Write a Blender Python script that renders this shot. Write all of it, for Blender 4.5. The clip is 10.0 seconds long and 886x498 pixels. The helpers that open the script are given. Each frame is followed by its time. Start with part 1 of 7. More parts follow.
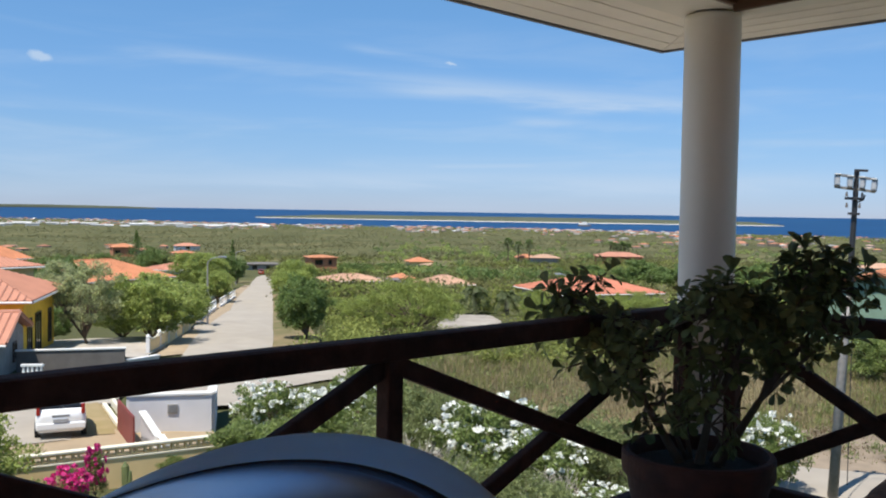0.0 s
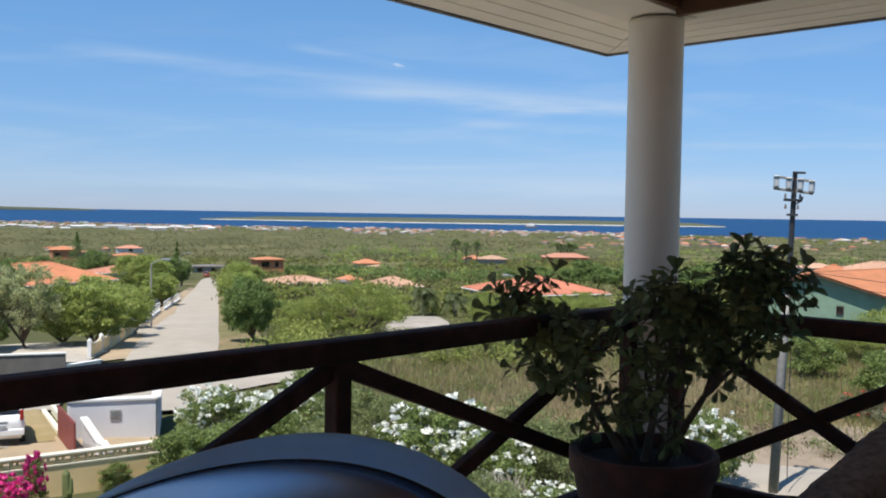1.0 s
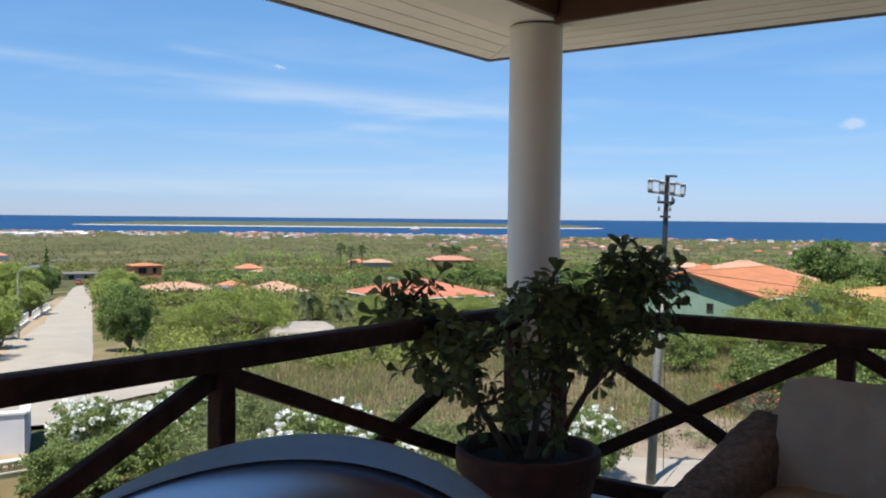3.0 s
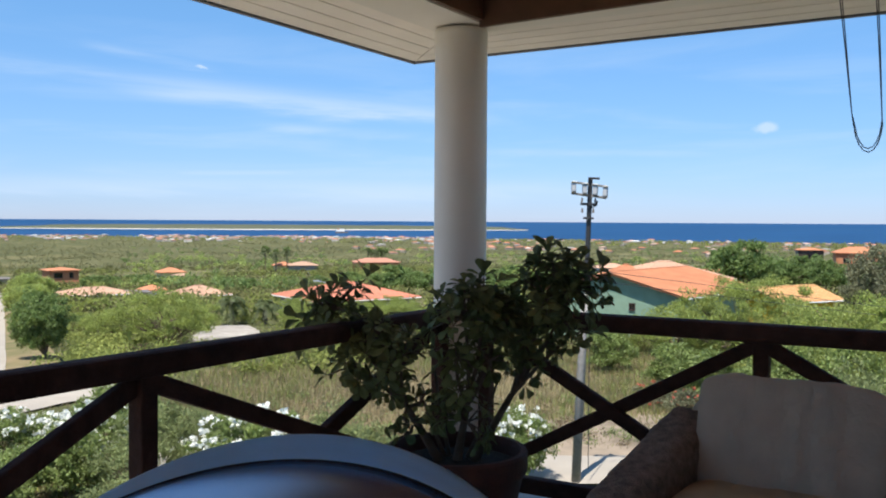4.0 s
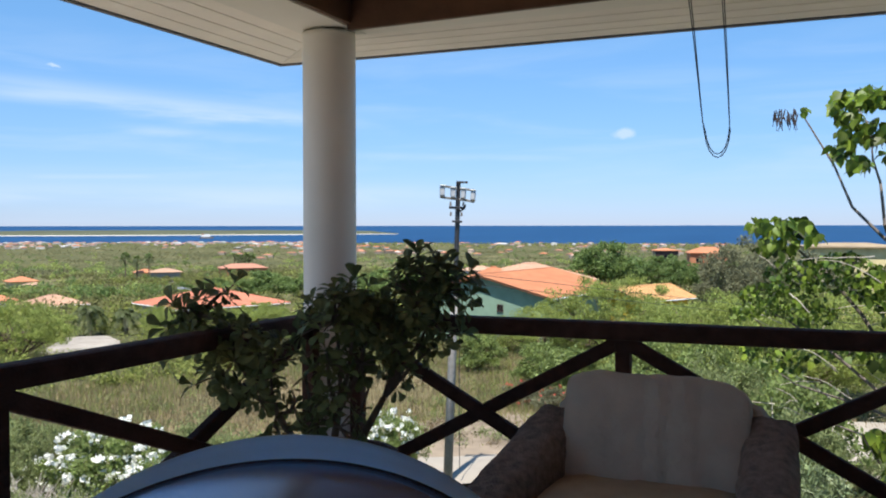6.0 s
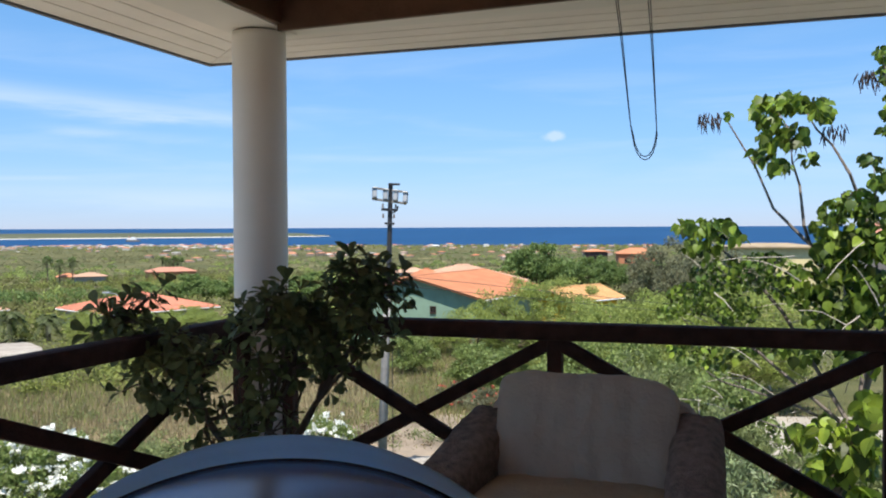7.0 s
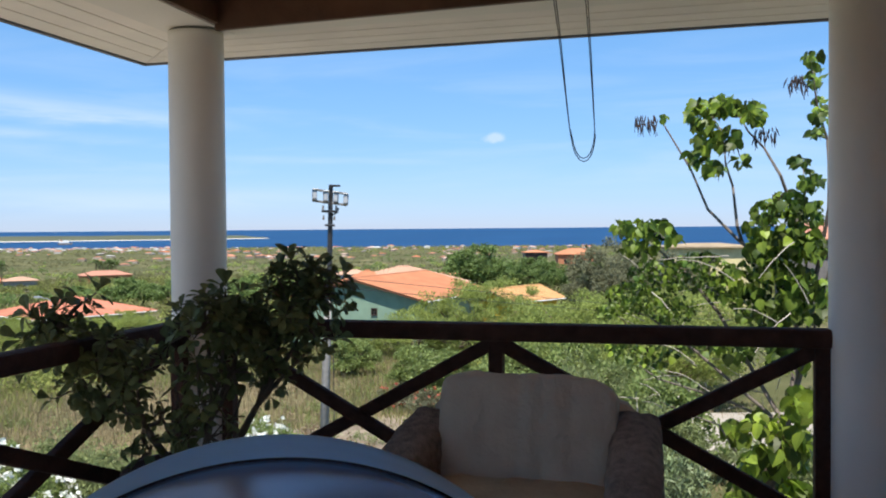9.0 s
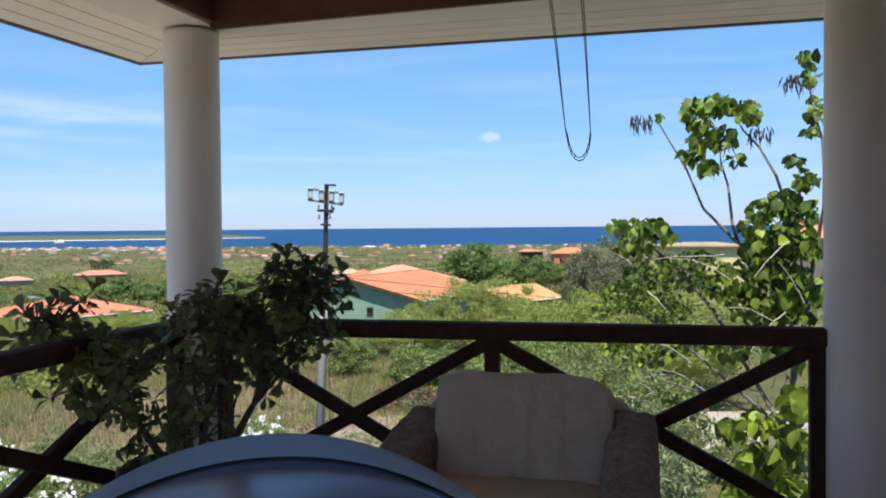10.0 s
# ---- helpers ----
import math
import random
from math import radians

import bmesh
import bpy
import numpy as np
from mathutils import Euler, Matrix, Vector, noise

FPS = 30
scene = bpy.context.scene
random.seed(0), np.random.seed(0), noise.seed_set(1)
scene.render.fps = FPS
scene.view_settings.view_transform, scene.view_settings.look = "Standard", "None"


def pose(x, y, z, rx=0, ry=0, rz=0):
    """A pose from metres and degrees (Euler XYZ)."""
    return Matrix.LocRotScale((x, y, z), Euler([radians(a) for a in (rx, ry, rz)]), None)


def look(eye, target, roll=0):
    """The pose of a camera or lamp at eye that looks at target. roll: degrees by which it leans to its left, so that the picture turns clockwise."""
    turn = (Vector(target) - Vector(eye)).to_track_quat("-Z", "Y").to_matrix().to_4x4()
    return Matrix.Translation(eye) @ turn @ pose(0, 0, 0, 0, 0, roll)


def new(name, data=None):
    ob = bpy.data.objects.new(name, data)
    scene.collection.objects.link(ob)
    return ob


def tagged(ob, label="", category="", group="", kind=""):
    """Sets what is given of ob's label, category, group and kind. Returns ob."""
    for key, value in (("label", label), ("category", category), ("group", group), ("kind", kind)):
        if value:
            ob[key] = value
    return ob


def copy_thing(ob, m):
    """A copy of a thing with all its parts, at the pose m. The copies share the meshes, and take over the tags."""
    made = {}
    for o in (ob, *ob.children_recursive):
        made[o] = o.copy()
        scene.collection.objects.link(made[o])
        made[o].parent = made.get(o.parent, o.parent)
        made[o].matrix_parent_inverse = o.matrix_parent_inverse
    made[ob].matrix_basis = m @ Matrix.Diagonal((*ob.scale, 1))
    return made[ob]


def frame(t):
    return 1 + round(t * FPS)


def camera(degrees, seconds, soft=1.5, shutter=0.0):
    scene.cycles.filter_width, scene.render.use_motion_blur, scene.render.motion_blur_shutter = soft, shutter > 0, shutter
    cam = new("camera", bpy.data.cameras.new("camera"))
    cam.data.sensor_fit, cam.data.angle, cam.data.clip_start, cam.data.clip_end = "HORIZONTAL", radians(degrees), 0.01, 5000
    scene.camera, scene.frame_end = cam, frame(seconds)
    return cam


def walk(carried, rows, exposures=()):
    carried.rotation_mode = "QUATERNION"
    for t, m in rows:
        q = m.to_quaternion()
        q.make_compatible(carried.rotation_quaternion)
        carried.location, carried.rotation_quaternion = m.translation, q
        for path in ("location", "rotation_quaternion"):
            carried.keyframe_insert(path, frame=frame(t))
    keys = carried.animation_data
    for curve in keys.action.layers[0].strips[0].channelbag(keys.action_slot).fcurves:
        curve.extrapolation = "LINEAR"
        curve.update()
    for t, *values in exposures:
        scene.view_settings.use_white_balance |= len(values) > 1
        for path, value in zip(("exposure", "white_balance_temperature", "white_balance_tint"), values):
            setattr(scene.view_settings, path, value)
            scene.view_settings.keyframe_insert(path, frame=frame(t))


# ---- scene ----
# ---- camera and its way ----
cam = camera(52.51, 10.0, soft=2.0)
PATH = [
    (0, pose(0.01503, -0.00751, 1.44972, 87.632, -0.899, 45.796)),
    (0.5, pose(0.01500, -0.00812, 1.44976, 87.714, -0.911, 44.045)),
    (1, pose(0.01484, -0.00876, 1.44980, 87.778, -0.849, 42.470)),
    (1.5, pose(0.01470, -0.00923, 1.44982, 87.829, -0.796, 41.276)),
    (2, pose(0.01449, -0.00988, 1.44986, 87.932, -0.690, 39.647)),
    (2.5, pose(0.01418, -0.01074, 1.44991, 88.008, -0.605, 37.421)),
    (4, pose(0.01296, -0.01326, 1.45002, 88.246, -0.346, 30.424)),
    (4.5, pose(0.01246, -0.01408, 1.45005, 88.336, -0.221, 27.999)),
    (5, pose(0.01200, -0.01476, 1.45008, 88.392, -0.122, 25.961)),
    (6.5, pose(0.01046, -0.01660, 1.45013, 88.572, 0.163, 20.015)),
    (7, pose(0.00983, -0.01725, 1.45015, 88.623, 0.253, 17.808)),
    (7.5, pose(0.00926, -0.01777, 1.45015, 88.672, 0.321, 15.908)),
    (8, pose(0.00874, -0.01822, 1.45016, 88.705, 0.386, 14.278)),
    (8.5, pose(0.00861, -0.01833, 1.45016, 88.717, 0.353, 13.873)),
    (9, pose(0.00868, -0.01827, 1.45016, 88.695, 0.468, 14.039)),
    (9.5, pose(0.00871, -0.01825, 1.45016, 88.670, 0.451, 14.150)),
    (10, pose(0.00859, -0.01835, 1.45016, 88.647, 0.511, 13.769)),
]
walk(cam, PATH, exposures=[(0.0, 0.67), (2.5, 0.72), (4.0, 0.97), (10.0, 1.0)])

# ---- world, sun ----
SUN_AZ, SUN_EL = 190.0, 66.0      # degrees: to the left of +y, above the horizon


def build_world():
    world = bpy.data.worlds.new("daylight")
    scene.world = world
    world.use_nodes = True
    nt = world.node_tree
    nt.nodes.clear()
    nd, ln = nt.nodes.new, nt.links.new
    out, bg = nd("ShaderNodeOutputWorld"), nd("ShaderNodeBackground")
    sky = nd("ShaderNodeTexSky")
    sky.sky_type, sky.sun_disc = "NISHITA", False
    sky.sun_elevation, sky.sun_rotation = radians(SUN_EL), radians(-SUN_AZ)
    sky.air_density, sky.dust_density, sky.ozone_density = 1.0, 0.05, 3.0
    bg.inputs["Strength"].default_value = 0.085
    geo = nd("ShaderNodeTexCoord")
    sep = nd("ShaderNodeSeparateXYZ")
    ln(geo.outputs["Generated"], sep.inputs[0])

    def math_node(op, a, b=None, clamp=False):
        m = nd("ShaderNodeMath")
        m.operation, m.use_clamp = op, clamp
        for k, v in enumerate((a, b)):
            if v is None:
                continue
            if isinstance(v, (int, float)):
                m.inputs[k].default_value = v
            else:
                ln(v, m.inputs[k])
        return m.outputs[0]

    # thin streaks of high cloud: a soft veil, and bands that follow lines in the sky
    mp = nd("ShaderNodeMapping")
    mp.inputs["Scale"].default_value = (1.8, 1.8, 15.0)
    mp.inputs["Rotation"].default_value = (radians(4), radians(-3), 0)
    mp.inputs["Location"].default_value = (3.7, 1.3, 0.35)
    ln(geo.outputs["Generated"], mp.inputs[0])
    no = nd("ShaderNodeTexNoise")
    no.inputs["Scale"].default_value, no.inputs["Detail"].default_value = 1.7, 9.0
    no.inputs["Roughness"].default_value, no.inputs["Distortion"].default_value = 0.56, 0.5
    ln(mp.outputs[0], no.inputs["Vector"])

    def ramp_of(v, lo, hi, top=1.0):
        r = nd("ShaderNodeMapRange")
        r.interpolation_type = "SMOOTHSTEP"
        r.inputs["From Min"].default_value, r.inputs["From Max"].default_value = lo, hi
        r.inputs["To Max"].default_value = top
        ln(v, r.inputs["Value"])
        return r.outputs[0]

    veil = ramp_of(no.outputs[0], 0.44, 0.74, 0.34)
    veil = math_node("MULTIPLY", veil, ramp_of(sep.outputs["Z"], 0.26, 0.09))
    west = math_node("ARCTAN2", math_node("MULTIPLY", sep.outputs["X"], -1.0), sep.outputs["Y"])
    high = math_node("ARCSINE", sep.outputs["Z"])
    grain = ramp_of(no.outputs[0], 0.30, 0.66)
    cirrus = veil
    # each band: from (azimuth, height) to (azimuth, height) in degrees, half width, strength
    for a0, e0, a1, e1, half, power in ((68.0, 9.6, 45.5, 8.1, 0.75, 0.46), (52.5, 8.4, 25.0, 6.2, 1.25, 0.66), (53.0, 10.4, 43.5, 8.9, 0.55, 0.26), (43.5, 6.0, 28.0, 5.0, 0.50, 0.46), (48.0, 2.9, 38.5, 3.1, 0.26, 0.30),
                                        (30.0, 4.5, 12.5, 4.2, 0.36, 0.38), (66.0, 1.9, 14.0, 2.2, 1.1, 0.50), (76.0, 6.3, 54.0, 5.0, 0.7, 0.20), (22.0, 1.8, -12.0, 1.6, 1.1, 0.40), (74.0, 10.6, 66.0, 9.8, 0.4, 0.22)):
        mid, slope, span = radians((a0 + a1) / 2), (e1 - e0) / (a1 - a0), radians(abs(a1 - a0) / 2)
        off = math_node("SUBTRACT", west, mid)
        rise = math_node("SUBTRACT", math_node("SUBTRACT", high, radians((e0 + e1) / 2)), math_node("MULTIPLY", off, slope))
        rise = math_node("ADD", rise, math_node("MULTIPLY", math_node("SUBTRACT", no.outputs[0], 0.5), radians(half * 2.2)))
        across = ramp_of(math_node("ABSOLUTE", rise), radians(half), 0.0)
        along = ramp_of(math_node("ABSOLUTE", off), span, span * 0.45)
        band = math_node("MULTIPLY", math_node("MULTIPLY", across, along), math_node("MULTIPLY", grain, power))
        cirrus = math_node("MAXIMUM", cirrus, math_node("ADD", band, math_node("MULTIPLY", cirrus, 0.6)))

    # two small puffs
    total = cirrus
    fine = nd("ShaderNodeTexNoise")
    fine.inputs["Scale"].default_value, fine.inputs["Detail"].default_value = 38.0, 4.0
    ln(geo.outputs["Generated"], fine.inputs["Vector"])
    for az, el, size in ((10.7, 5.75, 0.016), (69.9, 8.5, 0.015), (45.5, 9.2, 0.0075)):
        a, e = radians(az), radians(el)
        d = nd("ShaderNodeVectorMath")
        d.operation = "DISTANCE"
        warp = nd("ShaderNodeVectorMath")
        warp.operation = "MULTIPLY_ADD"
        warp.inputs[1].default_value = (0.016, 0.016, 0.016)
        ln(fine.outputs["Color"], warp.inputs[0])
        ln(geo.outputs["Generated"], warp.inputs[2])
        squash = nd("ShaderNodeVectorMath")
        squash.operation = "MULTIPLY"
        squash.inputs[1].default_value = (1.0, 1.0, 2.4)
        ln(warp.outputs[0], squash.inputs[0])
        ln(squash.outputs[0], d.inputs[0])
        d.inputs[1].default_value = (-math.sin(a) * math.cos(e) + 0.008, math.cos(a) * math.cos(e) + 0.008, 2.4 * (math.sin(e) + 0.008))
        r = nd("ShaderNodeMapRange")
        r.interpolation_type = "SMOOTHSTEP"
        r.inputs["From Min"].default_value, r.inputs["From Max"].default_value = size, size * 0.35
        r.inputs["To Max"].default_value = 0.75
        ln(d.outputs["Value"], r.inputs["Value"])
        total = math_node("MAXIMUM", total, r.outputs[0])
    mix = nd("ShaderNodeMix")
    mix.data_type = "RGBA"
    ln(total, mix.inputs["Factor"])
    # trade-wind air: clear and blue, palest at the horizon
    tint = nd("ShaderNodeValToRGB")
    tint.color_ramp.elements[0].position, tint.color_ramp.elements[0].color = 0.0, (0.41, 0.53, 0.94, 1)
    tint.color_ramp.elements[1].position, tint.color_ramp.elements[1].color = 0.34, (0.66, 0.98, 1.1, 1)
    e2 = tint.color_ramp.elements.new(0.08)
    e2.color = (0.475, 0.625, 0.885, 1)
    ln(sep.outputs["Z"], tint.inputs["Fac"])
    air = nd("ShaderNodeMix")
    air.data_type, air.blend_type = "RGBA", "MULTIPLY"
    air.inputs["Factor"].default_value = 1.0
    ln(sky.outputs[0], air.inputs["A"])
    ln(tint.outputs[0], air.inputs["B"])
    ln(air.outputs["Result"], mix.inputs["A"])
    mix.inputs["B"].default_value = (4.0, 5.0, 6.3, 1)
    ln(mix.outputs["Result"], bg.inputs["Color"])
    ln(bg.outputs[0], out.inputs["Surface"])


build_world()
sun = new("sun", bpy.data.lights.new("sun", "SUN"))
sun.data.energy, sun.data.angle, sun.data.color = 4.25, radians(0.55), (1.0, 0.95, 0.86)
_a, _e = radians(SUN_AZ), radians(SUN_EL)
sun.matrix_world = look((0, 0, 60), (60 * math.sin(_a) * math.cos(_e), -60 * math.cos(_a) * math.cos(_e), 60 - 60 * math.sin(_e)))


# ---- materials ----
def mat(name, color, rough=0.7, vary=0.25, scale=6.0, bump=0.0, bump_scale=40.0, metal=0.0, spec=0.5, second=None, stain=1.2, island=0.0, through_light=0.0, per_object=0.0, coat=0.0):
    """A procedural material: base colour varied at two scales, fine relief, and a random shift for each piece."""
    m = bpy.data.materials.new(name)
    m.use_nodes = True
    nt = m.node_tree
    nd, ln = nt.nodes.new, nt.links.new
    b = nt.nodes["Principled BSDF"]
    tc = nd("ShaderNodeTexCoord")
    n1, n2 = nd("ShaderNodeTexNoise"), nd("ShaderNodeTexNoise")
    n1.inputs["Scale"].default_value, n1.inputs["Detail"].default_value = scale, 6
    n2.inputs["Scale"].default_value, n2.inputs["Detail"].default_value = stain, 4
    for n in (n1, n2):
        ln(tc.outputs["Object"], n.inputs["Vector"])
    c = Vector(color)
    dark = second if second else tuple(c * (1 - vary))
    mixer = nd("ShaderNodeMix")
    mixer.data_type = "RGBA"
    mixer.inputs["A"].default_value = (*dark, 1)
    mixer.inputs["B"].default_value = (*[min(1, k * (1 + vary * 0.5)) for k in color], 1)
    add = nd("ShaderNodeMath")
    add.operation = "ADD"
    ln(n1.outputs[0], add.inputs[0])
    ln(n2.outputs[0], add.inputs[1])
    rng = nd("ShaderNodeMapRange")
    rng.inputs["From Min"].default_value, rng.inputs["From Max"].default_value = 0.75, 1.25
    ln(add.outputs[0], rng.inputs["Value"])
    ln(rng.outputs[0], mixer.inputs["Factor"])
    col = mixer.outputs["Result"]
    if island or per_object:
        src = nd("ShaderNodeNewGeometry").outputs["Random Per Island"] if island else nd("ShaderNodeObjectInfo").outputs["Random"]
        amount = island or per_object
        hsv = nd("ShaderNodeHueSaturation")
        mr = nd("ShaderNodeMapRange")
        mr.inputs["To Min"].default_value, mr.inputs["To Max"].default_value = 1 - amount, 1 + amount
        ln(src, mr.inputs["Value"])
        ln(mr.outputs[0], hsv.inputs["Value"])
        ln(col, hsv.inputs["Color"])
        col = hsv.outputs[0]
    ln(col, b.inputs["Base Color"])
    b.inputs["Roughness"].default_value, b.inputs["Metallic"].default_value = rough, metal
    b.inputs["Specular IOR Level"].default_value = spec
    b.inputs["Coat Weight"].default_value = coat
    if bump:
        n3, bp = nd("ShaderNodeTexNoise"), nd("ShaderNodeBump")
        n3.inputs["Scale"].default_value, n3.inputs["Detail"].default_value = bump_scale, 5
        ln(tc.outputs["Object"], n3.inputs["Vector"])
        bp.inputs["Strength"].default_value, bp.inputs["Distance"].default_value = bump, 0.02
        ln(n3.outputs[0], bp.inputs["Height"])
        ln(bp.outputs[0], b.inputs["Normal"])
    if through_light:
        tr, ms = nd("ShaderNodeBsdfTranslucent"), nd("ShaderNodeMixShader")
        ln(col, tr.inputs["Color"])
        ms.inputs[0].default_value = through_light
        ln(b.outputs[0], ms.inputs[1])
        ln(tr.outputs[0], ms.inputs[2])
        ln(ms.outputs[0], nt.nodes["Material Output"].inputs["Surface"])
    return m


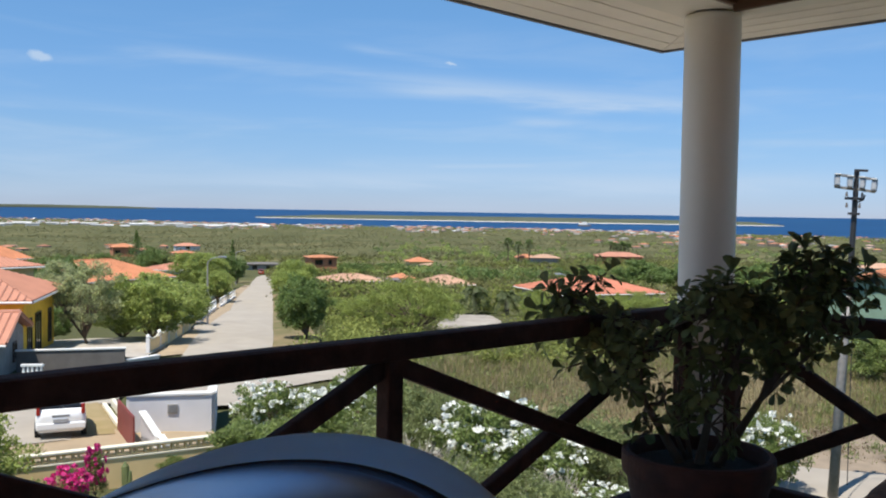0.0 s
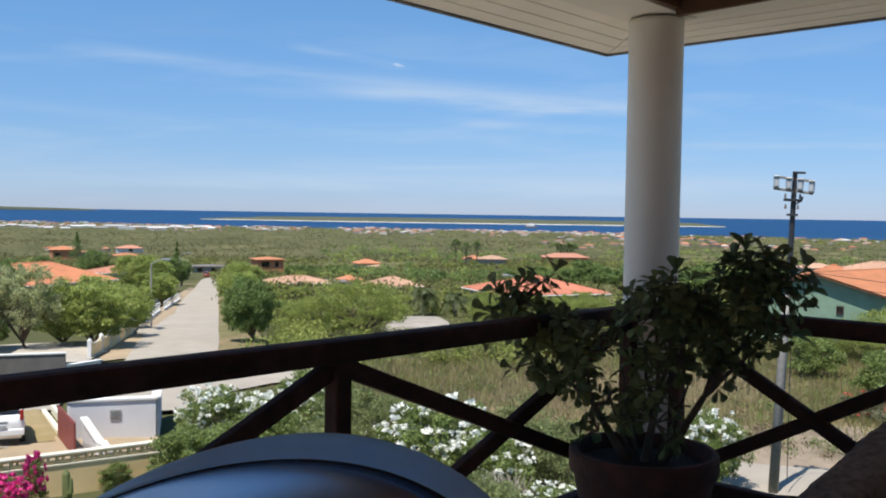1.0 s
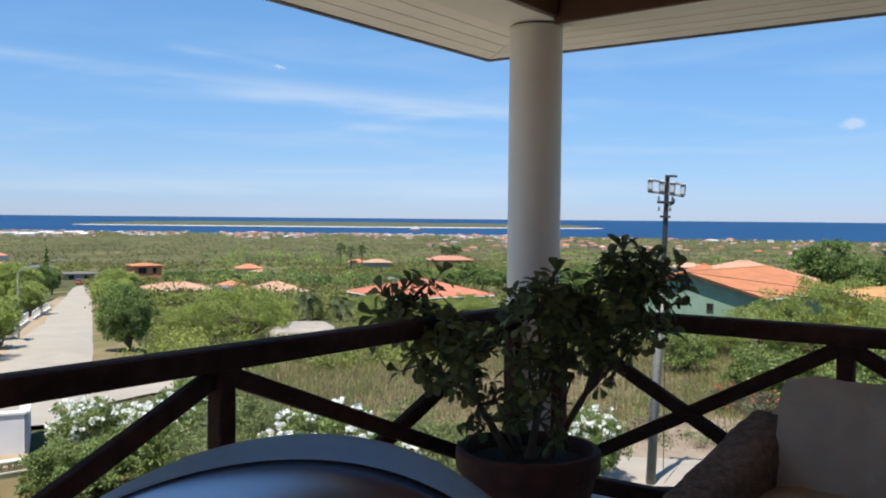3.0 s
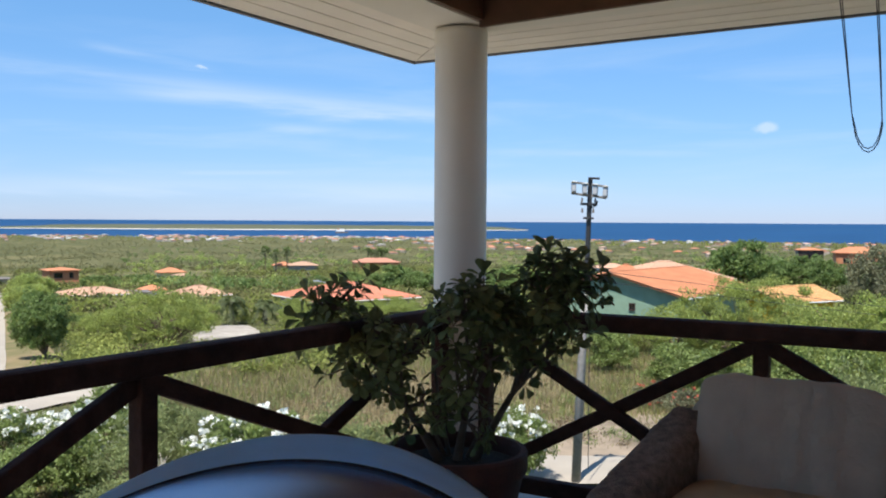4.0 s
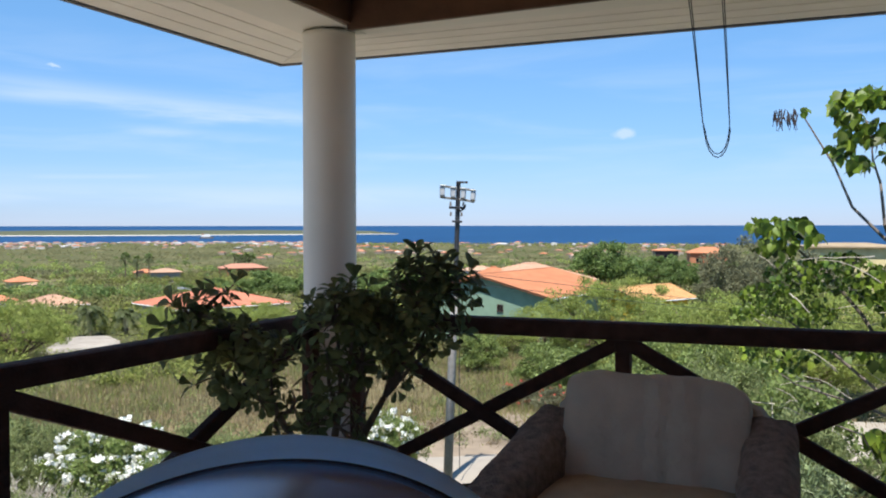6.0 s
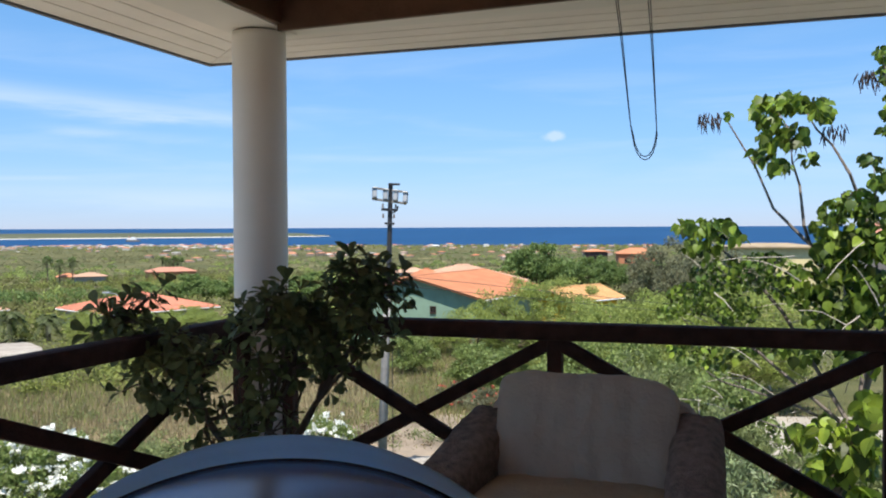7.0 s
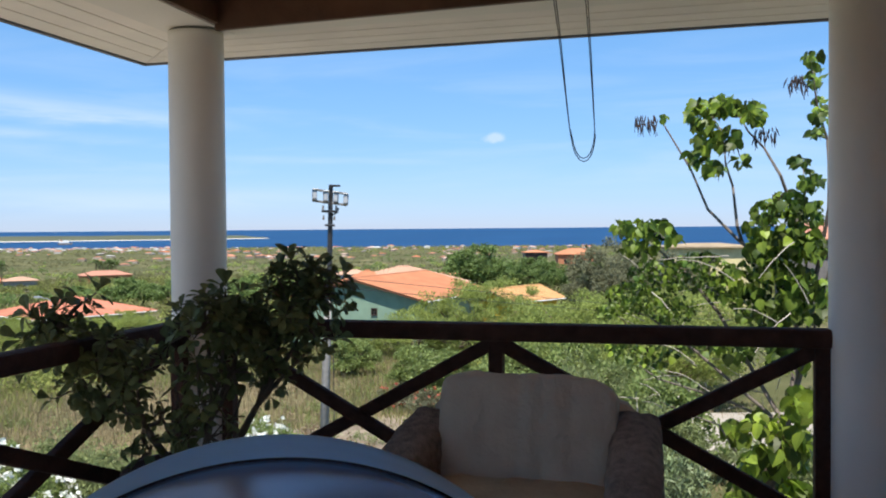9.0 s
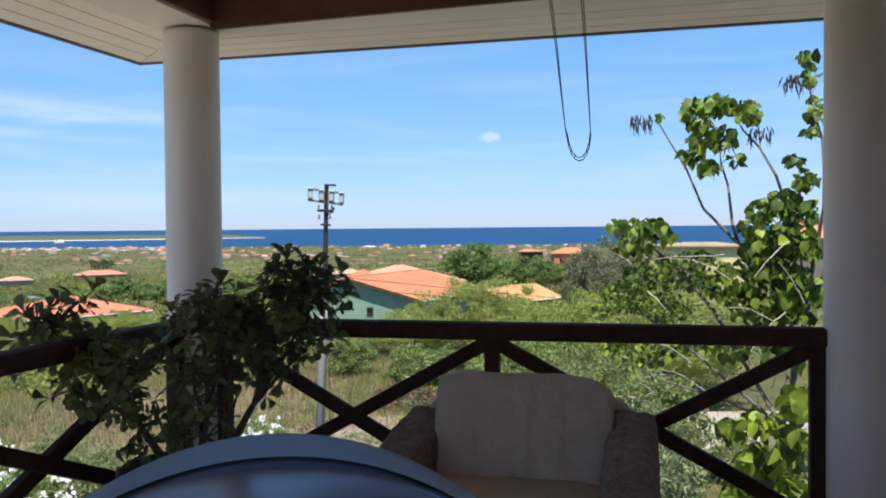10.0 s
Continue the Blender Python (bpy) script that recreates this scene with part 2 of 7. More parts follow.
M = dict(
    wood=mat("dark_stained_wood", (0.060, 0.028, 0.020), 0.72, 0.45, 14, 0.3, 60, spec=0.08),
    brown_wood=mat("brown_beam_wood", (0.115, 0.055, 0.032), 0.6, 0.35, 9, 0.2, 50),
    paint=mat("cream_paint", (0.76, 0.7, 0.625), 0.6, 0.06, 3, 0.06, 120),
    soffit=mat("soffit_boards_paint", (0.84, 0.755, 0.675), 0.6, 0.07, 4, 0.05, 90, per_object=0.035),
    fascia=mat("fascia_grey", (0.16, 0.15, 0.16), 0.6, 0.2, 5),
    house_wall=mat("house_wall_paint", (0.80, 0.76, 0.68), 0.8, 0.08, 2, 0.1, 80),
    tile=mat("cream_floor_tile", (0.62, 0.55, 0.45), 0.5, 0.2, 5, 0.05, 60, per_object=0.12),
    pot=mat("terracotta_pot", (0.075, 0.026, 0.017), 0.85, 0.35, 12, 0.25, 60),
    soil=mat("potting_soil", (0.030, 0.022, 0.016), 0.95, 0.5, 40, 0.8, 60),
    fabric=mat("beige_canvas", (0.45, 0.37, 0.285), 0.95, 0.12, 7, 0.35, 45, spec=0.1),
    seat_fabric=mat("yellowed_canvas", (0.42, 0.365, 0.265), 0.95, 0.15, 7, 0.35, 45, spec=0.1),
    knit=mat("coarse_grey_throw", (0.30, 0.235, 0.19), 1.0, 0.42, 30, 1.0, 110, spec=0.05),
    cord=mat("dark_cord", (0.05, 0.05, 0.055), 0.8, 0.2, 60),
    # blue tints of lid and rim stand in for sky reflected on them
    cap=mat("sky_tinted_mirror", (0.068, 0.175, 0.385), 0.24, 0.3, 160, metal=0.8, spec=0.5),
    cap_rim=mat("rim_sky_blue", (0.29, 0.63, 1.0), 0.42, 0.12, 300, 0.03, 900, spec=0.3),
    groove_black=mat("black_groove_ring", (0.006, 0.006, 0.007), 0.7, 0.2, 60),
    leaf_pot=mat("pot_plant_leaf", (0.15, 0.162, 0.06), 0.6, 0.3, 30, spec=0.25, through_light=0.25, per_object=0.35),
    leaf_pot_mass=mat("pot_plant_foliage", (0.145, 0.155, 0.06), 0.6, 0.3, 30, spec=0.25, through_light=0.35, island=0.35),
    bark=mat("grey_brown_bark", (0.14, 0.10, 0.07), 0.95, 0.4, 12, 0.8, 30),
    stem=mat("dark_grey_stem", (0.17, 0.14, 0.12), 0.9, 0.3, 14, 0.3, 60),
    twig=mat("pale_twig", (0.46, 0.41, 0.35), 0.9, 0.25, 14, 0.3, 60),
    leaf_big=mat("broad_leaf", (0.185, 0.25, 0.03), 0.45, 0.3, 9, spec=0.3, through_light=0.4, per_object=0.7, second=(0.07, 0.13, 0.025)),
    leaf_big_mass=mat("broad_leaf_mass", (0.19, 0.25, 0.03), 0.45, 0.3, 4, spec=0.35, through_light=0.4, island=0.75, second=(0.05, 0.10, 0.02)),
    leaf_tree=mat("street_tree_leaf", (0.35, 0.415, 0.115), 0.6, 0.3, 0.8, through_light=0.5, island=0.3),
    leaf_dark=mat("dark_tree_leaf", (0.175, 0.25, 0.075), 0.6, 0.3, 0.8, through_light=0.5, island=0.3),
    leaf_acacia=mat("acacia_leaf", (0.295, 0.35, 0.09), 0.7, 0.25, 0.6, through_light=0.5, island=0.28),
    leaf_shrub=mat("shrub_leaf", (0.22, 0.28, 0.085), 0.6, 0.35, 2, through_light=0.5, island=0.35),
    leaf_olive=mat("olive_shrub_leaf", (0.245, 0.285, 0.115), 0.7, 0.3, 2, through_light=0.5, island=0.35),
    leaf_oleander=mat("oleander_leaf", (0.17, 0.215, 0.10), 0.45, 0.35, 3, spec=0.4, through_light=0.3, island=0.55),
    leaf_grey=mat("grey_green_leaf", (0.40, 0.43, 0.215), 0.7, 0.3, 2, through_light=0.5, island=0.3),
    leaf_dry=mat("dry_grey_shrub", (0.19, 0.195, 0.11), 0.8, 0.3, 1.5, through_light=0.4, island=0.3),
    weed_dry=mat("dry_weed", (0.25, 0.19, 0.115), 0.9, 0.3, 1.5, through_light=0.4, island=0.3),
    bush_far=mat("far_bush", (0.182, 0.183, 0.076), 0.9, 0.25, 0.05, stain=0.02, island=0.16, spec=0.1, through_light=0.4),
    bush_plain=mat("plain_bush", (0.185, 0.18, 0.092), 0.95, 0.15, 0.02, stain=0.006, island=0.10, spec=0.05, through_light=0.5),
    bush_bright=mat("bright_bush", (0.26, 0.29, 0.084), 0.9, 0.25, 0.05, stain=0.02, island=0.22, spec=0.1, through_light=0.4),
    bloom=mat("white_bloom", (0.86, 0.86, 0.80), 0.7, 0.05, 9, through_light=0.4, island=0.06),
    coral=mat("coral_bloom", (0.55, 0.10, 0.07), 0.6, 0.2, 9, through_light=0.35, island=0.2),
    pink=mat("magenta_bracts", (0.70, 0.045, 0.26), 0.6, 0.25, 9, through_light=0.42, island=0.25),
    grass=mat("dry_grass", (0.27, 0.21, 0.125), 0.95, 0.3, 0.6, island=0.35, through_light=0.25, spec=0.1),
    grass_green=mat("green_weeds", (0.2, 0.21, 0.06), 0.95, 0.3, 0.6, island=0.35, through_light=0.25, spec=0.1),
    grass_tall=mat("tall_dry_grass", (0.29, 0.235, 0.135), 0.95, 0.3, 0.4, island=0.3, through_light=0.35, spec=0.1),
    grass_lush=mat("tall_green_grass", (0.235, 0.255, 0.085), 0.95, 0.3, 0.4, island=0.3, through_light=0.4, spec=0.1),
    pods=mat("dry_pods", (0.04, 0.03, 0.03), 0.9, 0.3, 20),
    palm=mat("palm_frond", (0.085, 0.11, 0.035), 0.6, 0.3, 2, through_light=0.4, island=0.25),
    concrete=mat("grey_concrete", (0.60, 0.57, 0.52), 0.9, 0.2, 3, 0.3, 30),
    pole=mat("weathered_pole_wood", (0.30, 0.28, 0.26), 0.9, 0.25, 9, 0.4, 50),
    steel=mat("galvanised_steel", (0.3, 0.31, 0.32), 0.45, 0.15, 6, metal=0.7),
    pole_metal=mat("dull_painted_steel", (0.20, 0.19, 0.18), 0.6, 0.25, 8),
    black_metal=mat("black_metal", (0.025, 0.025, 0.028), 0.5, 0.2, 8),
    lamp_glass=mat("floodlight_glass", (0.3, 0.31, 0.32), 0.15, 0.1, 9),
    white=mat("white_paint", (0.68, 0.67, 0.65), 0.7, 0.05, 1.5, 0.05, 40),
    white_wall=mat("white_plaster", (0.6, 0.59, 0.61), 0.85, 0.08, 1.2, 0.15, 40, stain=0.5),
    cream_wall=mat("cream_plaster", (0.62, 0.52, 0.28), 0.85, 0.15, 1.6, 0.15, 40, stain=0.5),
    boundary=mat("cream_boundary_plaster", (0.84, 0.62, 0.31), 0.85, 0.12, 1.6, 0.15, 40, stain=0.5),
    cream_trim=mat("pale_cream_trim", (0.74, 0.68, 0.54), 0.8, 0.1, 2, 0.1, 40),
    lawn=mat("thin_lawn", (0.22, 0.175, 0.085), 1.0, 0.25, 1.2, 0.5, 12, second=(0.31, 0.235, 0.135), stain=0.35, spec=0.05),
    paving=mat("shaded_yard_paving", (0.4, 0.36, 0.31), 0.95, 0.2, 2, 0.2, 20, stain=0.4),
    yellow_wall=mat("ochre_wall", (0.74, 0.47, 0.04), 0.8, 0.12, 1.2, 0.1, 40),
    green_wall=mat("pale_green_wall", (0.20, 0.295, 0.215), 0.8, 0.1, 0.6),
    grey_wall=mat("grey_block_wall", (0.15, 0.135, 0.125), 0.9, 0.18, 2, 0.3, 20),
    red_paint=mat("red_brown_gate", (0.22, 0.05, 0.04), 0.6, 0.2, 3),
    roof_orange=mat("orange_roof", (0.44, 0.175, 0.085), 0.85, 0.16, 0.9, stain=0.3, per_object=0.12),
    roof_salmon=mat("salmon_roof", (0.45, 0.205, 0.135), 0.85, 0.12, 0.9, stain=0.3, per_object=0.1),
    roof_red=mat("red_clay_roof", (0.45, 0.165, 0.1), 0.85, 0.2, 0.9, stain=0.3, per_object=0.1),
    roof_pale=mat("pale_roof", (0.43, 0.26, 0.175), 0.85, 0.12, 0.9, stain=0.3, per_object=0.1),
    roof_ochre=mat("ochre_tile_roof", (0.50, 0.275, 0.115), 0.85, 0.16, 0.9, stain=0.3, per_object=0.08),
    roof_grey=mat("grey_sheet_roof", (0.40, 0.40, 0.39), 0.6, 0.15, 0.9),
    dark_glass=mat("dark_window_glass", (0.012, 0.014, 0.016), 0.1, 0.1, 3),
    frame_brown=mat("brown_window_frame", (0.05, 0.025, 0.02), 0.5, 0.2, 6),
    car_white=mat("white_car_paint", (0.78, 0.78, 0.78), 0.25, 0.03, 2, coat=0.5),
    car_red=mat("red_car_paint", (0.30, 0.06, 0.035), 0.3, 0.05, 2, coat=0.5),
    tyre=mat("tyre_rubber", (0.02, 0.02, 0.02), 0.9, 0.2, 30),
    tail=mat("red_tail_lens", (0.30, 0.015, 0.012), 0.2, 0.1, 5),
    plate=mat("plate_bar", (0.35, 0.36, 0.38), 0.4, 0.1, 5),
    road=mat("sun_bleached_concrete_road", (0.335, 0.295, 0.245), 0.95, 0.12, 0.8, 0.2, 20, stain=0.12),
    dirt=mat("sandy_dirt", (0.33, 0.25, 0.16), 0.95, 0.2, 0.7, 0.3, 10, stain=0.15),
    pale_dirt=mat("pale_trodden_dirt", (0.25, 0.20, 0.15), 0.98, 0.3, 1.1, 0.6, 9, stain=0.35, spec=0.05),
    field=mat("dry_weedy_soil", (0.205, 0.155, 0.095), 1.0, 0.3, 0.5, 0.6, 6, second=(0.125, 0.12, 0.055), stain=0.11, spec=0.05),
    gravel=mat("pale_gravel", (0.33, 0.29, 0.245), 0.95, 0.35, 1.4, 0.9, 6, stain=0.4),
    sand=mat("white_beach_sand", (0.56, 0.52, 0.45), 0.95, 0.08, 0.05),
    island_green=mat("island_scrub", (0.095, 0.105, 0.075), 1.0, 0.15, 0.01, stain=0.004, spec=0.0),
)


def sea_material():
    m = bpy.data.materials.new("sea_water")
    m.use_nodes = True
    nt = m.node_tree
    b = nt.nodes["Principled BSDF"]
    tc, no, mp = nt.nodes.new("ShaderNodeTexCoord"), nt.nodes.new("ShaderNodeTexNoise"), nt.nodes.new("ShaderNodeMapping")
    mp.inputs["Scale"].default_value = (0.004, 0.0012, 0.01)
    nt.links.new(tc.outputs["Object"], mp.inputs[0])
    nt.links.new(mp.outputs[0], no.inputs["Vector"])
    no.inputs["Scale"].default_value, no.inputs["Detail"].default_value = 1.0, 6
    mx = nt.nodes.new("ShaderNodeMix")
    mx.data_type = "RGBA"
    mx.inputs["A"].default_value, mx.inputs["B"].default_value = (0.007, 0.038, 0.108, 1), (0.013, 0.060, 0.148, 1)
    nt.links.new(no.outputs[0], mx.inputs["Factor"])
    nt.links.new(mx.outputs["Result"], b.inputs["Base Color"])
    b.inputs["Roughness"].default_value, b.inputs["Specular IOR Level"].default_value = 0.6, 0.12
    return m


def ground_material():
    """Scrubland: green weeds, dry grass and bare sandy soil in patches of several sizes."""
    m = bpy.data.materials.new("scrub_ground")
    m.use_nodes = True
    nt = m.node_tree
    nd, ln = nt.nodes.new, nt.links.new
    b = nt.nodes["Principled BSDF"]
    tc = nd("ShaderNodeTexCoord")

    def noise_node(scale, detail=6, rough=0.6):
        n = nd("ShaderNodeTexNoise")
        n.inputs["Scale"].default_value, n.inputs["Detail"].default_value, n.inputs["Roughness"].default_value = scale, detail, rough
        ln(tc.outputs["Object"], n.inputs["Vector"])
        return n.outputs[0]

    def blend(fac, lo, hi, a, c):
        r, x = nd("ShaderNodeMapRange"), nd("ShaderNodeMix")
        r.inputs["From Min"].default_value, r.inputs["From Max"].default_value = lo, hi
        x.data_type = "RGBA"
        ln(fac, r.inputs["Value"])
        ln(r.outputs[0], x.inputs["Factor"])
        for key, v in (("A", a), ("B", c)):
            if isinstance(v, tuple):
                x.inputs[key].default_value = (*v, 1)
            else:
                ln(v, x.inputs[key])
        return x.outputs["Result"]

    weeds = blend(noise_node(0.9, 8, 0.7), 0.35, 0.65, (0.08, 0.084, 0.036), (0.107, 0.108, 0.048))
    dry = blend(noise_node(1.7, 8, 0.7), 0.35, 0.65, (0.19, 0.165, 0.085), (0.27, 0.225, 0.125))
    base = blend(noise_node(0.055, 7, 0.62), 0.48, 0.64, weeds, dry)
    far = blend(noise_node(0.012, 8, 0.7), 0.38, 0.58, base, (0.08, 0.084, 0.04))
    ln(far, b.inputs["Base Color"])
    b.inputs["Roughness"].default_value, b.inputs["Specular IOR Level"].default_value = 1.0, 0.05
    bp = nd("ShaderNodeBump")
    bp.inputs["Strength"].default_value, bp.inputs["Distance"].default_value = 0.5, 0.3
    ln(noise_node(3.0, 8, 0.7), bp.inputs["Height"])
    ln(bp.outputs[0], b.inputs["Normal"])
    return m


M["sea"], M["ground"] = sea_material(), ground_material()


# ---- mesh helpers ----
def link(name, bm, material, parent=None, label="", smooth=False):
    me = bpy.data.meshes.new(name)
    bm.to_mesh(me)
    bm.free()
    if smooth:
        me.shade_smooth()
    for m in material if isinstance(material, (list, tuple)) else (material,):
        me.materials.append(m)
    ob = new(name, me)
    ob.parent = parent
    return tagged(ob, label)


def part(name, bm, material, parent, label="", smooth=False):
    return link(name, bm, material, parent, label, smooth)


def empty(name, m, label, category, group="", kind=""):
    ob = new(name)
    ob.empty_display_size = 0.2
    ob.matrix_basis = m
    return tagged(ob, label, category, group, kind)


def box(bm, lo, hi, bevel=0.0, m=None):
    made = bmesh.ops.create_cube(bm, size=1.0)
    vs = made["verts"]
    c, s = [(a + b) / 2 for a, b in zip(lo, hi)], [b - a for a, b in zip(lo, hi)]
    for v in vs:
        v.co = Vector((v.co.x * s[0] + c[0], v.co.y * s[1] + c[1], v.co.z * s[2] + c[2]))
    if bevel:
        es = list({e for v in vs for e in v.link_edges})
        out = bmesh.ops.bevel(bm, geom=es, offset=bevel, segments=2, affect="EDGES", profile=0.6)
        vs = list({v for f in out["faces"] for v in f.verts} | {v for v in vs if v.is_valid})
    if m is not None:
        bmesh.ops.transform(bm, matrix=m, verts=vs)
    return bm


def boxed(lo, hi, bevel=0.0, m=None):
    return box(bmesh.new(), lo, hi, bevel, m)


def beam(a, b, w, h, bevel=0.01):
    """A straight bar from a to b, w wide and h high."""
    a, b = Vector(a), Vector(b)
    d = b - a
    q = d.to_track_quat("X", "Z").to_matrix().to_4x4()
    return boxed((0, -w / 2, -h / 2), (d.length, w / 2, h / 2), bevel, Matrix.Translation(a) @ q)


def tube(points, radii, sides=8, bm=None, cap=True):
    """A tapered tube along points."""
    bm = bm or bmesh.new()
    pts = [Vector(p) for p in points]
    rings = []
    for k, p in enumerate(pts):
        d = (pts[min(k + 1, len(pts) - 1)] - pts[max(k - 1, 0)]).normalized()
        q = d.to_track_quat("Z", "Y")
        r = radii[k] if isinstance(radii, (list, tuple)) else radii
        rings.append([bm.verts.new(p + q @ Vector((r * math.cos(2 * math.pi * j / sides), r * math.sin(2 * math.pi * j / sides), 0))) for j in range(sides)])
    for a, b in zip(rings, rings[1:]):
        for j in range(sides):
            bm.faces.new((a[j], a[(j + 1) % sides], b[(j + 1) % sides], b[j]))
    if cap:
        bm.faces.new(rings[-1])
        bm.faces.new(rings[0][::-1])
    return bm


def lathe(profile, sides=48, bm=None):
    """A body turned round the z axis from (radius, height) pairs."""
    bm = bm or bmesh.new()
    rings = []
    for r, z in profile:
        if r < 1e-6:
            rings.append([bm.verts.new((0, 0, z))])
        else:
            rings.append([bm.verts.new((r * math.cos(2 * math.pi * j / sides), r * math.sin(2 * math.pi * j / sides), z)) for j in range(sides)])
    for a, b in zip(rings, rings[1:]):
        for j in range(sides):
            k = (j + 1) % sides
            if len(a) == 1 and len(b) > 1:
                bm.faces.new((a[0], b[k], b[j]))
            elif len(b) == 1 and len(a) > 1:
                bm.faces.new((a[j], a[k], b[0]))
            elif len(a) > 1:
                bm.faces.new((a[j], a[k], b[k], b[j]))
    bmesh.ops.recalc_face_normals(bm, faces=bm.faces)
    return bm


# ---- the lie of the land ----
EYE_Z = 1.45
SLOPE = [(0, 0), (32, 1.4), (90, 4.6), (250, 11.6), (600, 20.0), (1200, 29.0), (2600, 40.0), (5000, 44.0)]


def fall(s):
    for (a, b), (c, d) in zip(SLOPE, SLOPE[1:]):
        if s <= c:
            return b + (d - b) * (s - a) / (c - a)
    return SLOPE[-1][1]


def ground_z(az, r):
    """Height of the ground r metres from the terrace, az degrees to the left of +y."""
    return -4.85 - fall(r * (0.72 + 0.28 * math.cos(radians(az - 57))))


def spot(az, r, up=0.0):
    a = radians(az)
    return Vector((-math.sin(a) * r, math.cos(a) * r, ground_z(az, r) + up))


def ground_xy(x, y):
    return ground_z(math.degrees(math.atan2(-x, y)), math.hypot(x, y))


def coast(az):
    """How far off the shore lies."""
    return float(np.interp(az, [-180, 0, 20, 45, 58, 66, 75, 180], [1900, 1950, 2150, 2700, 2950, 3500, 3900, 3900]))

# ---- ground, sea, island ----
def sheet(name, verts, faces, material, label="", category="", kind="structure", smooth=True):
    me = bpy.data.meshes.new(name)
    me.from_pydata(verts, [], faces)
    me.materials.append(material)
    if smooth:
        me.shade_smooth()
    me.update()
    return tagged(new(name, me), label, category, "", kind)


def build_ground():
    steps = 288
    radii = [0.0] + [2.0 * 1.085 ** k for k in range(93)]
    radii = [r for r in radii if r < 4200]
    verts, faces = [(0, 0, ground_z(0, 0))], []
    for r in radii[1:]:
        for k in range(steps):
            az = -180 + 360 * k / steps
            p = spot(az, r)
            p.z += 0.22 * noise.noise(Vector((p.x * 0.11, p.y * 0.11, 0))) * min(1, r / 30) + min(r * 0.004, 2.5) * noise.noise(Vector((p.x * 0.006, p.y * 0.006, 3)))
            if r > coast(az) + 30:
                p.z = -75.0
            verts.append(tuple(p))
    for k in range(steps):
        faces.append((0, 1 + (k + 1) % steps, 1 + k))
    for i in range(len(radii) - 2):
        a, b = 1 + i * steps, 1 + (i + 1) * steps
        for k in range(steps):
            faces.append((a + k, a + (k + 1) % steps, b + (k + 1) % steps, b + k))
    sheet("ground", verts, faces, M["ground"], "scrubby green and dry hillside sloping to the shore", "ground")


def build_sea():
    steps, verts, faces = 180, [], []
    for k in range(steps):
        az = -180 + 360 * k / steps
        a, c = radians(az), coast(az)
        for j in range(9):
            r = (c - 60) + (4930 - c + 60) * j / 8
            z = ground_z(az, c) * (1 - (r - c) / (4930 - c)) + (EYE_Z - 0.5) * (r - c) / (4930 - c)
            verts.append((-math.sin(a) * r, math.cos(a) * r, z))
    for k in range(steps):
        a, b = k * 9, ((k + 1) % steps) * 9
        for j in range(8):
            faces.append((a + j, b + j, b + j + 1, a + j + 1))
    sheet("water", verts, faces, M["sea"], "deep blue calm sea reaching the horizon", "sea")


def sea_at(az, el):
    """The place on the sea at the given depression, in degrees."""
    c = coast(az)
    z0, z1, t = ground_z(az, c), EYE_Z - 0.5, math.tan(radians(el))
    lo, hi = c, 4920.0
    for _ in range(50):
        r = (lo + hi) / 2
        z = z0 + (z1 - z0) * (r - c) / (4930 - c)
        lo, hi = (r, hi) if z - EYE_Z < r * t else (lo, r)
    a = radians(az)
    return Vector((-math.sin(a) * r, math.cos(a) * r, z)), r


def build_island():
    """A low island: a pale beach on the near side, scrub behind."""
    isle = empty("island", Matrix.Identity(4), "low scrub-covered island with a white beach", "island", kind="structure")
    a0, a1, n = 57.6, 25.0, 120
    beach, scrub, fb, fs = [], [], [], []
    for k in range(n + 1):
        az = a0 + (a1 - a0) * k / n
        e = math.sin(math.pi * k / n) ** 0.35
        near = -0.52 - 0.05 * math.sin(math.pi * k / n)
        p, r = sea_at(az, near - 0.015)
        h = 0.8 + 1.3 * e
        q = p * ((r + 40) / r)
        beach += [tuple(p), (q.x, q.y, p.z + h)]
        top = math.tan(radians(near + 0.06 + 0.27 * e * (0.95 + 0.12 * noise.noise(Vector((k * 0.13, 0, 0))))))
        s = p * ((r + 55) / r)
        rs = math.hypot(s.x, s.y)
        f = p * ((r + 520) / r)
        rf = math.hypot(f.x, f.y)
        scrub += [(q.x, q.y, p.z + h * 0.9), (s.x, s.y, p.z + h + 1.5), (f.x, f.y, EYE_Z + rf * top), (f.x * 1.02, f.y * 1.02, p.z - 5)]
        if k:
            fb.append((2 * k - 2, 2 * k, 2 * k + 1, 2 * k - 1))
            for j in range(3):
                fs.append((4 * k - 4 + j, 4 * k + j, 4 * k + 1 + j, 4 * k - 3 + j))
    for name, v, f, m in (("beach", beach, fb, M["sand"]), ("scrub", scrub, fs, M["island_green"])):
        sheet(name, v, f, m, kind="").parent = isle
    # a faint far headland
    verts, faces = [], []
    for k in range(31):
        az = 75.5 - 12.0 * k / 30
        a, r = radians(az), 4700
        h = 9.0 * math.sin(math.pi * (k + 0.01) / 30.02) ** 0.6
        verts += [(-math.sin(a) * r, math.cos(a) * r, EYE_Z - 12), (-math.sin(a) * r, math.cos(a) * r, EYE_Z - 3 + h), (-math.sin(a) * (r + 120), math.cos(a) * (r + 120), EYE_Z - 12)]
        if k:
            for j in range(2):
                faces.append((3 * k - 3 + j, 3 * k + j, 3 * k + 1 + j, 3 * k - 2 + j))
    sheet("backdrop", verts, faces, M["island_green"], "low hazy headland on the horizon", "headland")


build_ground()
build_sea()
build_island()


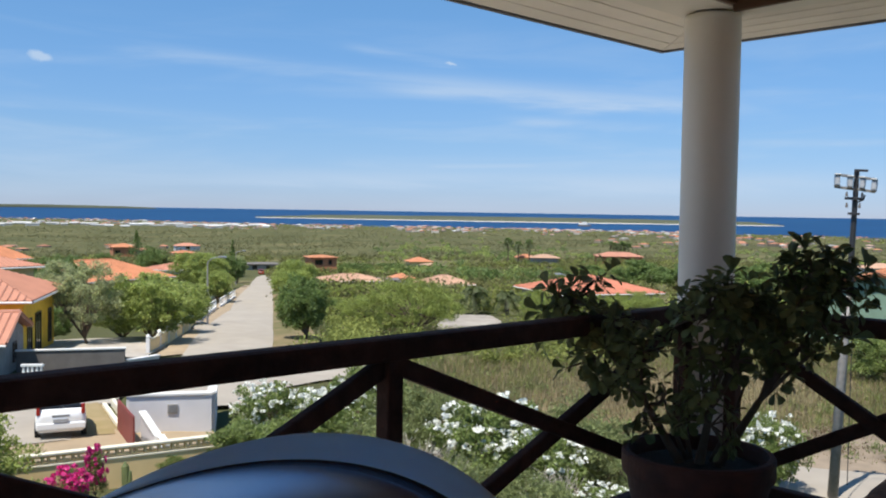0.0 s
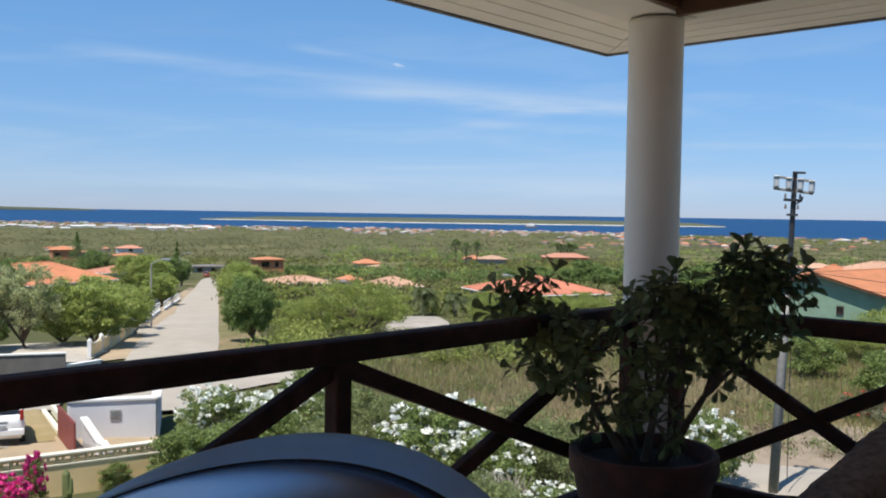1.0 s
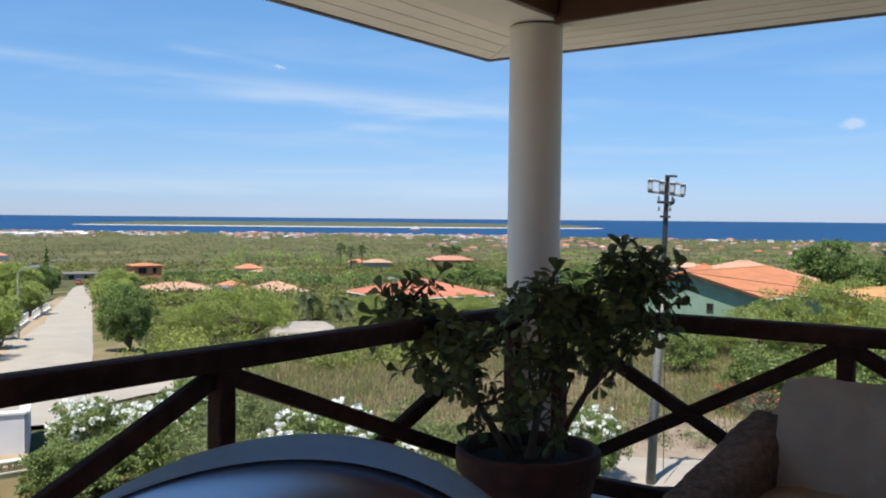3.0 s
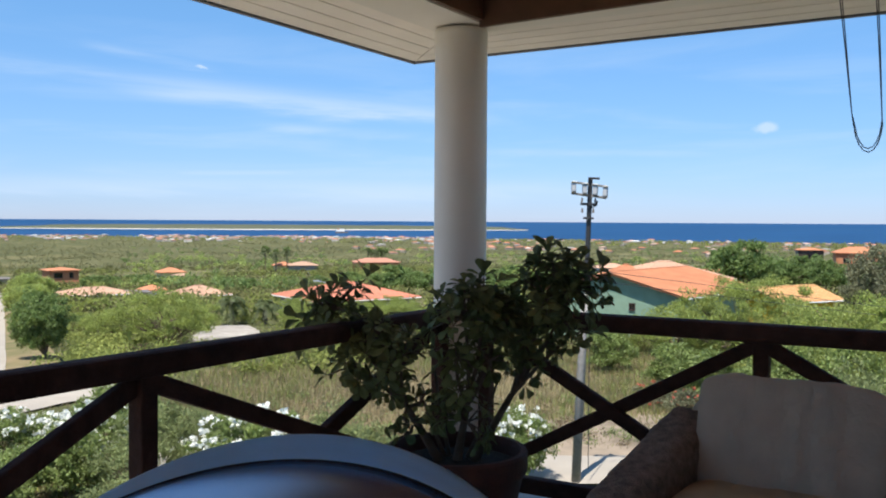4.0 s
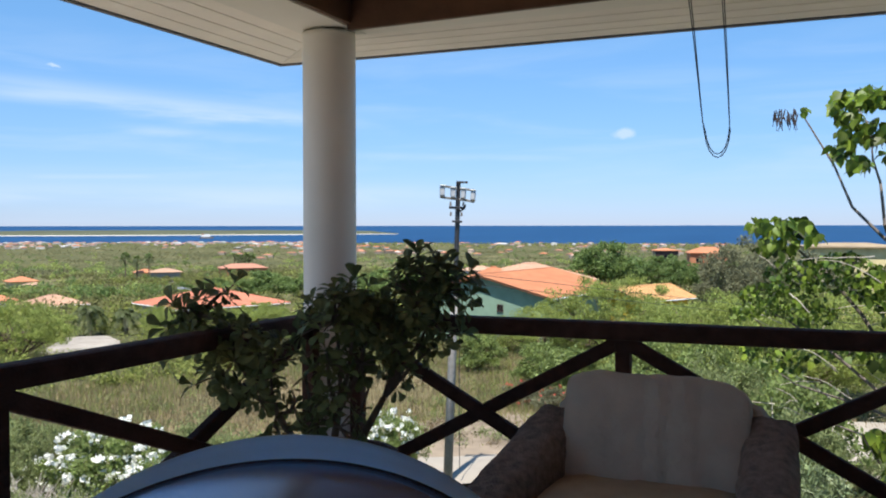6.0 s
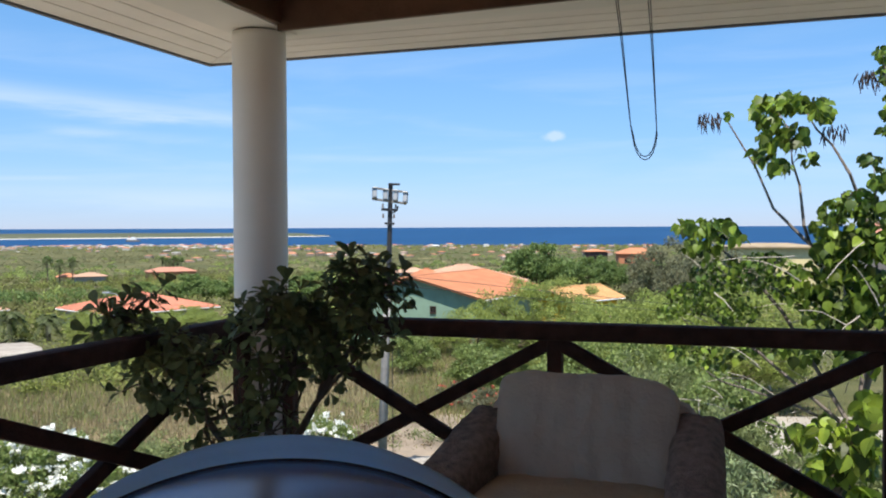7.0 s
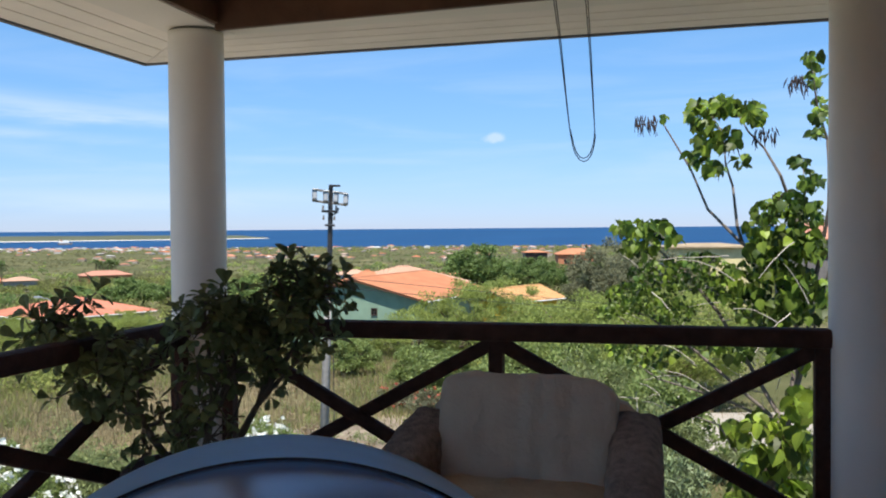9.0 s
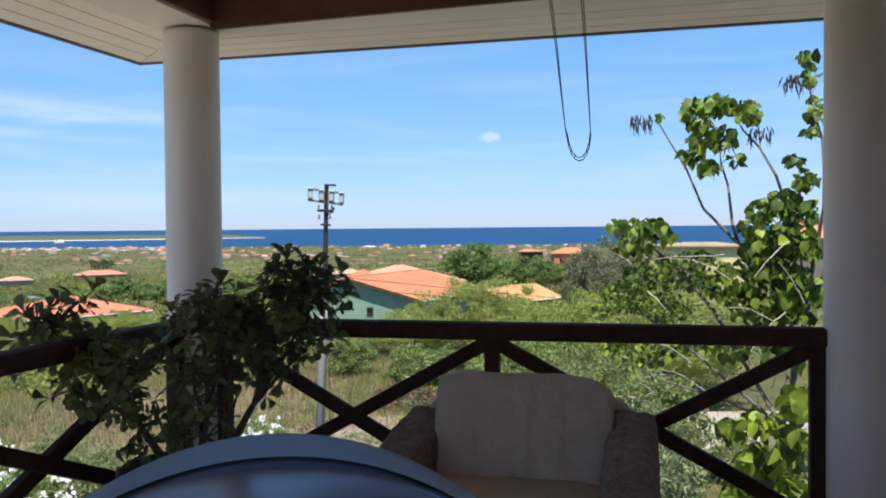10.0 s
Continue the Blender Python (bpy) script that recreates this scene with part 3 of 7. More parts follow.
def strip(name, rows, material, label, category, up=0.06, cols=6):
    """A road or path: rows of (left az, left d, right az, right d), laid on the ground."""
    verts, faces = [], []
    fine = []
    for (a, b) in zip(rows, rows[1:]):
        for k in range(8):
            fine.append([a[j] + (b[j] - a[j]) * k / 8 for j in range(4)])
    fine.append(rows[-1])
    for n, (la, ld, ra, rd) in enumerate(fine):
        l, r = spot(la, ld), spot(ra, rd)
        for j in range(cols + 1):
            p = l.lerp(r, j / cols)
            edge = 0.25 * noise.noise(Vector((n * 0.6, j, len(name)))) if j in (0, cols) else 0
            p.x += edge
            verts.append((p.x, p.y, ground_xy(p.x, p.y) + up + 0.10 * (0.3 if j in (0, cols) else 1)))
        if n:
            for j in range(cols):
                a, b = (n - 1) * (cols + 1) + j, n * (cols + 1) + j
                faces.append((a, a + 1, b + 1, b))
    ob = sheet(name, verts, faces, material, label, category)
    return ob


strip("road", [(63.5, 36, 56.5, 36.0), (62.3, 50, 56.3, 50), (61.8, 58.5, 56.45, 60), (59.1, 103, 56.45, 107), (57.9, 170, 56.5, 175), (57.33, 247, 56.56, 249)], M["road"],
      "sun-bleached concrete street running straight downhill", "road", 0.10)
strip("road_side", [(59.8, 37, 59.0, 47), (53.1, 43, 53.1, 48), (47.5, 46.5, 48, 52)], M["road"], "pale concrete side street", "road", 0.16)
strip("verge", [(64.2, 55, 61.7, 57), (62.4, 73, 60.6, 76), (60.1, 105, 58.95, 106), (58.3, 172, 57.8, 172)], M["dirt"], "sandy verge beside the street", "verge", 0.05)
strip("verge", [(56.5, 58, 53.3, 58), (56.5, 106, 55.2, 106), (56.55, 175, 56.0, 175)], M["field"], "dry grassy verge beside the street", "verge", 0.05)
strip("pavement", [(31, 25.0, 31, 28.6), (22, 25.0, 22, 28.6), (12, 26.0, 12, 29.8), (3, 28, 3, 32), (-1, 28, -1, 38), (-9, 27, -9, 40)], M["road"], "pale concrete pavement along the plot", "pavement", 0.05)
strip("driveway", [(73.5, 30.5, 67.75, 31.0), (73.0, 34, 67.7, 34), (73.0, 38.6, 67.7, 38.6)], M["road"], "pale concrete driveway beside a patch of lawn", "driveway", 0.06)
strip("driveway", [(74, 38.4, 65.9, 38.4), (74, 45, 64.5, 45)], M["road"], "pale concrete apron before the garden wall", "driveway", 0.055)
strip("lawn", [(67.8, 31.4, 65.5, 31.4), (67.7, 35, 66.1, 35), (67.7, 38.5, 66.6, 38.5)], M["lawn"], "patch of thin lawn beside the drive", "lawn", 0.05)
strip("bare_ground", [(74, 25.4, 59.5, 26.2), (74, 32.3, 60.2, 32.6)], M["dirt"], "bare sandy ground behind the boundary wall", "ground", 0.03)
strip("gravel_heap", [(45.6, 70, 42.4, 70), (46.4, 78, 41.9, 80), (45.6, 88, 42.0, 88), (45.2, 95, 42.6, 95)], M["gravel"], "patch of pale gravel among bushes", "gravel", 0.14)
# out of view; added so pale ground bounces light up to the soffit
strip("yard", [(-180, 3, -180, 16.5), (-120, 3, -120, 16.5), (-60, 3, -60, 15), (-15, 3.0, -15, 10), (30, 3.0, 30, 15.5), (75, 3.0, 75, 16), (120, 3, 120, 16.5), (180, 3, 180, 16.5)], M["road"], "unseen pale paving added round the house to bounce light", "yard", 0.05, 4)
strip("plot", [(47, 31, 45, 62), (40, 30, 39, 56), (36, 30.5, 35, 72), (28, 30.0, 28, 74), (20, 30.3, 20, 72), (13.5, 31.5, 14.5, 60)], M["field"], "dry weedy open plot", "plot", 0.02, 14)
strip("bare_ground", [(27, 28.2, 26, 33), (22, 28.2, 22, 37), (17, 28.6, 17, 38), (13, 29.2, 13.5, 36)], M["pale_dirt"], "bare pale trodden ground on the plot", "ground", 0.03, 8)
strip("yard", [(72.5, 54, 64.2, 54), (72.5, 60, 63.0, 60), (72.0, 67, 62.6, 68)], M["paving"], "bare swept yard under the garden trees", "yard", 0.28)

# ---- terrace ----
RX, RY = -2.37, 4.20          # the two railing lines
P2X = 0.832                   # second pillar
SOFFIT = 2.50
EDGE_X, EDGE_Y = -3.16, 4.98  # roof edge


def skew(bm, k, off):
    """Shears the north eaves a little out of square to fit the camera's view."""
    for v in bm.verts:
        f = min(1.0, max(0.0, (v.co.y - 3.4) / 0.6))
        v.co.y += f * (off + k * (v.co.x - EDGE_X))


def build_terrace():
    # floor and back walls are out of view, kept pale to bounce light
    slab = link("floor", boxed((-2.55, -2.6, -0.22), (5.2, 4.40, -0.012), 0.01), M["concrete"])
    tagged(slab, "concrete terrace slab", "floor", "", "structure")
    # wide opening added to let daylight in from behind
    bm = bmesh.new()
    for lo, hi in (((-2.55, -2.6, -0.2), (5.2, -2.4, 0.85)), ((-2.55, -2.6, 2.35), (5.2, -2.4, 3.2)), ((-2.55, -2.6, 0.85), (-2.1, -2.4, 2.35)), ((1.7, -2.6, 0.85), (5.2, -2.4, 2.35))):
        box(bm, lo, hi)
    wall = link("wall_south", bm, M["house_wall"])
    tagged(wall, "unseen pale wall behind the terrace, its wide opening added to let light in", "wall", "", "structure")
    wall = link("wall_east", boxed((5.0, -2.4, -0.2), (5.2, 4.98, 3.2)), M["house_wall"])
    tagged(wall, "unseen pale wall added to close the terrace", "wall", "", "structure")
    low = link("wall_base", boxed((-2.5, -2.55, -7.5), (5.15, 4.3, -0.225)), M["house_wall"])
    tagged(low, "painted lower storey of the house", "wall", "", "structure")
    # lined overhang: boards run along the edge, mitred at the corner
    soffit = empty("soffit", Matrix.Identity(4), "cream painted tongue-and-groove soffit boards", "soffit", kind="structure")
    w, gap, t = 0.160, 0.011, 0.018

    def board(pts):
        bm = bmesh.new()
        lo = [bm.verts.new((x, y, SOFFIT)) for x, y in pts]
        hi = [bm.verts.new((x, y, SOFFIT + t)) for x, y in pts]
        bm.faces.new(lo[::-1])
        bm.faces.new(hi)
        for i in range(4):
            bm.faces.new((lo[i], lo[(i + 1) % 4], hi[(i + 1) % 4], hi[i]))
        bmesh.ops.recalc_face_normals(bm, faces=bm.faces)
        skew(bm, -0.030, 0.035)
        part("board", bm, M["soffit"], soffit)

    for k in range(5):
        a, b = k * w, (k + 1) * w - gap
        board([(EDGE_X + a, EDGE_Y - a - 0.004), (EDGE_X + b, EDGE_Y - b - 0.004), (EDGE_X + b, -2.6), (EDGE_X + a, -2.6)])
        board([(EDGE_X + a + 0.004, EDGE_Y - a), (5.2, EDGE_Y - a), (5.2, EDGE_Y - b), (EDGE_X + b + 0.004, EDGE_Y - b)])
    back = bmesh.new()
    box(back, (EDGE_X, -2.6, SOFFIT + 0.022), (-2.5, EDGE_Y, SOFFIT + 0.06))
    box(back, (-2.498, 4.36, SOFFIT + 0.022), (5.2, EDGE_Y, SOFFIT + 0.06))
    skew(back, -0.030, 0.035)
    tagged(link("soffit_backing", back, M["fascia"]), "dark backing behind the soffit joints", "soffit", "", "structure")
    # painted beams over the pillars, with brown boarding on their inner side
    bm = boxed((-2.52, -2.6, SOFFIT - 0.02), (-2.20, 4.34, SOFFIT + 0.40), 0.006)
    tagged(link("beam_west", bm, M["paint"]), "cream painted roof beam", "beam", "", "structure")
    bm = boxed((-2.196, 4.13, SOFFIT - 0.02), (5.0, 4.34, SOFFIT + 0.40), 0.006)
    skew(bm, -0.055, 0.06)
    tagged(link("beam_north", bm, M["paint"]), "cream painted roof beam", "beam", "", "structure")
    bm = boxed((-2.196, -2.4, SOFFIT - 0.016), (-2.166, 4.092, SOFFIT + 0.40), 0.004)
    tagged(link("trim_west", bm, M["brown_wood"]), "brown wooden board on the beam", "trim", "", "structure")
    bm = boxed((-2.196, 4.096, SOFFIT - 0.045), (5.0, 4.127, SOFFIT + 0.40), 0.004)
    skew(bm, -0.055, 0.06)
    for v in bm.verts:
        v.co.z += 0.010 * (v.co.x + 2.196) if v.co.z < SOFFIT else 0
    tagged(link("trim_north", bm, M["brown_wood"]), "brown wooden board on the beam", "trim", "", "structure")
    # ceiling out of view; cream chosen to bounce light down
    bm = boxed((-2.52, -2.6, SOFFIT + 0.402), (5.2, 4.34, SOFFIT + 0.47))
    tagged(link("ceiling", bm, M["soffit"]), "unseen terrace ceiling, made cream to bounce light", "ceiling", "", "structure")
    # fascia and roof slab
    bm = bmesh.new()
    box(bm, (EDGE_X - 0.03, -2.6, SOFFIT - 0.012), (EDGE_X - 0.002, EDGE_Y + 0.03, SOFFIT + 0.16), 0.004)
    box(bm, (EDGE_X - 0.002, EDGE_Y + 0.002, SOFFIT - 0.012), (5.2, EDGE_Y + 0.03, SOFFIT + 0.16), 0.004)
    skew(bm, -0.030, 0.035)
    tagged(link("fascia", bm, M["fascia"]), "grey fascia board along the eaves", "fascia", "", "structure")
    bm = bmesh.new()
    lo = [(EDGE_X - 0.05, -2.7, 2.665), (5.3, -2.7, 2.665), (5.3, EDGE_Y + 0.05, 2.665), (EDGE_X - 0.05, EDGE_Y + 0.05, 2.665)]
    hi = [(0.4, 0.3, 4.1), (2.2, 0.3, 4.1)]
    v = [bm.verts.new(p) for p in lo + hi]
    for f in ((0, 1, 5, 4), (1, 2, 5), (2, 3, 4, 5), (3, 0, 4), (3, 2, 1, 0)):
        bm.faces.new([v[i] for i in f])
    tagged(link("roof", bm, M["roof_orange"]), "tiled roof over the terrace", "roof", "", "structure")


build_terrace()


def pillar(x, y, label):
    ob = empty("pillar", pose(x, y, -0.012), label, "pillar", "terrace pillars")
    r = 0.1405
    bm = lathe([(0, 0), (r, 0), (r, 0.19), (r * 1.0, 0.2), (r, 1.2), (r * 0.998, SOFFIT - 0.045), (r * 0.99, SOFFIT - 0.02), (0, SOFFIT - 0.02)], 64)
    part("shaft", bm, M["paint"], ob, smooth=False)
    for p in ob.children[0].data.polygons:
        p.use_smooth = abs(p.normal.z) < 0.5
    bm = lathe([(r + 0.002, 0.0), (r + 0.004, 0.002), (r + 0.004, 0.150), (r + 0.002, 0.156)], 64)
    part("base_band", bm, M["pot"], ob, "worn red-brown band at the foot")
    return ob


pillar(RX + 0.016, RY, "round cream pillar at the terrace corner")
pillar(P2X, RY, "round cream pillar at the end of the railing")


def railing(m, posts, label, climb=0.0):
    """A wooden railing along local x: top and bottom rail, posts and a crossed brace in each bay."""
    ob = empty("railing", m, label, "railing", "terrace railings")
    a, b = posts[0][0], posts[-1][0]
    top = boxed((a - 0.05, -0.05, 0.912), (b + 0.05, 0.05, 0.998), 0.022)
    part("top_rail", top, M["wood"], ob)
    part("bottom_rail", boxed((a, -0.035, 0.045), (b, 0.035, 0.130), 0.014), M["wood"], ob)
    for x, w in posts:
        part("post", boxed((x - w / 2, -w / 2, -0.012), (x + w / 2, w / 2, 0.935), 0.008), M["wood"], ob)
    for (p, wp), (q, wq) in zip(posts, posts[1:]):
        lo, hi = p + wp / 2, q - wq / 2
        part("brace", beam((lo - 0.02, 0.012, 0.14), (hi + 0.02, 0.012, 0.905), 0.045, 0.068, 0.01), M["wood"], ob)
        part("brace", beam((lo - 0.02, -0.014, 0.905), (hi + 0.02, -0.014, 0.14), 0.043, 0.068, 0.01), M["wood"], ob)
    for c in ob.children:
        for v in c.data.vertices:
            if v.co.z > 0.5:
                v.co.z += climb * min(2.2, max(0.0, 1.9 - v.co.x))
    return ob


railing(pose(RX, 0, 0, 0, 0, 90), [(-2.3, 0.07), (0.33, 0.07), (2.064, 0.07), (4.022, 0.07)], "dark-stained wooden railing with crossed braces", 0.016)
railing(pose(0, RY, 0), [(-2.192, 0.07), (-0.787, 0.07), (0.667, 0.07)], "dark-stained wooden railing with crossed braces between two pillars")
railing(pose(0, RY, 0), [(1.03, 0.07), (2.6, 0.07), (4.9, 0.07)], "dark-stained wooden railing beyond the pillar")

# ---- things on the terrace ----
def sit(d, az, z=0.0):
    a = radians(az)
    return Vector((-math.sin(a) * d, math.cos(a) * d, z))


def build_view_lid():
    """A tilted round lid right under the eye, sized and placed to fill the foot of the camera's view; the slender stand
    is added.
    """
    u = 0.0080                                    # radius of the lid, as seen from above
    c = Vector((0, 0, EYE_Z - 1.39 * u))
    ob = empty("lidded_stand", pose(0, 0, -0.012), "tiny tilted glossy blue lid fitted to the camera's view, on an added slender stand", "stand")
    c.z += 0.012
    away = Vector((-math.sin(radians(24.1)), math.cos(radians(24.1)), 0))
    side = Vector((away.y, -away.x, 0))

    def ring(radius, z, shift, slope, n=180):
        return [c + away * (radius * math.cos(t) + shift) * u + side * radius * math.sin(t) * u + Vector((0, 0, (z + radius * math.cos(t) * slope) * u)) for t in [2 * math.pi * k / n for k in range(n)]]

    def skin(rings, close=False):
        bm = bmesh.new()
        vs = [[bm.verts.new(p) for p in r] for r in rings]
        for a, b in zip(vs, vs[1:]):
            for k in range(len(a)):
                j = (k + 1) % len(a)
                bm.faces.new((a[k], a[j], b[j], b[k]))
        if close:
            bm.faces.new(vs[-1])
        bmesh.ops.recalc_face_normals(bm, faces=bm.faces)
        return bm

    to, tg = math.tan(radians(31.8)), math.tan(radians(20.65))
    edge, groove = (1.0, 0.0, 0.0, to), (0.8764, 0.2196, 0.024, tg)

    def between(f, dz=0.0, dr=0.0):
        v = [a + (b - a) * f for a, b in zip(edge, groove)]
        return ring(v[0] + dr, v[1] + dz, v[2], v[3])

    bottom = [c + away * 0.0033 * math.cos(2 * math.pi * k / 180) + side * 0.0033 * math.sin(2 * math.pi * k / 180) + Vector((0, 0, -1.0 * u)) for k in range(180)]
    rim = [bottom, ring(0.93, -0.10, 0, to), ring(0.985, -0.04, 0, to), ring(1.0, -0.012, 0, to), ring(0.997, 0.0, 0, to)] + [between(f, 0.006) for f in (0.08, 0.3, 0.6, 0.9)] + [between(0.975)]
    part("rim", skin(rim), M["cap_rim"], ob, "satin rim, blue put in for reflected sky", smooth=True)
    # plain black ring that draws the dark line of the groove
    part("gasket", skin([between(0.975), between(0.985, -0.016), between(1.0, -0.016, -0.004)]), M["groove_black"], ob)
    # coned so that it mirrors the low sky towards the camera
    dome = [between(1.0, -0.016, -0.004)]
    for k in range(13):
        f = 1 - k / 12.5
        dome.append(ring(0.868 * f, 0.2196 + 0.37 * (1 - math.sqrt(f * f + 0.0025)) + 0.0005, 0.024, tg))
    part("dome", skin(dome, True), M["cap"], ob, "glossy dome, tinted blue for reflected sky", smooth=True)
    # column and foot are added only to hold the lid up
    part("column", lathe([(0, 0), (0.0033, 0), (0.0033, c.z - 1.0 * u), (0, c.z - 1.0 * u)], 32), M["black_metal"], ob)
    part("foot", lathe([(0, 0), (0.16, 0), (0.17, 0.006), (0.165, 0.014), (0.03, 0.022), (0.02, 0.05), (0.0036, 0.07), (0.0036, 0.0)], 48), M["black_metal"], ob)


build_view_lid()


def puffy(lo, hi, sub, puff, seed, wrinkle=0.006, power=7):
    """A stuffed cushion: a rounded block with bulging faces and soft wrinkles."""
    bm = bmesh.new()
    bmesh.ops.create_cube(bm, size=2.0)
    bmesh.ops.subdivide_edges(bm, edges=bm.edges[:], cuts=sub, use_grid_fill=True)
    c, s = [(a + b) / 2 for a, b in zip(lo, hi)], [(b - a) / 2 for a, b in zip(lo, hi)]
    for v in bm.verts:
        u = v.co.copy()
        r = (abs(u.x) ** power + abs(u.y) ** power + abs(u.z) ** power) ** (1 / power)
        u /= max(r, 1e-6)
        bulge = 1 + puff * (1 - min(1, (u.x ** 2 if abs(u.y) > 0.9 else u.y ** 2))) * (1 - min(1, u.z ** 2 if abs(u.y) > 0.9 or abs(u.x) > 0.9 else u.x ** 2))
        p = Vector((u.x * s[0], u.y * s[1] * bulge, u.z * s[2]))
        p += Vector(c)
        w = noise.noise(Vector((p.x * 9 + seed, p.y * 5, p.z * 2.2))) * wrinkle + noise.noise(Vector((p.x * 25, p.y * 20 + seed, p.z * 7))) * wrinkle * 0.4
        p.y += w
        p.z += w * 0.7
        v.co = p
    return bm


def build_chair():
    """An armchair under a loose canvas cover, with a coarse throw over its arms; local -y is its front."""
    ob = empty("armchair", pose(-0.575, 3.50, -0.012, 0, 0, -2.0), "beige canvas armchair with a coarse throw over the arms", "armchair")
    base = puffy((-0.50, -0.40, 0.10), (0.50, 0.38, 0.36), 8, 0.0, 1)
    part("base", base, M["fabric"], ob, smooth=True)
    for x, y in ((-0.42, -0.32), (0.42, -0.32), (-0.42, 0.30), (0.42, 0.30)):
        part("leg", tube([(x, y, 0), (x, y, 0.12)], [0.022, 0.03], 10), M["wood"], ob)
    part("seat_cushion", puffy((-0.37, -0.44, 0.29), (0.37, 0.20, 0.435), 14, 0.05, 2, 0.01), M["seat_fabric"], ob, "sagging cream seat cushion", smooth=True)
    back = puffy((-0.375, -0.10, 0.0), (0.375, 0.10, 0.50), 30, 0.28, 3, 0.016, 13)
    for v in back.verts:
        # crown of the back droops to its corners
        v.co.z -= 0.028 * (abs(v.co.x) / 0.375) ** 4 * max(0, v.co.z / 0.50) - 0.012 * noise.noise(Vector((v.co.x * 6, 2, 1)))
        v.co.z -= 0.034 * max(0, (v.co.x - 0.12) / 0.255) ** 1.8 * max(0, v.co.z / 0.50)
        v.co.y += 0.016 * math.exp(-((v.co.x + 0.03) / 0.02) ** 2) + 0.013 * math.exp(-((v.co.x - 0.07) / 0.018) ** 2) + 0.012 * math.exp(-((v.co.x + 0.16) / 0.02) ** 2) + 0.010 * math.exp(-((v.co.x - 0.2) / 0.02) ** 2)
    bmesh.ops.transform(back, matrix=pose(0, 0.205, 0.345, -12), verts=back.verts[:])
    part("back_cushion", back, M["fabric"], ob, "plump beige back cushion", smooth=True)
    frame_ = puffy((-0.45, 0.30, 0.12), (0.45, 0.44, 0.74), 10, 0.0, 4)
    part("back_frame", frame_, M["fabric"], ob, smooth=True)
    for side, rise, splay in ((-1, 0.21, 0.075), (1, 0.24, 0.045)):
        arm = puffy((side * 0.44 - 0.085, -0.46, 0.10), (side * 0.44 + 0.085, 0.36, 0.66), 16, 0.0, 5 + side, 0.012)
        for v in arm.verts:
            t = (v.co.y + 0.46) / 0.82
            if v.co.z > 0.4:
                v.co.z += rise * t - 0.25
            v.co.x += side * splay * (1 - t)
        part("armrest", arm, M["fabric"], ob, smooth=True)
        bm = bmesh.new()
        n, m_ = 26, 30
        grid = []
        for i in range(n + 1):
            y = -0.485 + 0.80 * i / n
            t = (y + 0.46) / 0.82
            row = []
            for j in range(m_ + 1):
                u = -1 + 2 * j / m_
                top = 0.43 + rise * t
                drop = 0.30 + 0.05 * noise.noise(Vector((i * 0.3, side, 0)))
                if abs(u) < 0.36:
                    x, z = u / 0.36 * 0.088, top + 0.030 - 0.030 * (abs(u) / 0.36) ** 4
                else:
                    x, z = math.copysign(0.094 + 0.012 * (abs(u) - 0.36), u), top - drop * (abs(u) - 0.36) / 0.64
                front = max(0.0, 1 - i / 3)
                z -= 0.07 * front ** 2
                k = noise.noise(Vector((x * 14 + side * 3, y * 11, z * 14))) * 0.014 + noise.noise(Vector((x * 45, y * 40, z * 45))) * 0.006
                row.append(bm.verts.new((side * 0.44 + side * splay * (1 - t) + x + math.copysign(abs(k), u) * (abs(u) > 0.3), y, z + k)))
            grid.append(row)
        for a, b in zip(grid, grid[1:]):
            for j in range(m_):
                bm.faces.new((a[j], a[j + 1], b[j + 1], b[j]))
        bmesh.ops.recalc_face_normals(bm, faces=bm.faces)
        bmesh.ops.solidify(bm, geom=bm.faces[:], thickness=-0.008)
        part("throw", bm, M["knit"], ob, "coarse grey-brown throw draped over the arm", smooth=True)


build_chair()


def build_pot():
    c = sit(4.02, 29.45)
    pot = empty("plant_pot", pose(c.x, c.y, -0.012), "large round terracotta pot on the terrace floor", "pot")
    R, H = 0.322, 0.44
    body = lathe([(0, 0), (R * 0.70, 0), (R * 0.74, 0.02), (R * 0.93, 0.30), (R * 0.95, 0.34), (R, 0.345), (R * 1.01, 0.36), (R * 1.01, H - 0.012), (R * 0.985, H), (R * 0.92, H), (R * 0.90, H - 0.02), (R * 0.89, 0.34), (0, 0.34)], 64)
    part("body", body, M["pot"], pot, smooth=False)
    soil = lathe([(R * 0.888, H - 0.07), (R * 0.6, H - 0.045), (R * 0.3, H - 0.06), (0, H - 0.04)], 40)
    part("soil", soil, M["soil"], pot, smooth=True)
    return c


POT = build_pot()


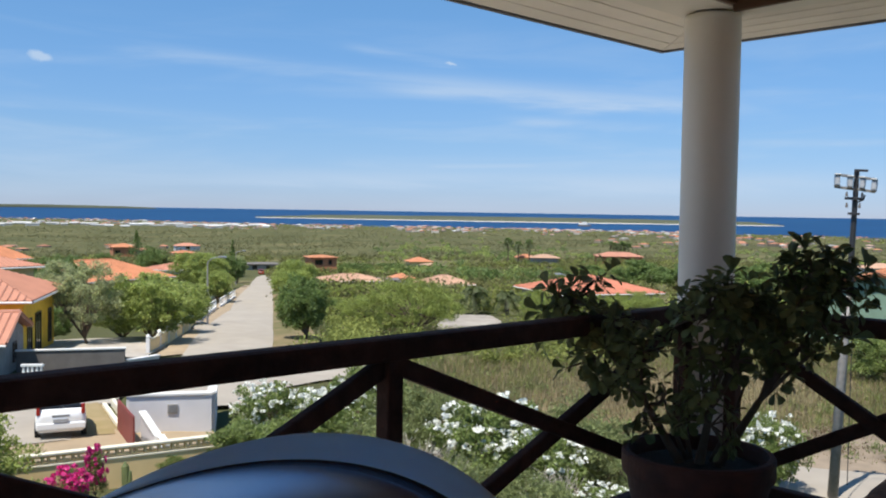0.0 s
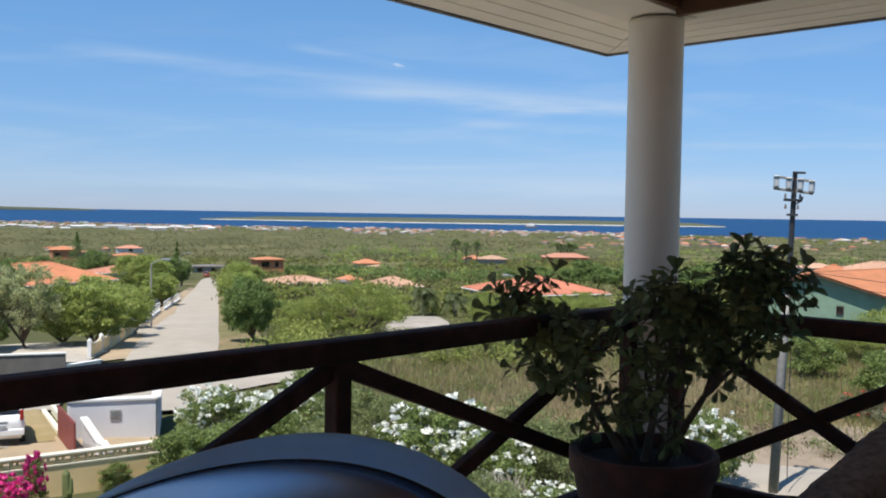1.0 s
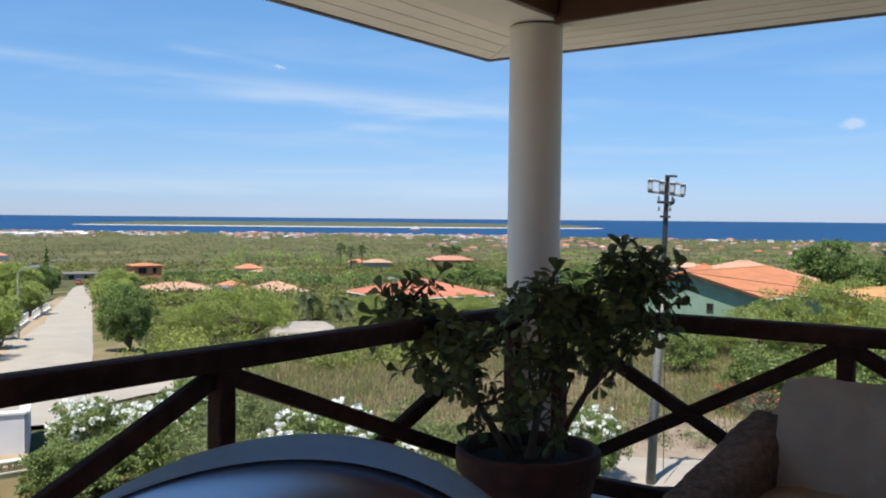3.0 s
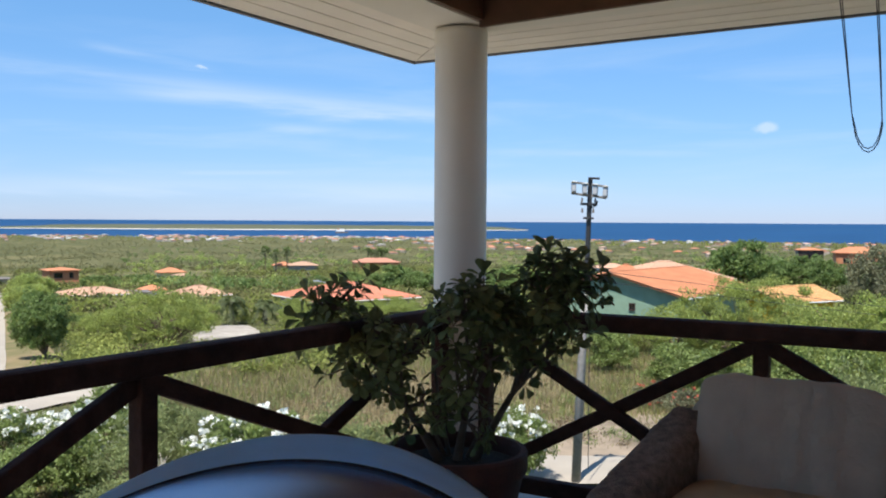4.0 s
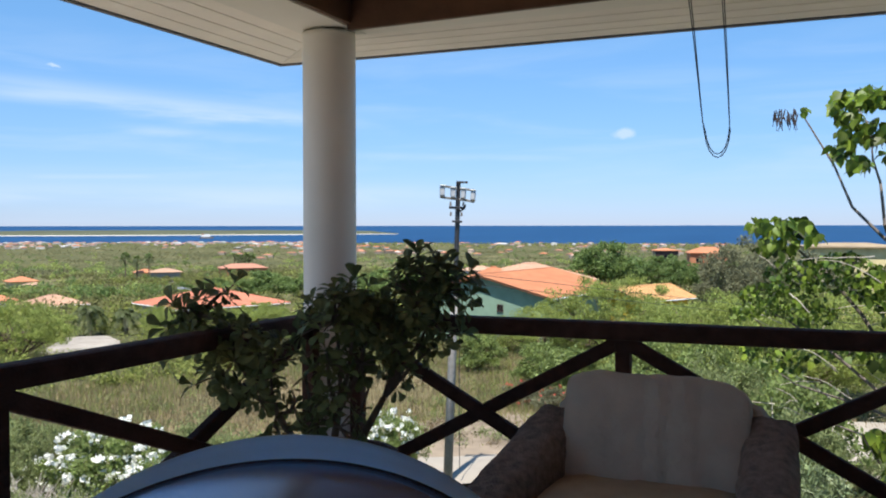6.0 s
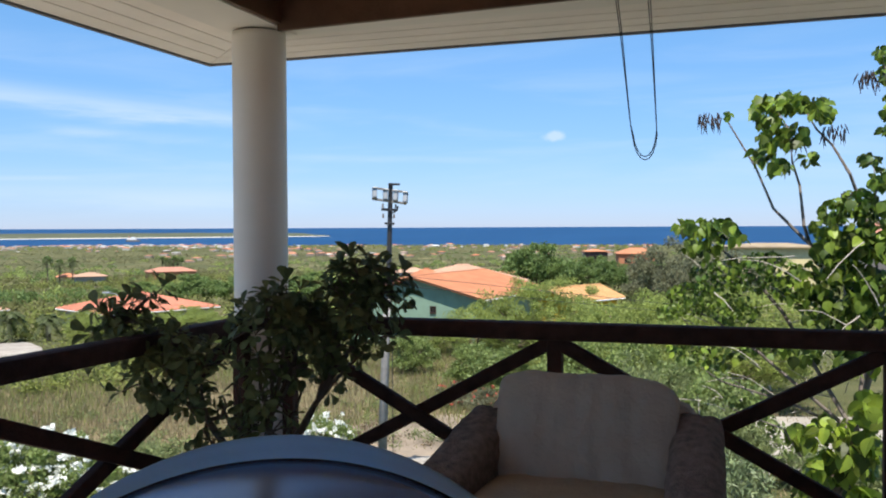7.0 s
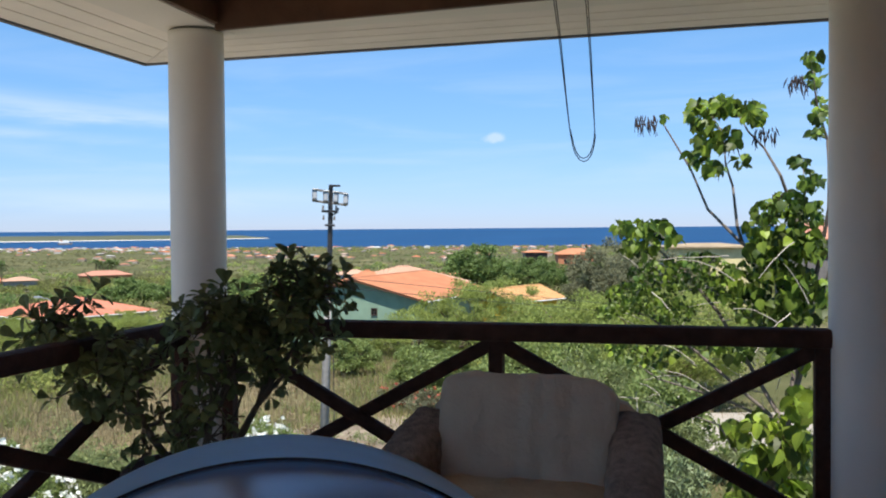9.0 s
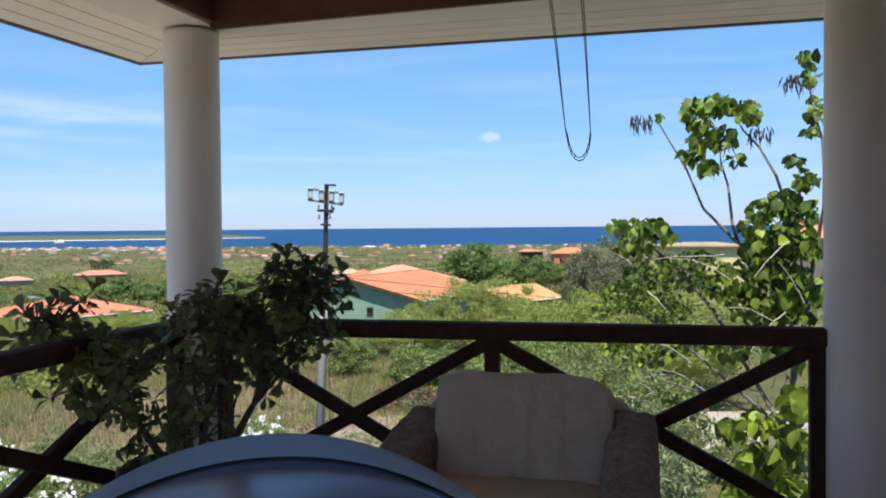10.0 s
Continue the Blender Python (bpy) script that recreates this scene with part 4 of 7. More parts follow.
def leaf_mesh(name, length, width, kind="spoon", cup=0.12, droop=0.15):
    """One leaf, lying along +x from its stalk."""
    if kind == "spoon":
        shape = [(0.0, 0.05), (0.25, 0.22), (0.5, 0.62), (0.75, 1.0), (0.9, 0.85), (1.0, 0.0)]
    elif kind == "heart":
        shape = [(-0.08, 0.30), (0.08, 0.86), (0.30, 1.0), (0.55, 0.82), (0.8, 0.40), (1.0, 0.0)]
    else:
        shape = [(0.0, 0.05), (0.2, 0.7), (0.5, 1.0), (0.8, 0.6), (1.0, 0.0)]
    verts, faces = [], []
    for u, w in shape:
        x, z = u * length, -droop * length * u * u
        y = w * width / 2
        verts += [(x, -y, z + cup * y), (x, 0, z), (x, y, z + cup * y)]
    for k in range(len(shape) - 1):
        a, b = 3 * k, 3 * k + 3
        faces += [(a, a + 1, b + 1, b), (a + 1, a + 2, b + 2, b + 1)]
    me = bpy.data.meshes.new(name)
    me.from_pydata(verts, [], faces)
    me.shade_smooth()
    return me


def joined_leaves(name, me, mats, material, parent, label="", kind="stuff"):
    """Many leaves of one mesh at the given poses, as one mesh."""
    v0 = np.array([v.co[:] for v in me.vertices])
    f0 = [tuple(p.vertices) for p in me.polygons]
    vs, fs = [], []
    for k, m in enumerate(mats):
        a = np.array(m)
        vs.append(v0 @ a[:3, :3].T + a[:3, 3])
        o = k * len(v0)
        fs += [tuple(i + o for i in f) for f in f0]
    out = bpy.data.meshes.new(name)
    out.from_pydata(np.concatenate(vs).tolist(), [], fs)
    out.materials.append(material)
    ob = new(name, out)
    ob.parent = parent
    return tagged(ob, label, "", "", kind)


def rosette(at_, out_dir, count, size, rnd):
    """Poses of leaves in a whorl at a branch tip."""
    q = Vector(out_dir).to_track_quat("Z", "Y").to_matrix().to_4x4()
    res, turn = [], rnd.uniform(0, 360)
    for k in range(count):
        tilt = rnd.uniform(-70, -5)
        s = size * rnd.uniform(0.65, 1.15)
        res.append(Matrix.Translation(at_) @ q @ pose(0, 0, 0, 0, 0, turn + k * 137.5) @ pose(0, 0, 0, 0, tilt + 15 * (k % 2), 0) @ Matrix.Translation((0.008, 0, 0)) @ Matrix.Diagonal((s, s, s, 1)))
    return res


def build_pot_plant():
    """Three leafy heads on bare stems; the middle stays open enough to show the pillar behind."""
    rnd = random.Random(5)
    plant = empty("potted_shrub", pose(POT.x, POT.y, 0.37), "leafy shrub with dark rounded leaves in a terracotta pot", "plant")
    right = Vector((math.cos(radians(29.45)), math.sin(radians(29.45)), 0))
    ahead = Vector((-right.y, right.x, 0))

    def at_(x, y, z):
        return right * x + ahead * y + Vector((0, 0, z))

    # heads: across, away, height above the soil, radii, whorls; the stem that carries them
    heads = [(-0.37, 0.0, 0.53, 0.16, 0.18, 0.13, 22, 0), (-0.50, 0.02, 0.60, 0.14, 0.14, 0.11, 19, 0), (-0.57, 0.0, 0.67, 0.10, 0.10, 0.06, 8, 0), (0.05, -0.16, 0.21, 0.11, 0.05, 0.11, 7, 1), (-0.05, -0.10, 0.28, 0.06, 0.06, 0.12, 5, 1), (-0.25, -0.05, 0.47, 0.12, 0.14, 0.11, 12, 0), (-0.44, 0.0, 0.42, 0.13, 0.12, 0.08, 8, 0), (-0.30, 0.0, 0.35, 0.08, 0.10, 0.07, 5, 0),
             (0.03, -0.12, 0.66, 0.12, 0.12, 0.15, 22, 1), (0.12, -0.10, 0.71, 0.11, 0.12, 0.11, 14, 1), (0.20, -0.06, 0.64, 0.12, 0.12, 0.15, 18, 1), (0.0, -0.14, 0.50, 0.10, 0.08, 0.09, 8, 1), (0.15, -0.08, 0.47, 0.11, 0.10, 0.08, 8, 1),
             (0.40, 0.0, 0.74, 0.13, 0.14, 0.17, 26, 2), (0.53, 0.02, 0.78, 0.11, 0.12, 0.14, 17, 2), (0.44, 0.0, 0.85, 0.10, 0.10, 0.08, 8, 2), (0.33, 0.0, 0.55, 0.12, 0.12, 0.11, 13, 2), (0.52, 0.02, 0.57, 0.06, 0.08, 0.10, 6, 2), (0.30, 0.02, 0.41, 0.06, 0.08, 0.08, 4, 2),
             (0.02, -0.18, 0.36, 0.08, 0.05, 0.09, 4, 1), (-0.20, 0.02, 0.12, 0.06, 0.06, 0.05, 3, 0), (-0.14, 0.0, 0.30, 0.05, 0.06, 0.08, 3, 0)]
    # sprigs that stand clear of the heads: across, height
    sprigs = [(-0.655, 0.735), (-0.60, 0.72), (-0.63, 0.64), (-0.70, 0.63), (-0.53, 0.76), (-0.46, 0.79), (-0.41, 0.82), (-0.44, 0.75), (-0.57, 0.74), (-0.68, 0.50), (-0.58, 0.38), (0.63, 0.86), (0.62, 0.70), (0.66, 0.78), (0.56, 0.90), (0.36, 0.90), (0.41, 0.94), (0.49, 0.92), (0.60, 0.58), (0.05, 0.78), (0.12, 0.83), (-0.11, 0.60), (-0.24, 0.10), (-0.28, 0.06)]
    forks = [at_(-0.22, 0.0, 0.24), at_(0.05, -0.05, 0.26), at_(0.25, 0.0, 0.30)]
    feet = [at_(-0.05, 0.0, 0.0), at_(0.0, -0.02, 0.0), at_(0.06, 0.0, 0.0)]
    for foot, fork in zip(feet, forks):
        mid = foot.lerp(fork, 0.5) + Vector((0, 0, -0.02))
        part("stem", tube([foot - Vector((0, 0, 0.04)), mid, fork], [0.024, 0.019, 0.014], 9), M["bark"], plant, smooth=True)
    for x, z in ((-0.16, 0.30), (-0.10, 0.42), (0.19, 0.36)):
        part("stem", tube([at_(x * 0.2, 0.03, -0.03), at_(x * 0.7, 0.04, z * 0.5), at_(x, 0.03, z)], [0.012, 0.009, 0.005], 7), M["bark"], plant, smooth=True)
    poses = []
    for cx, cy, cz, rx, ry, rz, n, k in heads:
        c, fork = at_(cx, cy, cz), forks[k]
        mid = fork.lerp(c, 0.5) + at_(rnd.uniform(-0.03, 0.03), 0, rnd.uniform(-0.03, 0.02))
        part("stem", tube([fork, mid, c], [0.011, 0.009, 0.005], 6), M["bark"], plant)
        twigs = bmesh.new()
        for j in range(int(n * 1.25)):
            while True:
                u = Vector((rnd.uniform(-1, 1), rnd.uniform(-1, 1), rnd.uniform(-1, 1)))
                if 0.3 < u.length < 1.05:
                    break
            p = c + at_(u.x * rx, u.y * ry, u.z * rz)
            away = (p - c).normalized() * 0.9 + Vector((0, 0, 0.75))
            poses += rosette(p, away, rnd.randint(7, 10), 1.0, rnd)
            tube([c.lerp(p, 0.05), c.lerp(p, 0.6) + Vector((0, 0, 0.008)), p], [0.005, 0.004, 0.003], 5, twigs)
        tagged(part("twig", twigs, M["bark"], plant), kind="stuff")
    twigs = bmesh.new()
    for x, z in sprigs:
        p = at_(x, rnd.uniform(-0.06, 0.06), z)
        near = min((at_(h[0], h[1], h[2]) for h in heads), key=lambda q: (q - p).length)
        poses += rosette(p, (p - near).normalized() + Vector((0, 0, 0.6)), rnd.randint(6, 9), 1.3, rnd)
        tube([near, near.lerp(p, 0.6) + Vector((0, 0, 0.01)), p], [0.006, 0.005, 0.003], 5, twigs)
    tagged(part("twig", twigs, M["bark"], plant), kind="stuff")
    me = leaf_mesh("leaf", 0.068, 0.035, "spoon", 0.25, 0.3)
    me.materials.append(M["leaf_pot"])
    front = sorted(range(len(poses)), key=lambda k: poses[k].translation.dot(ahead))
    for k in front[:300]:
        ob = new("leaf", me)
        ob.parent, ob.matrix_basis = plant, poses[k]
    joined_leaves("foliage", me, [poses[k] for k in front[300:]], M["leaf_pot_mass"], plant)


build_pot_plant()


def build_cord():
    """A doubled cord looped down from the beam."""
    ob = empty("hanging_cord", pose(-0.399, 3.93, 2.86), "dark doubled cord hanging in a loop from the ceiling", "cord")
    for off in (0.0, 0.028):
        pts = []
        for k in range(61):
            u = k / 60
            if u < 0.42:
                s = u / 0.42
                x, z = -0.128 + 0.108 * s + 0.010 * math.sin(s * 4) - off * 0.6 * (1 - s), -0.98 * s
            elif u < 0.58:
                a = math.pi * (u - 0.42) / 0.16
                x, z = 0.030 - (0.050 + off * 0.15) * math.cos(a), -0.98 - (0.13 + off * 0.5) * math.sin(a)
            else:
                s = (u - 0.58) / 0.42
                x, z = 0.080 - 0.063 * s + 0.012 * math.sin(s * 2.4) + off * 0.6 * s, -0.98 * (1 - s)
            pts.append((x - 0.022 * z, 0.01 * off, z))
        part("strand", tube(pts, 0.0024, 6), M["cord"], ob)
    part("hook", tube([(-0.08, 0, 0.0), (0.06, 0, 0.0)], 0.006, 8), M["black_metal"], ob)


build_cord()

# ---- houses and street furniture ----
def roofed(w, d, h, over, kind):
    """A hipped or gabled roof on a w x d plan, its ridge along local x. Thick at the eaves."""
    bm = bmesh.new()
    x, y, t = w / 2 + over, d / 2 + over, 0.18
    if kind == "gable":
        ring = ((-y, t), (0, h + t), (y, t), (y, 0), (0, h), (-y, 0))
        ends = [[bm.verts.new((s * x, py, pz)) for py, pz in ring] for s in (-1, 1)]
        for k in range(6):
            j = (k + 1) % 6
            bm.faces.new((ends[0][k], ends[0][j], ends[1][j], ends[1][k]))
        for e in ends:
            bm.faces.new((e[0], e[1], e[4], e[5]))
            bm.faces.new((e[1], e[2], e[3], e[4]))
        bmesh.ops.recalc_face_normals(bm, faces=bm.faces)
        return bm
    inset = min(y, x * 0.92) if kind == "hip" else 0.0
    ridge = max(0.05, x - inset)
    lo = [bm.verts.new(p) for p in ((-x, -y, 0), (x, -y, 0), (x, y, 0), (-x, y, 0))]
    up = [bm.verts.new(p) for p in ((-x, -y, t), (x, -y, t), (x, y, t), (-x, y, t))]
    r = [bm.verts.new((-ridge, 0, h + t)), bm.verts.new((ridge, 0, h + t))]
    bm.faces.new(lo[::-1])
    for i in range(4):
        bm.faces.new((lo[i], lo[(i + 1) % 4], up[(i + 1) % 4], up[i]))
    bm.faces.new((up[0], up[1], r[1], r[0]))
    bm.faces.new((up[2], up[3], r[0], r[1]))
    if kind == "hip":
        bm.faces.new((up[1], up[2], r[1]))
        bm.faces.new((up[3], up[0], r[0]))
    return bm


def ribs(w, d, h, over, kind, pitch=0.42):
    """Rounded tile courses running down both long slopes, and a ridge cap."""
    bm = bmesh.new()
    x, y, t = w / 2 + over, d / 2 + over, 0.18
    inset = min(y, x * 0.92) if kind == "hip" else 0.0
    n = int(2 * x / pitch)
    for side in (-1, 1):
        for k in range(n + 1):
            px = -x + k * 2 * x / n
            s = 1.0 if kind != "hip" else min(1.0, max(0.02, (x - abs(px)) / max(inset, 0.01)))
            a, b = Vector((px, side * y, t + 0.012)), Vector((px, side * y * (1 - s), t + h * s + 0.012))
            tube([a, b], 0.07, 4, bm, False)
    if kind == "hip":
        m = int(2 * y / pitch)
        for side in (-1, 1):
            for k in range(1, m):
                py = -y + k * 2 * y / m
                s = max(0.02, 1 - abs(py) / y)
                tube([(side * x, py, t + 0.012), (side * (x - inset * s), py, t + h * s + 0.012)], 0.07, 4, bm, False)
    tube([(-max(0.05, x - inset), 0, h + t), (max(0.05, x - inset), 0, h + t)], 0.13, 6, bm, False)
    return bm


def house(az, r, yaw, w, d, eave, rise, wall, roof, kind="hip", label="", openings=(), tiles=True, over=0.6, up=0.0, roof_name="roof"):
    """A house on the ground at az, r. yaw turns its local -y side from facing the terrace. openings: (side, offset, sill, width, height)."""
    p = spot(az, r, up)
    ob = empty("house", Matrix.Translation(p) @ pose(0, 0, 0, 0, 0, az + yaw), label, "house", "houses of the hillside")
    bm = bmesh.new()
    box(bm, (-w / 2, -d / 2, -1.2 - up), (w / 2, d / 2, eave), 0.0)
    if kind == "gable":
        vs = [bm.verts.new(q) for q in ((-w / 2, -d / 2, eave), (-w / 2, d / 2, eave), (-w / 2, 0, eave + rise * d / (d + 2 * over)), (w / 2, -d / 2, eave), (w / 2, d / 2, eave), (w / 2, 0, eave + rise * d / (d + 2 * over)))]
        bm.faces.new((vs[0], vs[2], vs[1]))
        bm.faces.new((vs[3], vs[4], vs[5]))
    part("wall", bm, M[wall], ob)
    top = roofed(w, d, rise, over, kind)
    bmesh.ops.translate(top, vec=(0, 0, eave), verts=top.verts[:])
    rf = part(roof_name, top, M[roof], ob)
    if tiles:
        tl = ribs(w, d, rise, over, kind)
        bmesh.ops.translate(tl, vec=(0, 0, eave), verts=tl.verts[:])
        tagged(part("tile_course", tl, M[roof], rf), "", "", "", "stuff")
        gutter = bmesh.new()
        x, y = w / 2 + over, d / 2 + over
        for a, b in (((-x, -y), (x, -y)), ((x, y), (-x, y)), ((x, -y), (x, y)), ((-x, y), (-x, -y)))[:4 if kind == "hip" else 2]:
            tube([(a[0], a[1], eave + 0.06), (b[0], b[1], eave + 0.06)], 0.075, 6, gutter, False)
        part("gutter", gutter, M["white"], rf)
    for side, off, sill, ww, hh in openings:
        q = {"front": pose(off, -d / 2, sill), "left": pose(-w / 2, -off, sill, 0, 0, -90), "right": pose(w / 2, off, sill, 0, 0, 90)}[side]
        win = part("window" if sill > 0.3 else "door", boxed((-ww / 2 + 0.06, -0.03, 0.06), (ww / 2 - 0.06, 0.02, hh - 0.06), 0, q), M["dark_glass"], ob)
        bm = bmesh.new()
        for lo, hi in (((-ww / 2, -0.07, 0), (-ww / 2 + 0.08, 0.02, hh)), ((ww / 2 - 0.08, -0.07, 0), (ww / 2, 0.02, hh)), ((-ww / 2, -0.07, hh - 0.08), (ww / 2, 0.02, hh)), ((-ww / 2, -0.10, -0.05), (ww / 2, 0.02, 0.05)), ((-0.03, -0.05, 0), (0.03, 0.02, hh))):
            box(bm, lo, hi, 0, q)
        part("frame", bm, M["frame_brown"], win)
    return ob


def prism(outline, thick, m):
    """An upright slab with the given (x, z) outline."""
    bm = bmesh.new()
    sides = [[bm.verts.new(m @ Vector((x, y, z))) for x, z in outline] for y in (-thick / 2, thick / 2)]
    bm.faces.new(sides[0])
    bm.faces.new(sides[1][::-1])
    for k in range(len(outline)):
        j = (k + 1) % len(outline)
        bm.faces.new((sides[0][k], sides[1][k], sides[1][j], sides[0][j]))
    bmesh.ops.recalc_face_normals(bm, faces=bm.faces)
    return bm


H = house
# the ochre house across the street junction and its neighbours
H(73.65, 61.2, -14.65, 8.0, 8.9, 3.75, 1.8, "yellow_wall", "roof_salmon", "hip", "ochre yellow house with a salmon tiled hip roof", [("right", -3.0, 0.6, 1.2, 2.1), ("right", -0.6, 0.1, 1.6, 2.7), ("right", 2.9, 0.6, 0.9, 2.1), ("front", 2.6, 0.9, 1.0, 1.9), ("front", -1.0, 0.9, 1.0, 1.9)])
H(74.8, 53.4, -13.2, 6.4, 7.2, 1.85, 1.15, "pole", "roof_salmon", "gable", "low white annex with a salmon tiled roof", [("front", 1.2, 0.5, 1.2, 1.0), ("right", 0.5, 0.5, 1.0, 1.0)], over=0.4)
H(74.6, 84.0, 25, 10, 8, 5.3, 1.3, "cream_wall", "roof_salmon", "hip", "cream house with a pale salmon tiled roof", [("right", 0.0, 2.9, 1.3, 1.2), ("front", 2.0, 2.9, 1.2, 1.2)])
H(73.8, 150.0, 20, 14, 10, 5.4, 2.9, "cream_wall", "roof_orange", "hip", "cream house with a steep orange tiled roof", [("front", 0.0, 1.0, 1.4, 1.2), ("front", 3.0, 1.0, 1.2, 1.2)])
H(67.3, 141.0, 38, 20, 12, 2.5, 2.6, "cream_wall", "roof_orange", "hip", "long cream bungalow with an orange tiled roof", [("front", -5.0, 0.8, 1.4, 1.2), ("front", 0.0, 0.8, 1.2, 1.2), ("front", 5.0, 0.8, 1.2, 1.2)])
H(62.5, 185.0, 30, 8, 6.5, 2.9, 1.0, "white_wall", "roof_salmon", "hip", "white bungalow with an orange tiled roof behind trees", [("front", 0.0, 1.0, 1.2, 1.1), ("front", 2.5, 1.0, 1.2, 1.1)])
H(65.4, 440.0, 10, 10, 8, 3.9, 1.5, "roof_orange", "roof_orange", "hip", "orange-walled house in the scrub", [("front", -3.0, 1.0, 2.4, 1.6), ("front", 3.0, 1.0, 2.4, 1.6)], tiles=False)
H(57.15, 270.0, -2, 8, 6, 2.2, 0.4, "pole", "grey_wall", "hip", "pale grey house at the end of the street", [("front", -2.0, 0.8, 1.4, 1.1), ("front", 2.0, 0.8, 1.4, 1.1)], tiles=False)
H(61.7, 560.0, 8, 14, 10, 2.6, 1.6, "white_wall", "roof_salmon", "hip", "white house with a salmon roof in the scrub", [("front", 0.0, 1.0, 2.4, 1.4)], tiles=False)
H(61.9, 400.0, 8, 9, 8, 2.2, 1.0, "cream_wall", "roof_orange", "hip", "cream house with an orange roof among trees", [("front", 0.0, 1.0, 2.2, 1.3)], tiles=False)
# houses to the right of the street
H(53.5, 262.0, 15, 7.5, 7, 4.5, 0.6, "roof_orange", "roof_orange", "hip", "orange two-storey house among trees", [("front", -1.5, 2.6, 2.2, 1.4), ("front", 1.8, 2.6, 1.0, 1.4)], tiles=False)
H(51.7, 158.0, 12, 10.0, 6.5, 1.6, 0.95, "grey_wall", "roof_pale", "hip", "grey bungalow with a pale terracotta roof", [("front", -2.0, 0.9, 1.2, 1.1), ("front", 2.0, 0.9, 1.2, 1.1)])
H(49.8, 160.0, 5, 6.0, 4.5, 1.7, 0.15, "grey_wall", "grey_wall", "hip", "small grey flat-roofed garden shed", [("front", 0.0, 0.9, 1.2, 1.1)], tiles=False)
H(45.7, 152.0, 25, 7.6, 6.0, 1.3, 1.4, "pole", "roof_pale", "hip", "pale bungalow with a pale terracotta roof", [("front", 0.0, 0.7, 1.2, 1.0)])
H(48.4, 166.0, 25, 3.0, 3.0, 1.8, 0.8, "white_wall", "roof_orange", "hip", "small outbuilding with an orange roof", tiles=False)
H(36.6, 116.0, 28, 13.5, 12.0, 2.2, 1.75, "pole", "roof_red", "hip", "pale bungalow under a broad salmon tiled hip roof", [("front", -3.5, 0.9, 1.6, 1.2), ("front", 0.5, 0.9, 1.6, 1.2), ("left", 0.0, 0.9, 1.4, 1.2)])
H(34.7, 395.0, 10, 19, 10, 3.2, 1.7, "roof_orange", "roof_salmon", "hip", "large red house with a terracotta roof below palms", [("front", -5.0, 1.0, 2.5, 1.6), ("front", 4.0, 1.0, 2.5, 1.6)], tiles=False)
H(39.3, 336.0, 5, 10, 8, 3.4, 1.2, "pole", "roof_pale", "hip", "pale bungalow with a pale roof by the palms", [("front", 0.0, 0.9, 2.0, 1.2)], tiles=False)
H(40.5, 350.0, 5, 7, 6, 3.0, 1.2, "cream_wall", "roof_orange", "hip", "small house with an orange roof by the palms", [("front", 0.0, 0.9, 1.6, 1.1)], tiles=False)
H(47.3, 292.0, 15, 7, 6, 2.6, 1.3, "cream_wall", "roof_orange", "hip", "small house with an orange roof in the scrub", [("front", 0.0, 0.9, 1.6, 1.1)], tiles=False)
H(46.6, 275.0, 15, 4.5, 4, 2.0, 0.7, "cream_wall", "roof_pale", "hip", "small pale-roofed outbuilding in the scrub", tiles=False)
# the green house and what lies behind it
H(17.35, 84.0, 62, 13.5, 13.0, 4.1, 1.75, "green_wall", "roof_orange", "gable", "pale green house with a big orange tiled gable roof", [("left", 1.9, 2.9, 0.6, 0.6), ("left", -3.4, 1.0, 1.2, 1.1), ("front", 1.0, 1.0, 1.2, 1.1)])
H(18.9, 101.0, 40, 7.0, 7.0, 4.1, 2.2, "cream_wall", "roof_orange", "hip", "cream house with a steep orange tiled roof", [("front", 1.2, 1.2, 1.0, 1.0)])
H(9.5, 88.0, 50, 6.8, 5.0, 3.3, 1.1, "yellow_wall", "roof_ochre", "gable", "yellow annex with a pale terracotta roof", [("front", 0.0, 0.9, 1.2, 1.0)])
H(5.7, 300.0, 8, 12.0, 8, 6.3, 1.8, "roof_orange", "roof_orange", "hip", "orange two-storey villa on the slope", [("front", -3.0, 3.4, 2.2, 1.5), ("front", 1.0, 3.4, 2.2, 1.5), ("front", 4.2, 3.4, 1.2, 1.5), ("front", 0, 0.6, 2.5, 1.6)], tiles=False, up=3.2)
H(6.3, 285.0, 8, 9.0, 5, 1.6, 1.4, "white_wall", "roof_salmon", "hip", "low wing with a salmon roof", [("front", 0, 0.5, 1.8, 0.9)], tiles=False, up=3.0)
H(8.2, 330.0, 8, 8.0, 7, 5.9, 0.7, "frame_brown", "roof_orange", "hip", "brown two-storey house behind trees", [("front", 0, 3.2, 2.2, 1.4)], tiles=False, up=4.2)
H(13.6, 250.0, 15, 12, 9, 3.2, 1.7, "white_wall", "roof_orange", "hip", "house with an orange roof behind the green house", [("front", 0, 1.0, 1.6, 1.2)], tiles=False)
H(16.6, 260.0, 15, 9, 7, 3.0, 1.3, "roof_orange", "roof_orange", "hip", "house with an orange roof in the scrub", [("front", 0, 1.0, 1.6, 1.2)], tiles=False)
H(19.8, 330.0, 15, 11, 8, 3.0, 1.5, "white_wall", "roof_pale", "hip", "white house with a pale roof in the scrub", [("front", 0, 1.0, 1.6, 1.2)], tiles=False)
H(-2.2, 120.0, 12, 10.0, 6, 3.2, 0.4, "cream_wall", "dirt", "hip", "cream house behind the broad-leaved tree", [("front", 0, 1.2, 1.2, 1.1)], tiles=False, up=5.6)
